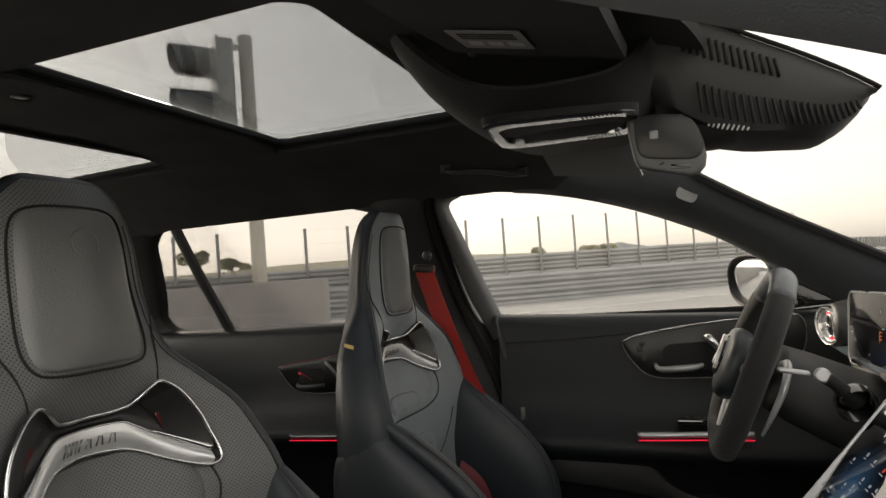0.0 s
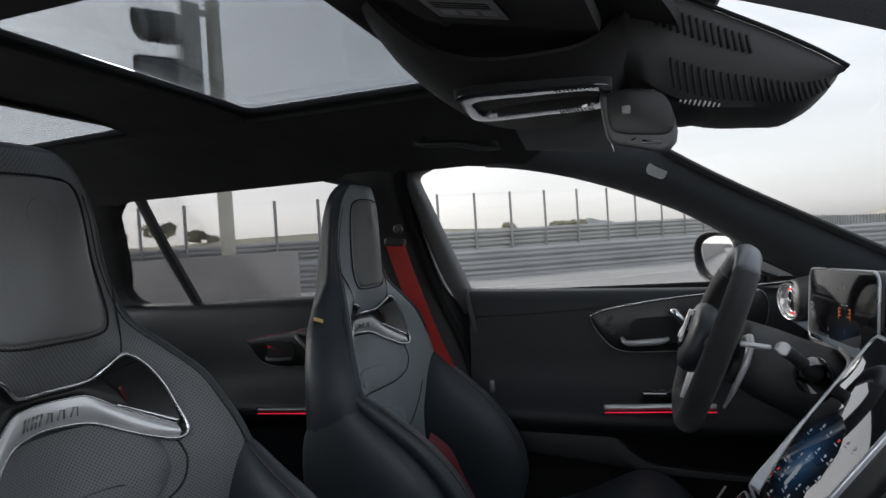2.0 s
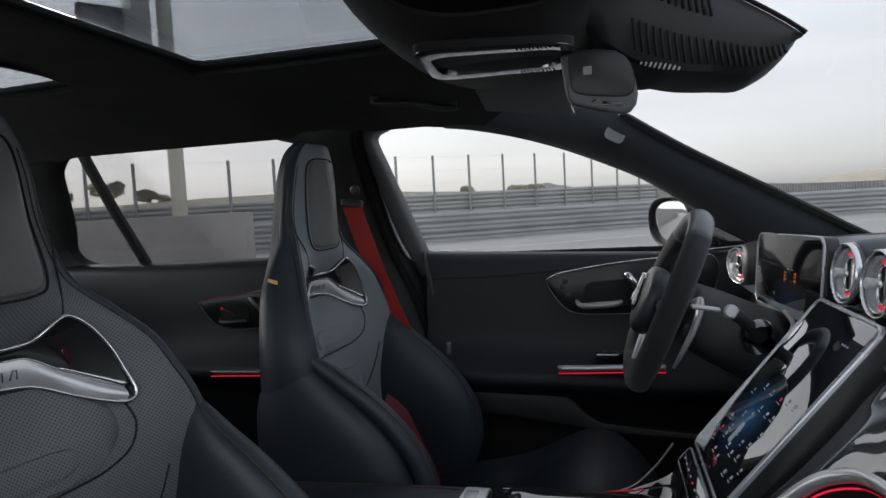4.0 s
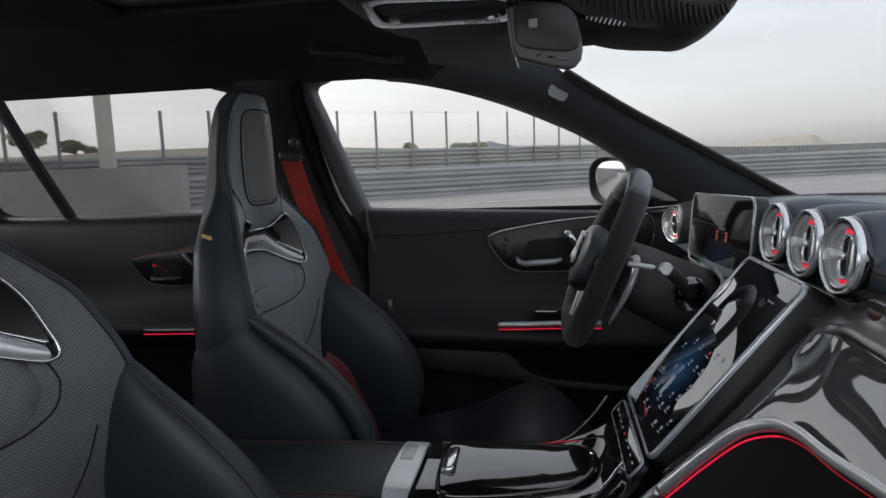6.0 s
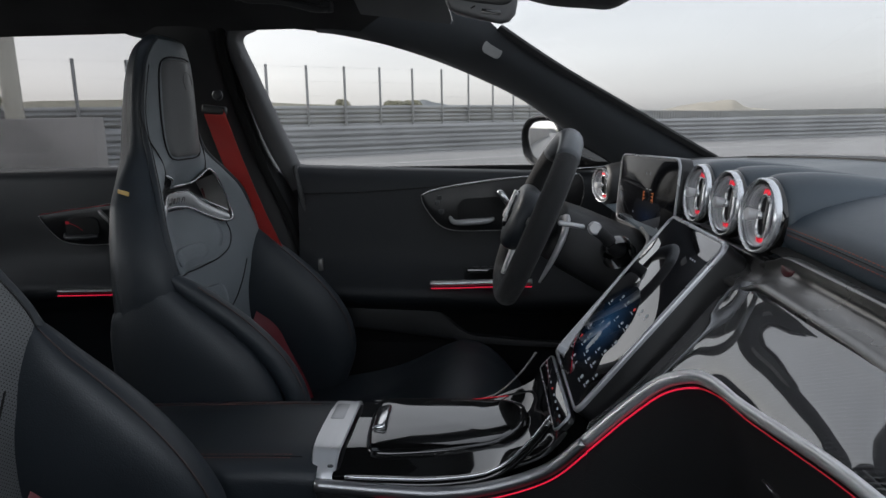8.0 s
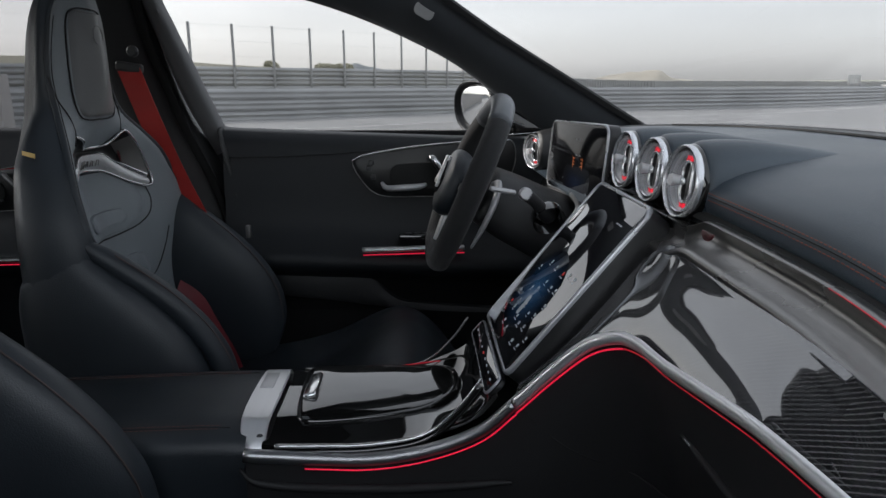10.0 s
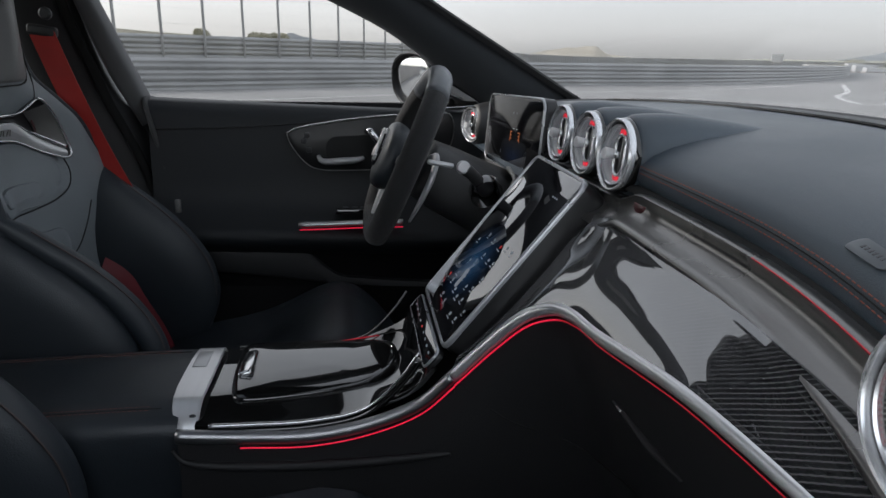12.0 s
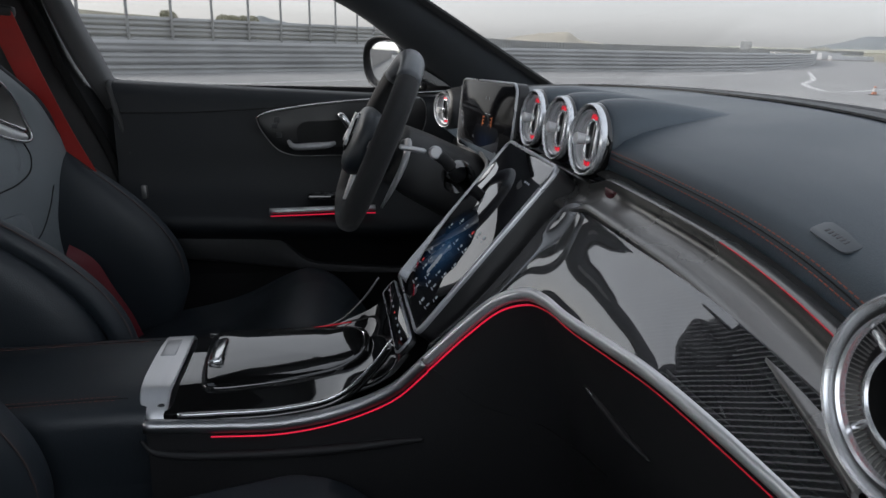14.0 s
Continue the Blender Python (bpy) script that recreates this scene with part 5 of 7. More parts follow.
    put("lower_panel", patch_on_back("lower_panel", [(0.700, 0.05), (0.694, 0.095), (0.665, 0.105), (0.635, 0.088), (0.62, 0.05)], y0, lean, cover, 0.009), front, "raised lumbar panel")
    wide = 1.14 if near_side else 1.0
    put("head_pad", patch_on_back("head_pad", [(z, d * wide) for z, d in [(1.156, 0.036), (1.152, 0.052), (1.138, 0.061), (1.06, 0.067), (0.998, 0.068), (0.981, 0.061), (0.974, 0.042)]], y0, lean, PAD_LEATHER, 0.007), front, "smooth leather head pad with a faint embossed badge")
    pad_line = [(0, 1.159), (0.038, 1.158), (0.055, 1.151), (0.063, 1.137), (0.069, 1.06), (0.0705, 0.996), (0.062, 0.977), (0.042, 0.971), (0, 0.970)]
    pad_line = [(d * wide, z) for d, z in pad_line]
    loop = pad_line + [(-d, z) for d, z in pad_line[-2:0:-1]]
    put("pad_seam", tube("pad_seam", on_back(loop, y0, lean, 0.0034), 0.0016, GROOVE, 5, 90, closed=True), front)
    badge = frame_of((back_front(1.115, 0.0, lean) + 0.0062, y0 - 0.004, 1.115), (0, -1, 0), (-0.05 - lean, 0, 1))
    put("embossed_badge", ring_mesh("embossed_badge", badge, [(0.016, 0.0), (0.0172, 0.0008), (0.0184, 0.0)], PAD_LEATHER, 28), front)
    seat_trim(g, y0, lean, near_side)
    # cushion
    cz = 0.405 if not near_side else 0.422
    roll = 0.0 if near_side else 0.082
    rws = []
    for x in np.linspace(-0.54, 0.085, 40):
        row = []
        for s in np.linspace(-1, 1, 23):
            e = (x + 0.2275) / 0.3125
            side_rise = (0.06 if near_side else 0.045) * (max(abs(s) - 0.45, 0) / 0.55) * (1 if e < 0.55 else max(0, (1 - e) / 0.45))
            front_drop = 0.075 * (max(e - 0.62, 0) / 0.38) ** 2.2
            edge_drop = 0.10 * (max(abs(s) - 0.84, 0) / 0.16) ** 1.6
            row.append((x, y0 + s * 0.262 * (1 - 0.10 * max(e, 0) ** 4), cz + side_rise - front_drop - edge_drop + 0.055 * (e + 0.3) + roll * math.exp(-((x + 0.055) / 0.115) ** 2) * (1 - abs(s) ** 4)))
        rws.append(row)
    cushion = put("cushion", sheet("cushion", rws, LEATHER, -0.13), g, "black leather seat cushion")
    put("seat_base", rbox("seat_base", (0.50, 0.44, 0.09), PLASTIC, at=(-0.25, y0, 0.33), bevel=0.02), g)
    tagm = frame_of((-0.617, y0 - 0.186, 0.925), (0.85, -0.50, -0.10), (0.10, 0.05, 1))
    put("tag", rbox("tag", (0.034, 0.0075, 0.0016), LENS, m=tagm, bevel=0.0006, seg=1), shell, "tiny yellow woven tag")
    return g


def seat_trim(g, y0, lean, near_side):
    """Satin chrome frame below the head pad: a bar with badge strokes, a deep opening at each side."""
    top = [(0.0, 0.917), (0.03, 0.9175), (0.048, 0.921), (0.060, 0.930), (0.072, 0.9405), (0.081, 0.944), (0.094, 0.938), (0.110, 0.922), (0.126, 0.897), (0.136, 0.868), (0.142, 0.842), (0.140, 0.832), (0.130, 0.828)]
    low = [(0.112, 0.834), (0.085, 0.848), (0.062, 0.862), (0.045, 0.869), (0.02, 0.872), (0.0, 0.873)]
    brim = [(0.0, 0.9035), (0.03, 0.903), (0.045, 0.9015), (0.055, 0.896), (0.075, 0.882), (0.105, 0.862), (0.132, 0.845)]

    def on(d, z, lift):
        sink = 0.0 if near_side else 0.030 * min(max(-d - 0.066, 0) / 0.03, 1)
        return (back_front(z, d, lean) + lift - sink, y0 + d, z)

    half = spline(top + low, 60)
    ring = [on(d, z, 0.013) for d, z in half[:-1]] + [on(-d, z, 0.013) for d, z in half[:0:-1]]
    trim = put("trim_rim", tube("trim_rim", ring, 0.0024 if near_side else 0.0026, CHROME, 8, closed=True), g, "satin chrome trim frame")
    lo, hi = spline(low[::-1] + [(0.130, 0.829)], 40), spline(brim, 40)
    rows_b = []
    for i in range(-39, 40):
        sg, k = (1 if i >= 0 else -1), abs(i)
        a, b = lo[k], hi[k]
        rows_b.append([on(sg * (a[0] + (b[0] - a[0]) * s), a[1] + (b[1] - a[1]) * s, 0.011 + 0.007 * math.sin(math.pi * (0.12 + 0.80 * s))) for s in np.linspace(0, 1, 9)])
    put("trim_bar", sheet("trim_bar", rows_b, BAND_SILVER, -0.003), trim, "brushed silver bar with dark badge strokes")
    put("bar_edge", tube("bar_edge", [on(-d, z, 0.0135) for d, z in hi[:0:-1]] + [on(d, z, 0.0135) for d, z in hi], 0.0012, CHROME, 6), trim)

    def on_bar(d, z):
        return on(d, z, 0.0188)

    for k in range(5):
        d = -0.036 + 0.0062 * k
        put("badge_stroke", tube("badge_stroke", [on_bar(d, 0.880), on_bar(d + 0.004, 0.894)], 0.0009, SILVER_DARK, 5), trim)
    for d in (0.002, 0.016, 0.030):
        put("badge_block", tube("badge_block", [on_bar(d - 0.004, 0.881), on_bar(d - 0.001, 0.892), on_bar(d + 0.003, 0.8915), on_bar(d + 0.003, 0.881)], 0.0009, SILVER_DARK, 5), trim)
    # black recess between the upper line and the bar
    up = spline(top[:-1], 40)
    rows_r = []
    for i in range(-39, 40):
        sg, k = (1 if i >= 0 else -1), abs(i)
        a, b = hi[k], up[k]
        rows_r.append([on(sg * (a[0] + (b[0] - a[0]) * s), a[1] + (b[1] - a[1]) * s, 0.011 - 0.008 * math.sin(math.pi * s) ** 0.5) for s in np.linspace(0, 1, 9)])
    put("recess", sheet("recess", rows_r, SATIN_BLACK, -0.001), trim, "glossy black recess behind the frame")
    for side in (-1, 1):
        cheek = []
        for d, z in spline([(0.098, 0.932), (0.118, 0.908), (0.130, 0.880), (0.137, 0.852)], 16):
            cheek.append([on(side * (d - w), z - 0.35 * w, h) for w, h in ((0.0, 0.0130), (0.007, 0.0110), (0.016, 0.0095), (0.026, 0.0095), (0.034, 0.0065))])
        put("opening_cheek", sheet("opening_cheek", cheek, SATIN_BLACK if near_side else SILVER_DARK, 0.001 * side), trim, "dark cheek of the opening")
        lip = spline([on(side * d, z, h) for d, z, h in ((0.075, 0.8835, 0.0165), (0.098, 0.870, 0.0165), (0.118, 0.858, 0.0155), (0.134, 0.848, 0.0135))], 14)
        put("opening_lip", tube("opening_lip", lip, [0.0010, 0.0030, 0.0045], CHROME, 6), trim)
        put("opening_red", rbox("opening_red", (0.002, 0.010, 0.024), RED_DARK, at=on(side * 0.090, 0.895, 0.0066), rot=(side * 30, 0, 0), bevel=0.001, seg=1), trim)


front_seat(1.284, 0.0, "dark leather driver sports seat with integrated head rest and satin trim", False)
front_seat(0.552, 0.15, "grey perforated leather passenger sports seat with integrated head rest", True)


# ---- seat belt ----
def seat_belt():
    g = thing("seat_belt", "red woven seat belt hanging from the pillar behind the driver seat", "seat belt", at=(-0.61, 1.50, 0.50))
    line = spline([(-0.607, 1.478, 1.062), (-0.575, 1.478, 0.96), (-0.535, 1.485, 0.84), (-0.49, 1.495, 0.725), (-0.455, 1.505, 0.64), (-0.43, 1.51, 0.54), (-0.43, 1.51, 0.40)], 30)
    rws = [[p + np.array((0.024 * s, -0.003 * s, 0.004 * s)) for s in (-1, -0.5, 0, 0.5, 1)] for p in line]
    put("webbing", sheet("webbing", rws, RED_BELT, 0.0015), g)
    put("guide", rbox("guide", (0.055, 0.018, 0.020), PLASTIC, at=(-0.607, 1.482, 1.066), rot=(0, 8, 0), bevel=0.006), g)
    put("guide_bolt", ring_mesh("guide_bolt", frame_of((-0.598, 1.487, 1.098), (1, 0, 0), (0, 0, 1)), [(0.0, 0.010), (0.008, 0.010), (0.012, 0.006), (0.012, 0.0)], DARKGREY, 16), g)
    put("anchor", rbox("anchor", (0.012, 0.012, 0.03), SILVER_DARK, at=(-0.40, 1.535, 0.70), bevel=0.003), g)


seat_belt()


# ---- steering wheel ----
WC = Vector((0.0835, 1.284, 0.845))
WU = Vector((0.395, 0, 0.919)).normalized()
WM = frame_of(WC, (0, -1, 0), WU)      # z points at the driver


def steering_wheel():
    g = thing("steering_wheel", "black suede sports steering wheel with round silver badge", "steering wheel", at=WC)
    pts = []
    for k in range(72):
        a = 2 * math.pi * k / 72
        x, y = 0.167 * math.cos(a), 0.167 * math.sin(a)
        if y < -0.135:
            y = -0.135 - (y + 0.135) * -0.35
        pts.append(WM @ Vector((x, y, 0.004 * math.cos(2 * a))))
    n = np.array([tuple(p) for p in pts])
    put("rim", tube("rim", n, 0.0185, SUEDE, 16, closed=True, flat=1.15, up=tuple(WM.to_3x3() @ Vector((0, 0, 1)))), g, "black suede rim")
    seg = n[10:27]
    put("rim_top", tube("rim_top", seg, [0.0188, 0.0193, 0.0195, 0.0193, 0.0188], SEAT_GREY, 16, flat=1.15, up=tuple(WM.to_3x3() @ Vector((0, 0, 1)))), g, "smooth grey leather top section of the rim")
    # hub pad
    rings = []
    for h, s in ((0.006, 0.80), (0.018, 0.95), (0.034, 1.0), (0.046, 0.92), (0.051, 0.66), (0.053, 0.25)):
        rings.append([WM @ Vector((0.080 * s * math.copysign(abs(math.cos(a)) ** 0.75, math.cos(a)), 0.064 * s * math.copysign(abs(math.sin(a)) ** 0.75, math.sin(a)) - 0.004, h - 0.008)) for a in np.linspace(0, 2 * math.pi, 36, endpoint=False)])
    hub = put("hub", loft("hub", [[tuple(p) for p in r] for r in rings], LEATHER, 18), g, "black leather hub pad")
    put("badge", ring_mesh("badge", WM @ pose(0, 0.004, 0.0455), [(0.0, 0.002), (0.030, 0.0025), (0.034, 0.004), (0.038, 0.001), (0.038, -0.008)], PIANO, 36), hub, "round dark badge with silver rays")
    for k in range(3):
        put("badge_ray", rbox("badge_ray", (0.014, 0.040, 0.006), VENT_FACE, m=WM @ pose(0, 0.004, 0.0500) @ pose(0, 0, 0, 0, 0, 120 * k) @ pose(0, 0.016, 0), bevel=0.0008, seg=1), hub)
    # spokes with buttons
    for side in (-1, 1):
        sp = []
        for x, w, h in ((0.060, 0.040, 0.006), (0.095, 0.034, 0.006), (0.130, 0.030, 0.004), (0.158, 0.034, 0.002)):
            sp.append([tuple(WM @ Vector((side * x, w * 0.5 * math.cos(a) + 0.004, h + 0.009 * math.sin(a)))) for a in np.linspace(0, 2 * math.pi, 14, endpoint=False)])
        spoke = put("spoke", loft("spoke", sp, PIANO, 12), g, "glossy black spoke with touch buttons")
        put("spoke_trim", tube("spoke_trim", [tuple(WM @ Vector((side * x, y, h))) for x, y, h in ((0.065, -0.018, 0.014), (0.10, -0.020, 0.014), (0.14, -0.026, 0.011))], 0.003, CHROME, 6, 10), spoke)
        for dx in (0.088, 0.112):
            put("button", rbox("button", (0.016, 0.014, 0.004), DARKGREY, m=WM @ pose(side * dx, 0.004, 0.016), bevel=0.002, seg=2), spoke)
    for side in (-1, 1):
        put("lower_spoke", loft("lower_spoke", [[tuple(WM @ Vector((side * x + 0.010 * math.cos(a), y, z + 0.006 * math.sin(a)))) for a in np.linspace(0, 2 * math.pi, 12, endpoint=False)] for x, y, z in ((0.028, -0.055, 0.008), (0.034, -0.09, 0.006), (0.045, -0.132, 0.002))], VENT_FACE, 10), g, "satin silver lower spoke")
    # paddles behind the rim
    for side in (-1, 1):
        put("paddle", tube("paddle", [tuple(WM @ Vector((side * x, y, z))) for x, y, z in ((0.075, 0.030, -0.038), (0.115, 0.035, -0.042), (0.135, 0.005, -0.045), (0.128, -0.045, -0.045), (0.112, -0.085, -0.044))], [0.006, 0.010, 0.010, 0.008, 0.004], SILVER_SOFT, 10, 24, flat=0.6, up=tuple(WM.to_3x3() @ Vector((0, 0, 1)))), g, "silver shift paddle")
    return g


steering_wheel()


def steering_column():
    g = thing("steering_column", "black steering column shroud with stalks", "steering column", at=(0.2, 1.284, 0.80))
    rings = []
    for h, w, hh, dy in ((-0.040, 0.075, 0.055, 0.0), (-0.09, 0.085, 0.062, -0.004), (-0.16, 0.090, 0.066, -0.008), (-0.26, 0.095, 0.075, -0.012)):
        rings.append([tuple(WM @ Vector((w * math.copysign(abs(math.cos(a)) ** 0.7, math.cos(a)), hh * math.copysign(abs(math.sin(a)) ** 0.7, math.sin(a)) + dy, h))) for a in np.linspace(0, 2 * math.pi, 28, endpoint=False)])
    put("shroud", loft("shroud", rings, PLASTIC, 16), g)
    stalk = put("gear_stalk", tube("gear_stalk", [(0.222, 1.150, 0.812), (0.208, 1.132, 0.824), (0.192, 1.116, 0.842), (0.174, 1.102, 0.857)], [0.016, 0.0115, 0.0100, 0.0112], PLASTIC, 14, 16), g, "black gear stalk with silver end")
    put("end_cap", ring_mesh("end_cap", frame_of((0.173, 1.099, 0.858), (1, 0, 0.1), Vector((-0.018, -0.60, 0.10)).cross(Vector((1, 0, 0.1)))), [(0.0, 0.005), (0.0085, 0.005), (0.0110, 0.002), (0.0114, -0.006)], SILVER_SOFT, 24), stalk, "round silver end cap")
    put("collar", ring_mesh("collar", frame_of((0.217, 1.146, 0.815), (1, 0, 0.35), (0.35, 0.6, -1)), [(0.018, 0.004), (0.026, 0.003), (0.029, -0.004), (0.029, -0.02)], PIANO, 28), g, "round black collar")
    put("silver_arm", rbox("silver_arm", (0.046, 0.012, 0.0085), SILVER_SOFT, at=(0.138, 1.124, 0.860), rot=(0, 10, 0), bevel=0.004), g, "silver stalk behind the wheel")
    put("left_stalk", tube("left_stalk", [tuple(WM @ Vector(v)) for v in ((-0.06, 0.005, -0.085), (-0.11, 0.012, -0.07), (-0.17, 0.02, -0.06))], [0.008, 0.010, 0.012], PLASTIC, 10, 12), g)


steering_column()


# ---- dashboard ----
def dash_x(y):
    """Where the leading edge of the dash pad stands."""
    return 0.318 - 0.62 * max(abs(y - YC) - 0.37, 0) ** 2


def dash_pad():
    g = thing("dashboard", "black leather dashboard with red double stitching and carbon panel", "dashboard", at=(0.45, YC, 0.60))
    rws = []
    for y in np.linspace(YC - 0.70, YC + 0.70, 60):
        c = cowl(y) - 0.015
        e = dash_x(y)
        zt = 0.958 - 0.035 * (abs(y - YC) / 0.7) ** 3
        drv = 1 / (1 + math.exp(-(y - 1.07) * 60))         # the driver side steps back behind the display
        row = []
        for s, z in zip((0, 0.2, 0.45, 0.65, 0.80, 0.90, 0.96, 1.0, 1.0, 0.985, 0.95), (0.0, 0.003, 0.001, -0.004, -0.011, -0.019, -0.028, -0.040, -0.054, -0.066, -0.07)):
            ee = e + 0.075 * drv
            row.append((c + (ee - c) * s, y, zt + z))
        rws.append(row)
    pad = put("pad", sheet("pad", rws, LEATHER_DASH, -0.006), g, "black leather dash pad")
    # base strip along the windscreen
    put("cowl_strip", tube("cowl_strip", [(cowl(y) - 0.006, y, 0.957 - 0.035 * (abs(y - YC) / 0.7) ** 3) for y in np.linspace(YC - 0.70, YC + 0.68, 50)], 0.008, PLASTIC, 8), g)
    vent = [[(cowl(y) - 0.03 - 0.035 * s, y, 0.9605 - 0.035 * (abs(y - YC) / 0.7) ** 3 + 0.001) for s in (0, 1)] for y in np.linspace(YC - 0.28, YC + 0.45, 30)]
    put("defroster_grille", sheet("defroster_grille", vent, PLASTIC, 0.003), g, "dark defroster slot")
    # crease on the pad behind the vents and the twin seam with red stitches

    def pad_point(y, s):
        c, e = cowl(y) - 0.015, dash_x(y)
        zt = 0.958 - 0.035 * (abs(y - YC) / 0.7) ** 3
        S = (0, 0.2, 0.45, 0.65, 0.80, 0.90, 0.96, 1.0)
        Z = (0.0, 0.003, 0.001, -0.004, -0.011, -0.019, -0.028, -0.040)
        return np.array((c + (e - c) * s, y, zt + float(np.interp(s, S, Z)) + 0.0012))

    def seam_point(y, drop):
        zt = 0.958 - 0.035 * (abs(y - YC) / 0.7) ** 3
        return np.array((dash_x(y) - 0.0008, y, zt - drop))

    groove = [seam_point(y, 0.0435) for y in np.linspace(0.745, 0.24, 60)]
    put("seam_groove", tube("seam_groove", groove, 0.0006, GROOVE, 5), pad)
    for off, nm in ((0.0400, "stitching"), (0.0475, "stitching")):
        ys = np.arange(0.745, 0.24, -0.0062)
        v, f = [], []
        for y in ys:
            p, q = seam_point(y, off), seam_point(y - 0.0044, off)
            k = len(v)
            d = np.array((0.0002, 0, 0.0005))
            for a in (p, q):
                v += [a - d, a + np.array((-0.0007, 0, 0)), a + d]
            f += [(k, k + 1, k + 4, k + 3), (k + 1, k + 2, k + 5, k + 4)]
        put(nm, mesh_of(nm, v, f, STITCH), pad, "rust red stitches")
    # airbag plate: lettering too faint to read becomes bars
    c = pad_point(0.402, 0.940)
    m = frame_of(c + np.array((0, 0, -0.0008)), (-0.178, -1, -0.08), (1, -0.2, 0.45))
    plate_ob = put("label_plate", plate("label_plate", round_rect(0.045, 0.016, 0.006), m, 0.0010, PLATE_GREY, 0.001), pad, "small grey plate with faint embossed bars")
    for k in range(6):
        put("letter_bar", rbox("letter_bar", (0.0024, 0.0036, 0.0004), DARKGREY, m=m @ pose(-0.011 + 0.0044 * k, 0, 0.0011), bevel=0.0002, seg=1), plate_ob)
    # dark gap under the pad, then the silver trough
    ys = np.linspace(1.02, 0.262, 56)
    gap = [[(dash_x(y) + a, y, z - 0.02 * (abs(y - YC) / 0.7) ** 3) for a, z in ((0.012, 0.896), (-0.004, 0.893), (-0.008, 0.888))] for y in ys if y < 0.78]
    put("shadow_gap", sheet("shadow_gap", gap, GROOVE, 0.003), g)
    trough = []
    for y in ys:
        e = dash_x(y)
        step = float(np.clip((y - 0.705) / 0.06, 0, 1))
        dz = -0.02 * (abs(y - YC) / 0.7) ** 3 - 0.016 * step * step * (3 - 2 * step)
        trough.append([(e + dx, y, z + dz) for dx, z in ((-0.003, 0.8925), (-0.012, 0.8945), (-0.0165, 0.8930), (-0.0150, 0.8890), (-0.0135, 0.8830), (-0.0155, 0.8770), (-0.0220, 0.8710), (-0.0310, 0.8675), (-0.0380, 0.8658), (-0.0420, 0.8625), (-0.0410, 0.8580))])
    tr = put("silver_trough", sheet("silver_trough", trough, COVE_SILVER, 0.003, None, 30), g, "dark silver shaped strip under the pad")
    put("light_line", tube("light_line", [(dash_x(y) - 0.0195, y, 0.8945 - 0.02 * (abs(y - YC) / 0.7) ** 3) for y in np.linspace(0.49, 0.30, 18)], 0.0007, RED_FAINT, 5), tr, "thin red light line")
    em = frame_of((0.2955, 0.688, 0.8865), (0, -1, 0.0), (0.25, 0, 1))
    put("end_light", plate("end_light", [(0.013 * math.cos(a), 0.009 * math.sin(a)) for a in np.linspace(-math.pi, 0, 14)], em, 0.002, RED_DARK, 0.0005), tr, "small dark red reflector")
    return g


DASH = dash_pad()

# silver strip with red light: along the console side, over the crest, then across the dash
STRIP = [(-0.228, 0.792, 0.575), (-0.14, 0.790, 0.570), (-0.065, 0.788, 0.569), (0.006, 0.785, 0.582), (0.072, 0.776, 0.613), (0.112, 0.764, 0.656), (0.155, 0.742, 0.712), (0.187, 0.715, 0.754), (0.208, 0.685, 0.773), (0.216, 0.645, 0.782), (0.218, 0.58, 0.789), (0.219, 0.50, 0.803), (0.219, 0.43, 0.815), (0.220, 0.36, 0.821), (0.221, 0.30, 0.824), (0.222, 0.25, 0.825)]

LINE = spline(STRIP, 150)
JOINT = int(np.argmin(np.linalg.norm(LINE - np.array(STRIP[5]), axis=1)))


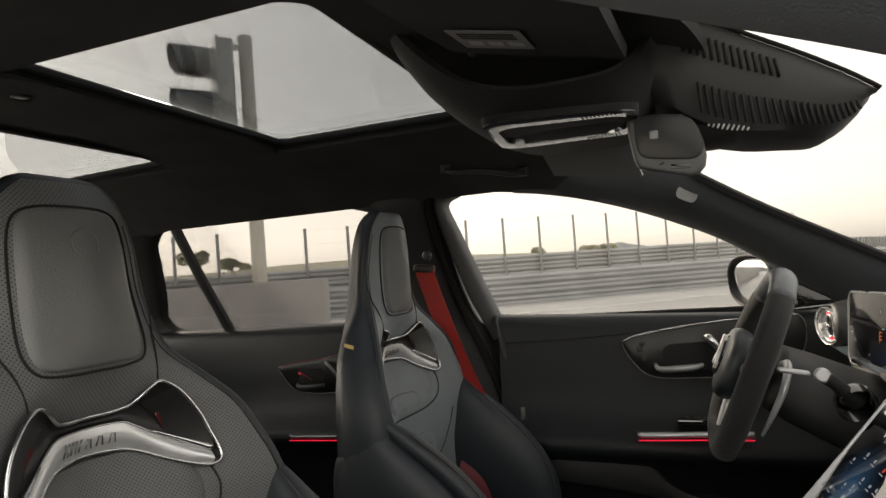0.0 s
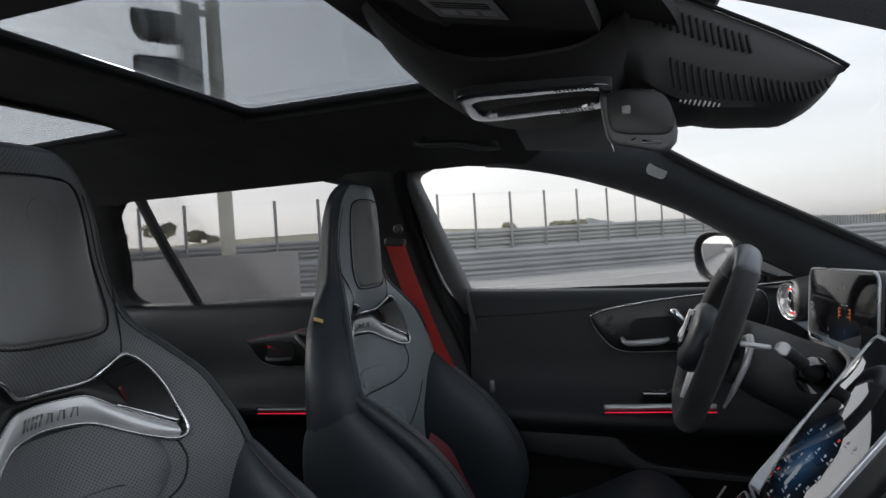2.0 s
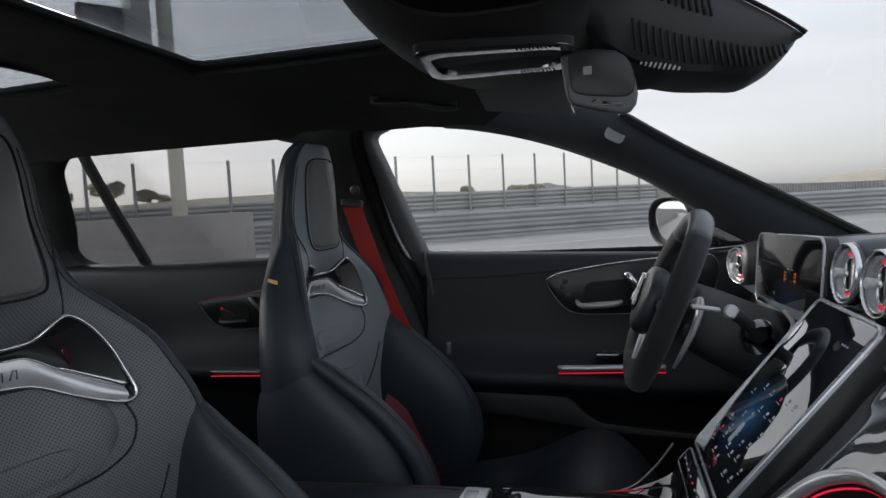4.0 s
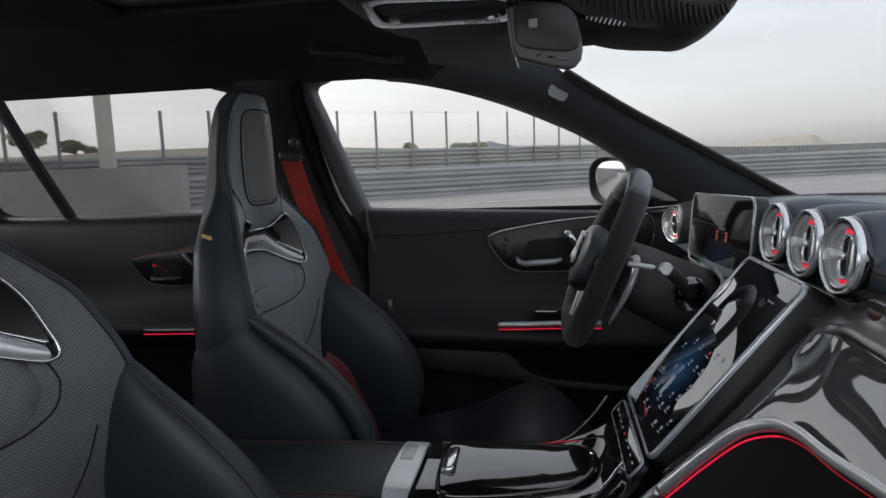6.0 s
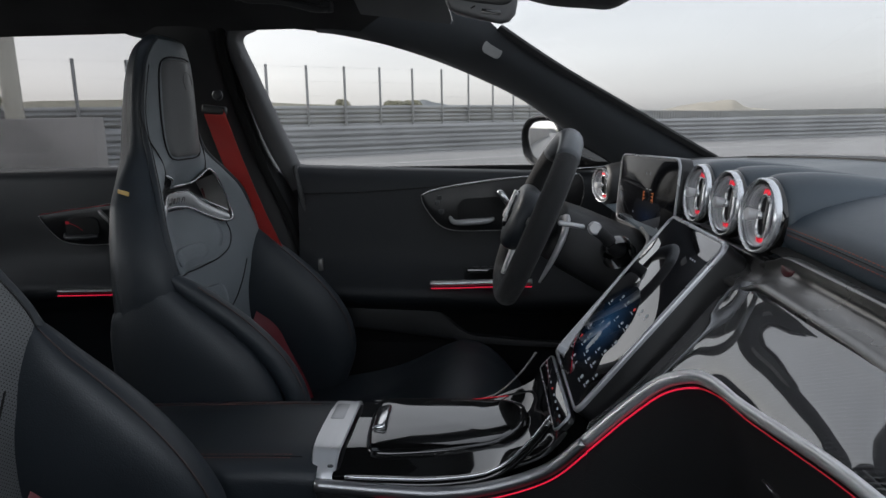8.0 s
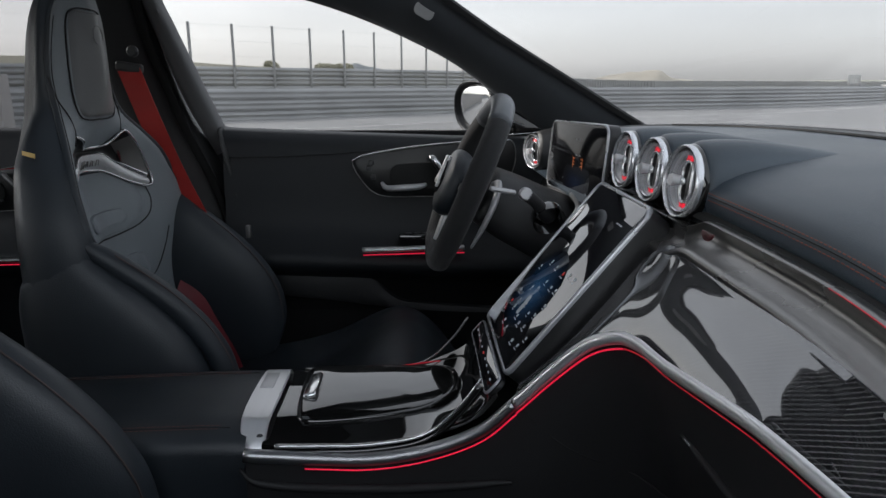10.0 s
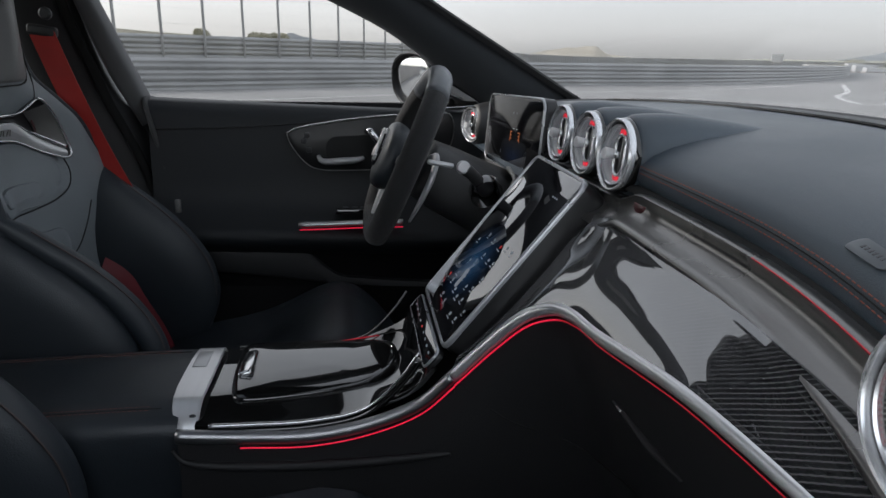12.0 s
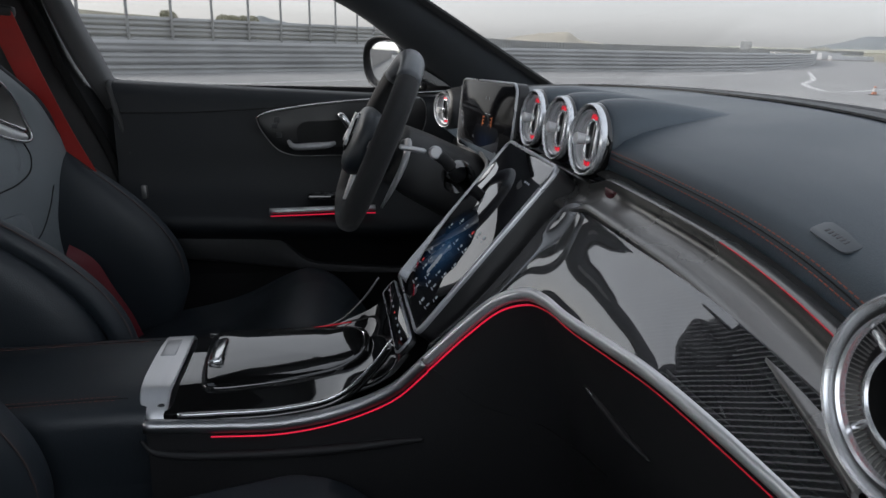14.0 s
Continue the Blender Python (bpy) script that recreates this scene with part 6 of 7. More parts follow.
def carbon_panel():
    """Glossy carbon fibre skin from the trough down to the silver strip, running into the console."""
    lower = spline(STRIP[4:], 60)
    upper = spline([(0.122, 0.792, 0.664), (0.172, 0.789, 0.712), (0.222, 0.784, 0.772), (0.264, 0.774, 0.832), (0.279, 0.752, 0.853), (0.277, 0.70, 0.860), (0.276, 0.62, 0.860), (0.274, 0.52, 0.858), (0.270, 0.42, 0.854), (0.262, 0.33, 0.849), (0.254, 0.25, 0.845)], 60)
    rws = []
    pull = np.array((0.0, 0.055, 1.032))

    def eased(values):
        """Values at five knots along the panel, blended softly between them."""
        line = np.interp(np.arange(60) / 59, (0, 0.25, 0.45, 0.65, 1.0), values)
        return np.convolve(np.pad(line, 7, mode="edge"), np.ones(15) / 15, "valid")

    # hollow beside the display, full further along
    belly, steep, skew, lean = eased((-0.8407, -0.8527, 0.4962, 0.0588, -0.3672)), eased((0.0065, 0.0043, -0.0274, -0.0262, 0.0482)), eased((0.0259, 0.2836, 1.3141, 0.3762, 0.2776)), eased((0.1815, 0.1754, 0.0226, 0.0970, 0.0986))
    proud = np.array((-0.0045, -0.001, 0.0055))
    for i in range(60):
        a, b = lower[i], upper[i]
        w = float(np.clip((0.80 - b[1]) / 0.03, 0, 1))
        foot = b + np.array((0.012, 0.0, -0.002))
        b = pull + (b - pull) * (1 - steep[i] * w)
        row = []
        for s in np.linspace(0, 1, 12):
            row.append(a + (b - a) * s + proud * 4 * s * (1 - s) * (belly[i] + skew[i] * (1 - 2 * s)) + np.array((0.0, -0.04, 0.0)) * lean[i] * s * (1 - s))
        row.append(foot)
        rws.append(row)
    put("carbon_panel", sheet("carbon_panel", rws, CARBON, 0.004), DASH, "glossy carbon fibre trim panel")
    strip = put("silver_strip", tube("silver_strip", LINE[JOINT:], [0.0080, 0.0076, 0.0066, 0.0054, 0.0046], BAND_SILVER, 12, up=(0, 0, 1)), DASH, "brushed silver edge strip")
    led = [(x + 0.001, y - 0.0062, z - 0.0100) for x, y, z in LINE[JOINT:]]
    fade = int(len(led) * 0.30)
    put("light_strip", tube("light_strip", led[:fade + 1], 0.0011, RED_LED, 6), strip, "glowing red light strip")
    put("light_strip", tube("light_strip", led[fade:], [0.0011, 0.0007, 0.0006, 0.0005], RED_DIM, 6), strip, "fading red light strip")
    # knee panel below the strip
    rws = []
    flank = [(0.002, -0.003, -0.006), (0.002, -0.003, -0.025), (0, -0.004, -0.06), (0, -0.004, -0.14), (0, 0.0, -0.24), (0, 0.006, -0.34), (0, 0.01, -0.37)]
    knee = [(0.004, -0.004, -0.008), (0.010, -0.004, -0.02), (0.022, 0, -0.06), (0.05, 0.01, -0.14), (0.08, 0.015, -0.24), (0.12, 0.02, -0.34), (0.2, 0.02, -0.42)]
    for i, (x, y, z) in enumerate(spline(STRIP[5:], 50)):
        w = min(i / 18, 1) ** 2 * (3 - 2 * min(i / 18, 1))
        rws.append([(x + a * (1 - w) + d * w, y + b * (1 - w) + e * w, z + c * (1 - w) + f * w) for (a, b, c), (d, e, f) in zip(flank, knee)])
    put("knee_panel", sheet("knee_panel", rws, SIDE_BLACK, 0.006), DASH, "black leather glove box panel")
    put("glove_handle", tube("glove_handle", [(0.2435, 0.590, 0.713), (0.2480, 0.560, 0.711), (0.2515, 0.513, 0.7075), (0.2535, 0.470, 0.7105)], [0.0015, 0.0050, 0.0050, 0.0015], SIDE_BLACK, 8, 24), DASH, "black glove box latch")
    put("handle_tip", tube("handle_tip", [(0.2425, 0.583, 0.7145), (0.2455, 0.566, 0.7125)], [0.0006, 0.0016, 0.0006], CHROME, 6, 8), DASH, "bright tip of the latch")
    put("panel_gap", tube("panel_gap", [(0.121, 0.757, 0.649), (0.174, 0.735, 0.611), (0.246, 0.707, 0.5925), (0.268, 0.64, 0.60), (0.270, 0.571, 0.620)], 0.0009, GROOVE, 5, 40), DASH, "thin gap between console and glove box")


carbon_panel()


def dash_driver_side():
    """Leather and plastic round the instruments on the driver side."""
    rws = []
    for y in np.linspace(1.03, 1.62, 24):
        rws.append([(0.40, y, 0.905), (0.372, y, 0.888), (0.35, y, 0.86), (0.325, y, 0.83), (0.305, y, 0.80), (0.30, y, 0.76), (0.31, y, 0.70), (0.34, y, 0.60), (0.40, y, 0.50)])
    put("driver_panel", sheet("driver_panel", rws, PLASTIC, 0.006), DASH, "black lower dash on the driver side")
    shelf = [[(x, y, 0.873 - 0.25 * (0.40 - x)) for y in np.linspace(1.02, 1.60, 16)] for x in (0.40, 0.35, 0.30, 0.27)]
    put("instrument_shelf", sheet("instrument_shelf", shelf, LEATHER_DASH, 0.006), DASH)
    put("shelf_edge", tube("shelf_edge", [(0.215, 1.02, 0.80), (0.235, 1.06, 0.812), (0.26, 1.10, 0.833), (0.272, 1.2, 0.840)], 0.004, SILVER_DARK, 6, 16), DASH)


dash_driver_side()


def passenger_vent_core(g, m, R):
    """Inside of the large vent: dark bowl, red lit ring, silver hub ring with its loop, two bridges."""
    put("dark_bowl", ring_mesh("dark_bowl", m, [(R * 0.67, -0.0050), (R * 0.60, -0.0105), (R * 0.50, -0.0120)], PIANO, 56), g, "dark inner bowl")
    put("glow_ring", ring_mesh("glow_ring", m, [(R * 0.565, -0.0095), (R * 0.520, -0.0075)], RED_LED, 56), g, "red lit inner ring")
    hub = put("hub_ring", ring_mesh("hub_ring", m, [(R * 0.520, -0.008), (R * 0.525, -0.002), (R * 0.505, 0.0012), (R * 0.485, 0.0010), (R * 0.470, -0.0004)], VENT_RING, 56), g, "satin silver hub ring")
    put("hub_wall", ring_mesh("hub_wall", m, [(R * 0.471, -0.0003), (R * 0.462, -0.003), (R * 0.445, -0.0095)], PIANO, 48), hub)
    put("hub_floor", ring_mesh("hub_floor", m, [(R * 0.445, -0.0095), (0.0, -0.0105)], GROOVE, 40), hub)
    loop = [tuple(m @ Vector((x, y, -0.003))) for x, y in round_rect(R * 0.40, R * 0.62, R * 0.19, 10)]
    put("inner_loop", tube("inner_loop", loop, R * 0.045, VENT_RING, 10, closed=True), hub, "silver oval loop")
    for turn in (148, 228, 328, 48):
        put("bridge", rbox("bridge", (R * 0.26, R * 0.075, 0.004), VENT_RING, m=m @ pose(0, 0, -0.003, 0, 0, turn) @ pose(R * 0.655, 0, 0), bevel=0.0015, seg=2), g, "silver bridge")


def air_vent(center, axis, radius, label, group="dashboard air vents", deep=False):
    """Round turbine vent: two silver rings, a ribbed cone, a tall oval loop with red lit vanes and a knob."""
    side = Vector((0, 0, 1)).cross(Vector(axis))
    m = frame_of(center, side, Vector(axis).cross(side))
    g = thing("air_vent", label, "air vent", group, at=center)
    R = radius
    put("outer_ring", ring_mesh("outer_ring", m, [(R * 0.985, -0.004), (R * 1.0, 0.000), (R * 0.99, 0.003), (R * 0.965, 0.0045), (R * 0.935, 0.0040), (R * 0.912, 0.0020), (R * 0.905, -0.0012)], VENT_RING, 64), g, "satin silver outer ring")
    put("pod", ring_mesh("pod", m, [(R * 0.985, -0.003), (R * 1.02, -0.005), (R * 1.035, -0.010), (R * 1.02, -0.018)], PIANO, 56), g, "glossy black collar")
    put("gap_ring", ring_mesh("gap_ring", m, [(R * 0.908, -0.0008), (R * 0.82, -0.0008)], GROOVE, 56), g)
    put("inner_ring", ring_mesh("inner_ring", m, [(R * 0.842, -0.0010), (R * 0.838, 0.0010), (R * 0.820, 0.0024), (R * 0.795, 0.0012), (R * 0.785, -0.003)], VENT_RING, 64), g, "satin silver inner ring")
    deepness = 0.012 if deep else 0.0075
    put("ribbed_bowl", ring_mesh("ribbed_bowl", m, [(R * 0.80, -0.0015), (R * 0.70, -0.0035), (R * 0.58, -deepness * 0.7), (R * 0.40, -deepness), (0.0, -deepness)], BOWL_SILVER if not deep else SATIN_BLACK, 64), g, "ribbed bowl")
    for k in range(60 if not deep else 90):
        length = R * (0.20 if not deep else 0.13)
        put("rib", rbox("rib", (length, 0.0008 if not deep else 0.0006, 0.0011), VENT_RING if not deep else SILVER_DARK, m=m @ pose(0, 0, -0.0030) @ pose(0, 0, 0, 0, 0, (6 if not deep else 4) * k) @ pose(R * (0.69 if not deep else 0.725), 0, 0, 0, -13, 0), bevel=0), g)
    if deep:
        passenger_vent_core(g, m, R)
        return g
    # tall oval opening with its loop; red lit vanes at both ends
    lw, lh, ox = R * 0.27, R * 0.56, R * 0.09
    front = -deepness + 0.0012
    put("opening", plate("opening", [(x + ox, y) for x, y in round_rect(lw * 1.9, lh * 1.9, lw, 10)], m @ pose(0, 0, front), 0.0008, GROOVE, 0), g, "dark oval air opening")
    loop = [m @ Vector((x + ox, y, front + 0.0030)) for x, y in round_rect(lw * 2.05, lh * 2.0, lw * 1.02, 10)]
    put("inner_loop", tube("inner_loop", [tuple(p) for p in loop], R * 0.058, VENT_RING, 10, closed=True), g, "silver oval loop")
    for s in (-1, 1):
        blade = put("red_blade", rbox("red_blade", (R * 0.32, R * 0.20, 0.003), RED_GLOW, m=m @ pose(ox, s * R * 0.635, front + 0.0028, -s * 15, 0, 0), bevel=0.0012, seg=1), g, "red lit vane")
        for x in (-0.05, 0.05):
            put("blade_line", rbox("blade_line", (R * 0.012, R * 0.17, 0.0010), RED_DARK, m=m @ pose(ox + x * R, s * R * 0.635, front + 0.0042, -s * 15, 0, 0), bevel=0), blade)
    put("centre_vane", rbox("centre_vane", (R * 0.04, R * 1.0, 0.003), SILVER_DARK, m=m @ pose(ox, 0, front + 0.001), bevel=0.002), g)
    put("cross_vane", rbox("cross_vane", (R * 0.40, R * 0.22, 0.008), VENT_RING, m=m @ pose(-R * 0.10, 0, front + 0.0045), bevel=0.0035), g, "silver cross bar")
    put("knob", ring_mesh("knob", m @ pose(-R * 0.20, 0, front), [(R * 0.12, 0.002), (R * 0.15, 0.010), (R * 0.17, 0.0155), (R * 0.155, 0.0175), (0.0, 0.018)], VENT_FACE, 24), g, "silver knob")
    return g


VX = 0.306
for y, r in ((1.014, 0.0425), (0.899, 0.0428), (0.793, 0.0430)):
    air_vent((VX, y, 0.924), (-1, -0.07, 0.10), r, "round silver turbine air vent lit red inside")
    # leather sleeve behind each vent, flowing into the pad
    sl = []
    for dx, f, dz in ((0.012, 1.0, 0.0), (0.016, 1.06, 0.0), (0.024, 1.10, 0.0), (0.06, 1.12, 0.0), (0.13, 1.0, -0.002), (0.22, 0.70, -0.004)):
        sl.append([(VX + dx, y + r * f * math.cos(a), min(0.923 + dz + r * f * math.sin(a) * 1.03, 0.972)) for a in np.linspace(0, 2 * math.pi, 36, endpoint=False)])
    put("vent_sleeve", loft("vent_sleeve", sl, LEATHER_DASH, 30), DASH, "black leather sleeve behind a vent")
air_vent((0.262, 1.548, 0.882), (-1, -0.40, -0.06), 0.040, "round silver turbine air vent at the driver end")
put("vent_sleeve", loft("vent_sleeve", [[(0.27 + dx, 1.548 + 0.048 * f * math.cos(a), 0.882 + 0.048 * f * math.sin(a)) for a in np.linspace(0, 2 * math.pi, 28, endpoint=False)] for dx, f in ((0.0, 0.95), (0.03, 1.1), (0.1, 1.1), (0.16, 0.9))], PLASTIC, 14), DASH)
air_vent((0.232, 0.252, 0.897), (-1, 0.05, 0.1), 0.0455, "large round silver turbine air vent at the passenger end", deep=True)
put("vent_sleeve", loft("vent_sleeve", [[(0.244 + dx, 0.252 + 0.048 * f * math.cos(a), 0.897 + 0.048 * f * math.sin(a)) for a in np.linspace(0, 2 * math.pi, 28, endpoint=False)] for dx, f in ((0.0, 0.95), (0.03, 1.08), (0.1, 1.1), (0.16, 0.9))], LEATHER_DASH, 14), DASH)


# ---- displays ----
def display(name, m, w, h, r, depth, label, rim_mat, glass_mat=None, bezel=1.0):
    glass_mat = glass_mat or SCREEN
    g = thing(name, label, "display", at=m.translation)
    put("housing", plate("housing", round_rect(w + 0.0115 * bezel, h + 0.0115 * bezel, r + 0.006 * bezel), m @ pose(0, 0, -depth), depth - 0.003, SATIN_BLACK, 0.004), g, "black display housing")
    put("glass", plate("glass", round_rect(w, h, r), m @ pose(0, 0, -0.001), 0.0025, glass_mat, 0.0008), g, "dark glossy display glass")
    rim = []
    for grow, lift in ((0.0, 0.0005), (0.0006, 0.0024), (0.003, 0.0030), (0.0085, 0.0022), (0.0115, -0.0005), (0.0125, -0.005)):
        grow, lift = grow * bezel, lift * bezel
        o = round_rect(w + grow, h + grow, r + grow / 2, 8)
        rim.append([tuple(m @ Vector((x, y, lift))) for x, y in o + o[:1]])
    put("edge", sheet("edge", rim, rim_mat, 0.0005), g, "satin silver bezel")
    return g


# centre display, leaning back
CT, CB = Vector((0.2772, 0.921, 0.8852)), Vector((0.1078, 0.921, 0.6748))
cm = frame_of((CT + CB) / 2, (0, -1, 0), CT - CB)
CW, CH = 0.220, (CT - CB).length
centre = display("centre_display", cm, CW, CH, 0.012, 0.075, "large upright glossy touch display showing a dark blue menu", BEZEL, bezel=0.8)


def ui(g, m, x, y, w, h, mat, name="icon", r=None, rise=0.0016):
    put(name, plate(name, round_rect(w, h, r if r is not None else min(w, h) * 0.4, 3), m @ pose(x, y, rise), 0.0003, mat, 0), g)


for k in range(9):
    tone = lit_glass("interface_blue_tone", (0.010 + 0.002 * k, 0.030 + 0.007 * k, 0.07 + 0.015 * k), 0.008 + 0.016 * k)
    ui(centre, cm, -0.012, -0.044, 0.150 - 0.015 * k, 0.140 - 0.014 * k, tone, "picture_panel", 0.068 - 0.0068 * k, 0.00145 + 0.00005 * k)
ui(centre, cm, -0.006, -0.070, 0.012, 0.034, UI_WHITE, "picture_car", 0.005, 0.0020)
rng = random.Random(4)
for row, y in enumerate((0.006, -0.018, -0.042, -0.066, -0.088, -0.105)):
    for x in (-0.085, -0.058, -0.030, 0.0, 0.030, 0.058, 0.085):
        if rng.random() < 0.30:
            continue
        x, yy = x + rng.uniform(-0.006, 0.006), y + rng.uniform(-0.005, 0.005)
        ui(centre, cm, x, yy, rng.uniform(0.004, 0.007), rng.uniform(0.004, 0.006), rng.choice((UI_WHITE,) * 11 + (UI_RED,)), rise=0.0020)
        ui(centre, cm, x, yy - 0.006, rng.uniform(0.006, 0.013), 0.0014, UI_WHITE, "caption_bar", rise=0.0020)
for i in range(3):
    ui(centre, cm, 0.060 + 0.008 * i, 0.100, 0.004, 0.0025, UI_WHITE)
# silver key strip below it
km = frame_of((0.090, 0.916, 0.657), (0, -1, 0), (0.66, 0, 0.75))
keys = display("key_strip", km, 0.214, 0.026, 0.008, 0.010, "glossy black key strip with silver edge below the centre display", BEZEL, bezel=0.35)
tagged(keys, category="control panel")
for i in range(9):
    ui(keys, km, -0.088 + 0.022 * i, 0.0, 0.007, 0.0024, UI_WHITE if i not in (4,) else UI_RED, "key_mark")

# instrument display behind the wheel
im = frame_of((0.287, 1.255, 0.898), (0.025, -0.31, 0.0086), (0.011, -0.018, 0.117))
inst = display("instrument_display", im, 0.318, 0.130, 0.020, 0.022, "free standing dark instrument display behind the steering wheel", BEZEL, DISPLAY_MATT, bezel=0.45)
for k in range(6):
    glow = lit_glass("instrument_glow_tone", (0.004 + 0.003 * k, 0.012 + 0.008 * k, 0.03 + 0.022 * k), 0.006 + 0.006 * k)
    ui(inst, im, 0.028, -0.036 - 0.001 * k, 0.150 - 0.022 * k, 0.046 - 0.007 * k, glow, "picture_panel", 0.020 - 0.003 * k, 0.0016 + 0.00005 * k)
ui(inst, im, 0.028, -0.037, 0.006, 0.010, UI_BLUE, "picture_mark", 0.002, 0.0021)
for sgn in (-1, 1):
    for k in range(3):
        ui(inst, im, 0.028 + sgn * 0.021, 0.002 - 0.006 * k, 0.009 - 0.002 * (k % 2), 0.0012, UI_ORANGE, "dial_bar")
    ui(inst, im, 0.028 + sgn * 0.026, -0.006, 0.0012, 0.020, UI_ORANGE, "dial_bar")
    ui(inst, im, 0.028 + sgn * 0.010, 0.008, 0.010, 0.0010, UI_WHITE, "dial_bar")
ui(inst, im, 0.028, -0.018, 0.026, 0.0010, UI_ORANGE, "dial_bar")
for k in range(7):
    ui(inst, im, -0.040 + 0.022 * k, -0.055 + 0.003 * (k % 2), 0.006, 0.0018, UI_WHITE if k != 3 else UI_RED, "caption_bar")
for x in (-0.048, -0.030, 0.008, 0.028):
    ui(inst, im, x, 0.036 if x > 0 else -0.040, 0.0014, 0.005, UI_WHITE)
put("foot", rbox("foot", (0.04, 0.20, 0.06), PLASTIC, at=(0.325, 1.275, 0.84), bevel=0.01), inst)


# ---- centre console ----
def console():
    g = thing("centre_console", "glossy black centre console with silver edges and red light line", "centre console", at=(-0.05, YC, 0.29))
    side = LINE[:JOINT + 1]
    rws = []
    for sgn in (1, -1):
        rr = []
        for x, y, z in side:
            yy = y if sgn > 0 else 2 * YC - y
            rr.append([(x, yy, z - 0.004), (x + 0.002, yy - 0.002 * sgn, z - 0.025), (x, yy - 0.004 * sgn, z - 0.10), (x, yy + 0.01 * sgn, 0.29)])
        put("side_panel", sheet("side_panel", rr, SIDE_BLACK, 0.006 * sgn), g, "black leather console side")
    strip = put("silver_strip", tube("silver_strip", side, [0.0088, 0.0085, 0.008], BRUSHED, 12), g, "brushed silver strip along the console")
    led = [(x + 0.001, y - 0.0065, z - 0.0112) for x, y, z in side if x > -0.152]
    put("light_strip", tube("light_strip", led, 0.0011, RED_LED, 6), strip, "glowing red light strip")
    put("side_ledge", tube("side_ledge", [(-0.235, 0.7915, 0.556), (-0.222, 0.7895, 0.541), (-0.195, 0.788, 0.534), (-0.066, 0.784, 0.5285), (0.02, 0.778, 0.533), (0.10, 0.765, 0.546), (0.112, 0.762, 0.548)], [0.002, 0.0055, 0.0065, 0.0065, 0.0065, 0.005, 0.003], SIDE_BLACK, 12, 50), g, "soft ledge along the console side")
    # second chrome line and black bead between it and the strip
    inner = [(-0.190, 0.7975, 0.584), (-0.14, 0.798, 0.583), (-0.065, 0.798, 0.584), (0.006, 0.801, 0.597), (0.05, 0.802, 0.637), (0.074, 0.802, 0.671)]
    put("bead", tube("bead", [(x, y + 0.003, z - 0.010) for x, y, z in inner], 0.006, PIANO, 10, 40), g, "glossy black bead")
    put("chrome_line", tube("chrome_line", inner, [0.0030, 0.0030, 0.0026, 0.0016], CHROME, 8, 40), g, "thin chrome line")
    put("chrome_line", tube("chrome_line", mirrored(inner), 0.0016, SILVER_DARK, 8, 40), g)
    # glossy deck with a shallow dish, rising to the display
    rws = []
    for x, zc, ze in ((-0.208, 0.592, 0.583), (-0.15, 0.592, 0.582), (-0.05, 0.592, 0.584), (0.0, 0.5925, 0.592), (0.03, 0.594, 0.604), (0.055, 0.599, 0.615), (0.072, 0.612, 0.626), (0.084, 0.630, 0.640), (0.092, 0.644, 0.650)):
        row = []
        for d in np.linspace(-0.112, 0.112, 25):
            w = float(np.clip((abs(d) - 0.045) / 0.065, 0, 1))
            row.append((x, YC + d, zc + (ze - zc) * w ** (1.0 if x < -0.02 else 1.6)))
        rws.append(row)
    put("deck", sheet("deck", spline(rws, 30), PIANO, -0.006), g, "glossy piano black deck")
    # lid of the storage bin
    out = [(-0.176, 0.070), (-0.168, 0.084), (-0.10, 0.087), (-0.03, 0.086), (0.030, 0.078), (0.050, 0.060), (0.053, 0.03), (0.046, -0.004), (0.030, -0.026), (0.0, -0.044), (-0.05, -0.058), (-0.10, -0.066), (-0.150, -0.069), (-0.166, -0.064), (-0.172, -0.045), (-0.176, 0.0)]
    o = spline(out + out[:1], 80)[:-1]
    rws = []
    for f, dz in ((1.0, -0.001), (0.994, 0.0016), (0.985, 0.0030), (0.96, 0.0042), (0.90, 0.0050), (0.5, 0.0058), (0.001, 0.0060)):
        rws.append([(-0.05 + (x + 0.05) * f, YC + y * f, 0.5890 + 0.0085 * (1 - math.exp(-(y * f + 0.069) / 0.05)) + dz + 0.10 * max(-0.05 + (x + 0.05) * f, 0)) for x, y in np.concatenate([o, o[:1]])])
    lid = put("bin_lid", sheet("bin_lid", rws, PIANO, 0.002), g, "glossy black sliding lid")
    put("lid_gap", tube("lid_gap", [(x * 1.0, YC + y, 0.5890 + 0.0085 * (1 - math.exp(-(y + 0.069) / 0.05)) + 0.12 * max(x, 0)) for x, y in o], 0.0016, GROOVE, 5, closed=True), lid)
    put("lid_catch", rbox("lid_catch", (0.021, 0.072, 0.011), CHROME, at=(-0.160, 0.929, 0.603), rot=(0, -14, 0), bevel=0.005), lid, "chrome lid catch")
    # red reflection on the deck edge, added as a faintly glowing line
    put("red_reflection", tube("red_reflection", [(-0.030, 1.014, 0.5952), (0.0, 1.014, 0.5985), (0.030, 1.014, 0.6022)], [0.0006, 0.0014, 0.0008], RED_DIM, 5, 12), g, "red reflection on the deck made as a dim glowing line")
    put("front_block", rbox("front_block", (0.16, 0.20, 0.30), PLASTIC, at=(0.27, YC, 0.53), rot=(0, 0, 0), bevel=0.02), g)
    return g


console()


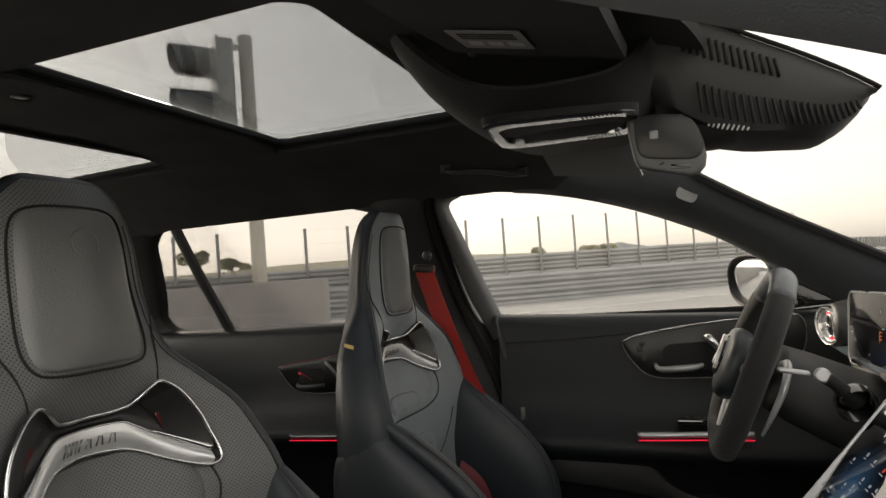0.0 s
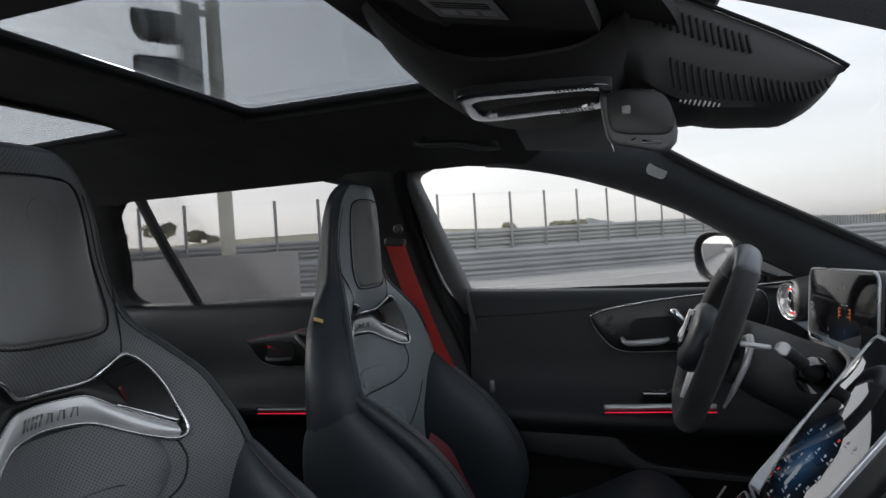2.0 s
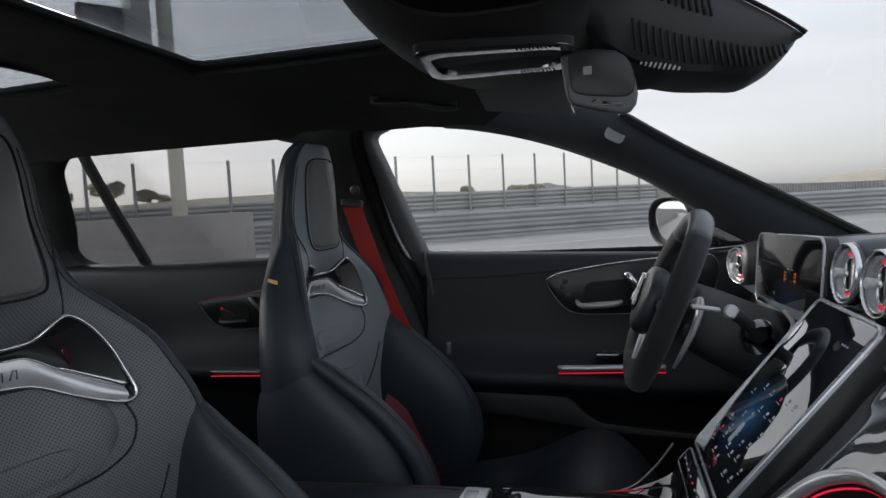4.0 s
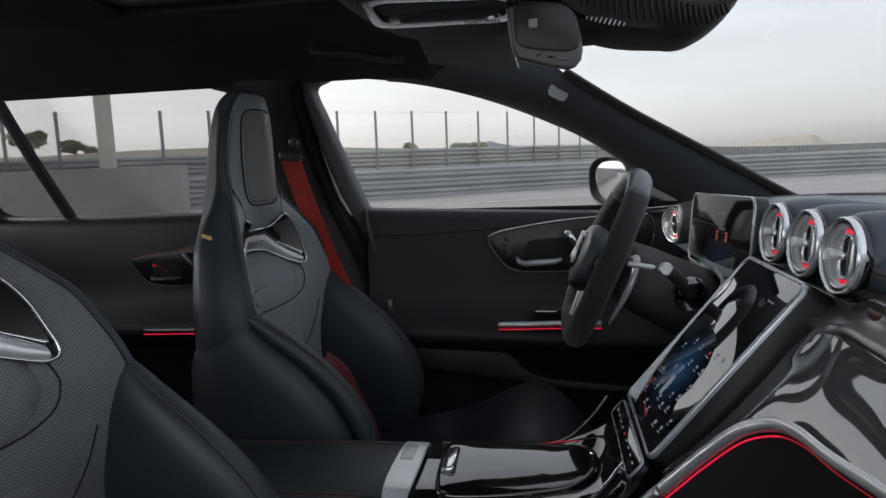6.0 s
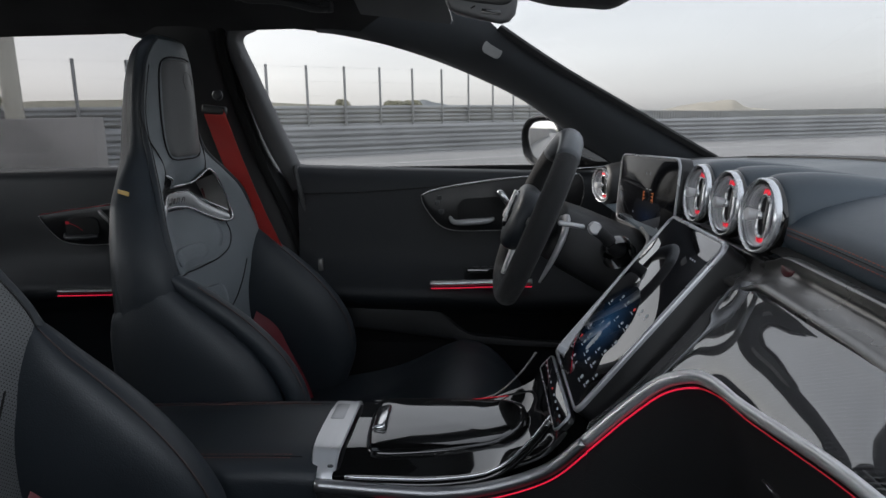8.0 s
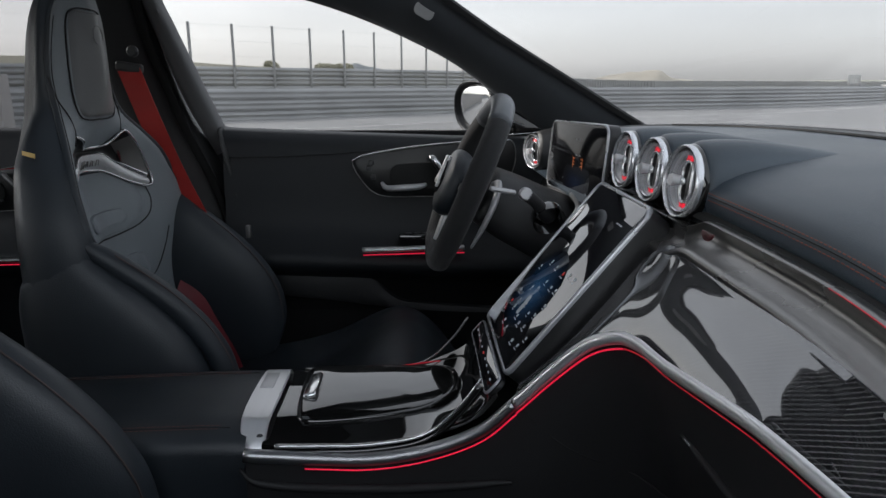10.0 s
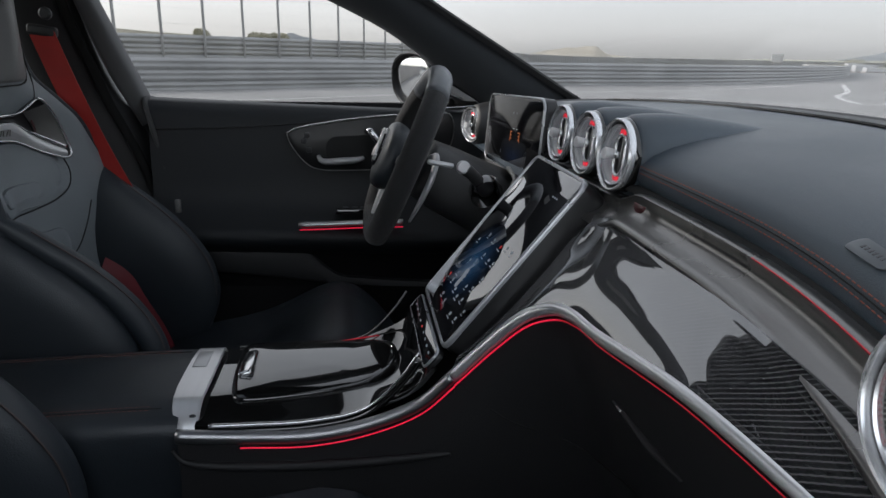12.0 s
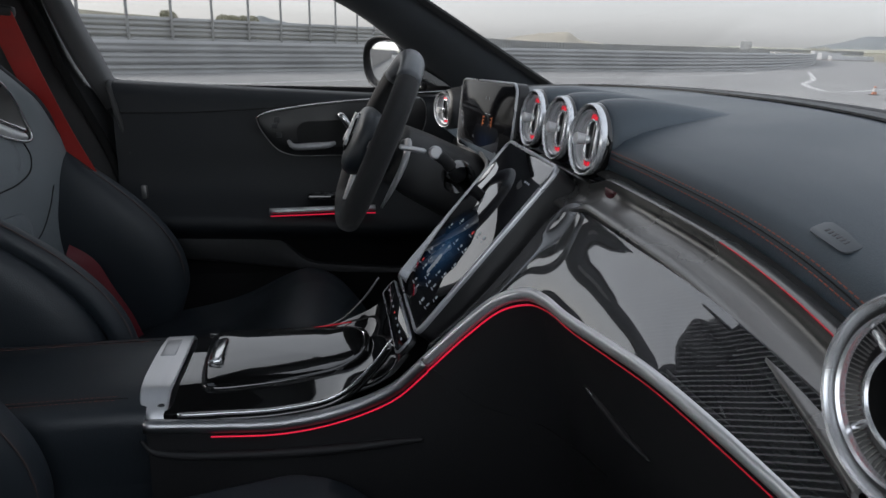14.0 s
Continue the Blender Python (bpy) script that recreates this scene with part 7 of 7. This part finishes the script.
def armrest():
    g = thing("armrest", "black leather centre armrest with brushed silver front band", "armrest", at=(-0.38, YC, 0.45))
    prof = [(0.114, -0.10), (0.116, -0.045), (0.115, -0.018), (0.110, -0.004), (0.095, 0.004), (0.05, 0.008), (0.0, 0.009)]
    full = prof + [(-a, b) for a, b in prof[-2::-1]]

    def ring(x, z, s=1.0):
        return [(x, YC + a * s, z + b) for a, b in full]

    xs = [(-0.60, 0.580), (-0.50, 0.583), (-0.40, 0.586), (-0.30, 0.588), (-0.255, 0.588), (-0.230, 0.586)]
    put("lid", sheet("lid", [ring(x, z) for x, z in xs], LEATHER, 0.01), g, "black leather padded lid")
    # band across the front of the lid, rolling over at both sides
    sec = [(0.0, 0.6025), (0.04, 0.6025), (0.070, 0.602), (0.079, 0.6005), (0.088, 0.596), (0.100, 0.587), (0.111, 0.576), (0.116, 0.567)]
    cut = [(-a, z) for a, z in sec[:0:-1]] + sec
    band = []
    for s in (0, 0.04, 0.5, 0.96, 1):
        row = []
        for a, z in cut:
            e = abs(a) / 0.116
            back, fore = -0.246 + 0.013 * e ** 3, -0.203 - 0.003 * e ** 3
            row.append((back + (fore - back) * s, YC + a, z - (0.003 if s in (0, 1) else 0)))
        band.append(row)
    bd = put("front_band", sheet("front_band", band, BAND_SILVER, -0.004), g, "brushed silver front band")
    put("band_front", rbox("band_front", (0.012, 0.200, 0.04), PLASTIC, at=(-0.213, YC, 0.570), bevel=0.004), g)
    put("release_button", rbox("release_button", (0.020, 0.050, 0.003), SILVER_SOFT, at=(-0.228, 0.951, 0.6022), bevel=0.0012), bd, "small grey release button")
    put("body", rbox("body", (0.385, 0.228, 0.22), LEATHER, at=(-0.4125, YC, 0.44), bevel=0.006), g, "black leather bin below the lid")
    for sgn in (-1, 1):
        for off in (0.079, 0.087):
            v, f = [], []
            for x in np.arange(-0.58, -0.27, 0.0065):
                z = float(np.interp(x, [p[0] for p in xs], [p[1] for p in xs])) + float(np.interp(off, [0.05, 0.095], [0.008, 0.004])) + 0.0008
                k = len(v)
                v += [(x, YC + sgn * off - 0.0005, z), (x, YC + sgn * off + 0.0005, z), (x + 0.0045, YC + sgn * off + 0.0005, z), (x + 0.0045, YC + sgn * off - 0.0005, z)]
                f.append((k, k + 1, k + 2, k + 3))
            put("stitching", mesh_of("stitching", v, f, STITCH), g, "rust red stitches")
        put("top_seam", tube("top_seam", [(x, YC + sgn * 0.083, z + 0.0052) for x, z in xs[:5]], 0.0009, GROOVE, 5), g)


armrest()


# ---- overhead ----
def overhead_console():
    g = thing("overhead_console", "black roof console with chrome framed reading light panel", "roof console", at=(-0.17, 0.9, 1.24))
    rws = []
    for x, z in ((-0.345, 1.352), (-0.318, 1.312), (-0.28, 1.272), (-0.24, 1.243), (-0.19, 1.226), (-0.12, 1.222), (-0.06, 1.228), (-0.03, 1.25), (-0.02, 1.30)):
        rws.append([(x, YC + d, z + 0.05 * (abs(d) / 0.135) ** 4) for d in np.linspace(-0.135, 0.135, 16)])
    put("body", sheet("body", spline(rws, 36), SUEDE, -0.01), g, "black console body")
    m = frame_of((-0.128, 0.792, 1.2165), (1, 0.08, 0.0), (0.08, -1, 0.03))
    out = round_rect(0.178, 0.160, 0.026)
    inn = [(x, y * 0.80 - 0.006) for x, y in round_rect(0.150, 0.118, 0.028)]
    narrow = lambda a, b: (a, b * (1 - 0.36 * (a / 0.178 + 0.5)) if b > 0 else b)
    out, inn = [narrow(a, b) for a, b in out], [narrow(a, b) for a, b in inn]
    flat = []
    for (a, b), (c, d) in zip(out + out[:1], inn + inn[:1]):
        flat.append([tuple(m @ Vector((a + (c - a) * s, b + (d - b) * s, h))) for s, h in ((0.06, 0.0010), (0.12, 0.0014), (0.5, 0.0016), (0.95, 0.0012), (1.0, -0.010))])
    fr = put("chrome_frame", sheet("chrome_frame", flat, DARK_CHROME, -0.002), g, "polished flat frame round the touch panel")
    wall = [[tuple(m @ Vector((a + (c - a) * s, b + (d - b) * s, h))) for s, h in ((-0.02, -0.008), (0.0, -0.0015), (0.07, 0.0008))] for (a, b), (c, d) in zip(out + out[:1], inn + inn[:1])]
    put("frame_edge", sheet("frame_edge", wall, SUEDE, -0.001), fr, "black edge round the frame")
    put("panel", plate("panel", round_rect(0.156, 0.104, 0.014), m @ pose(0, -0.008, -0.010), 0.003, SUEDE, 0.001), g, "black recessed touch panel")
    for s in (-1, 1):
        for k in range(10):
            put("light_slot", rbox("light_slot", (0.0016, 0.011, 0.0008), GROOVE, m=m @ pose(0.026 + 0.0045 * k, 0.045 if s > 0 else -0.066, 0.0016, 0, 0, 12), bevel=0), fr)


overhead_console()


def sensor_cover():
    """Ribbed black cover that hangs under the windscreen ahead of the mirror."""
    g = thing("sensor_cover", "ribbed black plastic sensor cover under the windscreen", "sensor cover", at=(0.14, YC, 1.25))
    top = [(-0.03, 1.345), (0.03, 1.325), (0.09, 1.292), (0.14, 1.264), (0.185, 1.236), (0.2115, 1.2165)]
    low = [(-0.03, 1.25), (0.025, 1.205), (0.075, 1.186), (0.130, 1.179), (0.163, 1.177), (0.192, 1.192), (0.2105, 1.2125)]
    a, b = spline(top, 22), spline(low, 22)
    rws = []
    for p, q in zip(a, b):
        s = (p[0] + 0.03) / 0.2415
        w = 0.115 - 0.035 * s
        ring = [(p[0], YC - w, p[1]), (p[0] * 0.8 + q[0] * 0.2, YC - w - 0.004, p[1] * 0.75 + q[1] * 0.25), (p[0] * 0.4 + q[0] * 0.6, YC - w * 0.96, p[1] * 0.35 + q[1] * 0.65), (q[0], YC - w * 0.80, q[1] + 0.006), (q[0], YC - w * 0.5, q[1]), (q[0], YC, q[1] - 0.002)]
        ring += [(x, 2 * YC - y, z) for x, y, z in ring[-2::-1]]
        rws.append(ring)
    shell = put("shell", sheet("shell", rws, PLASTIC, 0.004), g)
    put("lip", tube("lip", [(p[0] + 0.002, YC - (0.118 - 0.035 * (p[0] + 0.03) / 0.2415), p[1] + 0.001) for p in a], 0.0028, RUBBER, 6), g)

    def at(s, f):
        i = min(int(s * 21), 20)
        u = s * 21 - i
        p, q = a[i] * (1 - u) + a[i + 1] * u, b[i] * (1 - u) + b[i + 1] * u
        w = 0.115 - 0.035 * s
        return Vector((p[0] * (1 - f) + q[0] * f, YC - w * (1.03 - 0.08 * f) - 0.0015, p[1] * (1 - f) + q[1] * f))

    for k in range(24):
        s = 0.22 + 0.028 * k
        put("slot", tube("slot", [tuple(at(s, 0.62)), tuple(at(s + 0.012, 0.90))], 0.0020, GROOVE, 5), shell)
    for k in range(14):
        s = 0.16 + 0.028 * k
        put("slot", tube("slot", [tuple(at(s, 0.16)), tuple(at(s + 0.010, 0.36))], 0.0020, GROOVE, 5), shell)
    # lower mirror foot with its own slotted cover
    foot = put("mirror_foot", loft("mirror_foot", [[(x, YC - 0.02 + w * math.cos(t), z + h * math.sin(t)) for t in np.linspace(0, 2 * math.pi, 16, endpoint=False)] for x, z, w, h in ((0.005, 1.215, 0.045, 0.03), (0.04, 1.208, 0.055, 0.026), (0.08, 1.202, 0.055, 0.016), (0.125, 1.200, 0.045, 0.008), (0.15, 1.2, 0.02, 0.004))], PLASTIC, 16), g)
    # white bars stand in for daylight showing through the slots
    for k in range(9):
        put("daylight_slot", rbox("daylight_slot", (0.0022, 0.003, 0.0035 + 0.004 * math.sin(0.35 * k)), WHITE, at=(0.037 + 0.0052 * k, YC - 0.0885, 1.2015 - 0.0013 * k), rot=(0, 28, 0), bevel=0.0008, seg=1), foot)


sensor_cover()


def rear_mirror():
    """Rear view mirror, seen from its end: flat glass to the back, rounded shell to the front, satin chin below."""
    g = thing("rear_view_mirror", "black interior rear view mirror with satin lower cover", "mirror", at=(-0.02, YC, 1.18))
    y0, y1 = 0.79, 1.045
    sec = [(-0.054, 1.2125), (-0.0525, 1.197), (-0.0508, 1.1814), (-0.0475, 1.163), (-0.044, 1.1565), (-0.036, 1.153), (-0.010, 1.1455), (0.0128, 1.1400), (0.022, 1.1420), (0.0290, 1.1500), (0.0312, 1.1619), (0.0287, 1.1814), (0.018, 1.206), (0.008, 1.2135), (-0.02, 1.2155), (-0.046, 1.2155)]
    rings = []
    for y, f, up in ((y0 - 0.0005, 0.60, 0), (y0, 0.90, 0), (y0 + 0.0015, 0.955, 0), (y0 + 0.006, 0.992, 0), (y0 + 0.022, 1.0, 0.003), (YC, 0.93, 0.014), (y1, 0.75, 0.028)):
        rings.append([(-0.012 + (x + 0.012) * f, y, 1.180 + (z - 1.180) * f + up * (1.24 - z) / 0.1) for x, z in sec])
    put("shell", loft("shell", rings, CHIN, 30), g, "satin grey mirror shell")
    cap = [(-0.046, 1.2135), (-0.0455, 1.186), (-0.042, 1.172), (-0.034, 1.166), (0.0, 1.160), (0.018, 1.159), (0.026, 1.164), (0.028, 1.180), (0.020, 1.203), (0.006, 1.212), (-0.03, 1.217)]
    o = spline(cap + cap[:1], 50)[:-1]
    put("end_cap", plate("end_cap", [(p[0], p[1]) for p in o], frame_of((0, y0 + 0.002, 0), (1, 0, 0), (0, 0, 1)), 0.0045, SATIN_BLACK, 0.004), g, "black end of the mirror")
    m = frame_of((-0.0505, YC, 1.187), (0, -1, 0.0), (-0.13, 0, 1))
    put("glass", plate("glass", round_rect(0.190, 0.036, 0.014), m, 0.0012, MIRROR, 0.0008), g, "mirror glass")
    edge = [(-0.012 + (x + 0.012) * 0.978, y0 + 0.0035, 1.180 + (z - 1.180) * 0.978) for x, z in sec[:5]]
    put("glass_edge", tube("glass_edge", edge, 0.0009, SILVER_DARK, 6, 40), g, "thin bright glass edge")
    put("slot", rbox("slot", (0.022, 0.003, 0.0055), PIANO, at=(0.002, y0 + 0.0005, 1.1525), rot=(0, 8, 0), bevel=0.0012, seg=2), g, "dark oval slot")
    put("slot", rbox("slot", (0.006, 0.003, 0.0016), PIANO, at=(-0.018, y0 + 0.0005, 1.1580), rot=(0, -25, 0), bevel=0.0005, seg=1), g)
    # grey square stands in for a window reflected in the glossy end
    put("window_reflection", rbox("window_reflection", (0.010, 0.003, 0.010), LABEL, at=(-0.024, y0 - 0.0035, 1.192), bevel=0.001, seg=1), g)


rear_mirror()


def sun_visor(name, pts, label, sticker):
    """Folded sun visor under the roof; pts: hinge and free edges as (x, y, z) corners."""
    g = thing("sun_visor", label, "sun visor", "sun visors", at=pts[0])
    a, b, c, d = [np.array(p) for p in pts]
    rws = []
    for s in np.linspace(0, 1, 10):
        rws.append([(a + (b - a) * s) * (1 - t) + (d + (c - d) * s) * t for t in np.linspace(0, 1, 6)])
    put("panel", sheet("panel", rws, VISOR_GREY if not sticker else HEADLINER, 0.014 if not sticker else -0.014), g, "fabric covered visor panel")
    if sticker:
        put("hinge", tube("hinge", [tuple(b + (c - b) * 0.12), tuple(b + (c - b) * 0.12 + np.array((0.0, 0.03, 0.03)))], 0.006, PLASTIC, 8), g)
    if sticker:
        put("clip", rbox("clip", (0.010, 0.012, 0.012), SILVER_DARK, at=tuple(c + np.array((-0.004, -0.005, 0.012))), bevel=0.004), g, "small chrome clip")
    return g, (a, b, c, d)


# driver visor folded against the roof behind the mirror, passenger visor with a printed label
sun_visor("sun_visor", [(-0.245, 1.16, 1.286), (-0.050, 1.16, 1.262), (-0.062, 1.17, 1.192), (-0.212, 1.17, 1.212)], "dark grey driver sun visor hanging below the roof", False)
vis, (va, vb, vc, vd) = sun_visor("sun_visor", [(-0.255, 0.36, 1.285), (-0.245, 0.74, 1.318), (-0.045, 0.74, 1.272), (-0.055, 0.36, 1.245)], "black passenger sun visor with a grey printed label", True)
lm = frame_of((-0.172, 0.650, 1.2905), (0.99, 0.02, -0.21), (0.0, -1.0, -0.085))
tag = put("label", plate("label", round_rect(0.078, 0.080, 0.003), lm, 0.0008, LABEL, 0), vis, "grey printed warning label")
for k in range(3):
    put("label_mark", rbox("label_mark", (0.016, 0.016, 0.0006), SILVER_SOFT, m=lm @ pose(-0.02 + 0.022 * k, -0.015, 0.0011), bevel=0), tag)
    put("label_bar", rbox("label_bar", (0.060, 0.004, 0.0006), GROOVE, m=lm @ pose(0, 0.008 + 0.009 * k, 0.0011), bevel=0), tag)


def grab_handle():
    g = thing("grab_handle", "black folding grab handle above the driver door", "grab handle", at=(-0.41, 1.40, 1.27))
    put("grip", tube("grip", [(-0.505, 1.405, 1.292), (-0.49, 1.392, 1.282), (-0.41, 1.388, 1.274), (-0.335, 1.395, 1.258), (-0.32, 1.408, 1.262)], [0.006, 0.010, 0.010, 0.011, 0.008], PLASTIC, 10, 24, flat=0.7), g)
    for x, z in ((-0.503, 1.292), (-0.323, 1.264)):
        put("mount", rbox("mount", (0.026, 0.014, 0.022), PLASTIC, at=(x, 1.405, z), bevel=0.005), g)


grab_handle()
for k, (x, y) in enumerate(((-0.93, 0.70), (-0.955, 0.655))):
    m = frame_of((x, y, roof_z(x, y) - 0.012), (1, 0, 0), (0, -1, 0))
    lamp = thing("roof_microphone", "small round black grille in the roof lining", "microphone", "roof lining grilles", at=(x, y, roof_z(x, y)))
    put("grille", ring_mesh("grille", m, [(0.0, 0.002), (0.010, 0.002), (0.013, 0.0), (0.013, -0.004)], DARKGREY, 18), lamp)
    put("rim", ring_mesh("rim", m, [(0.013, 0.003), (0.016, 0.0)], PLASTIC, 18), lamp)
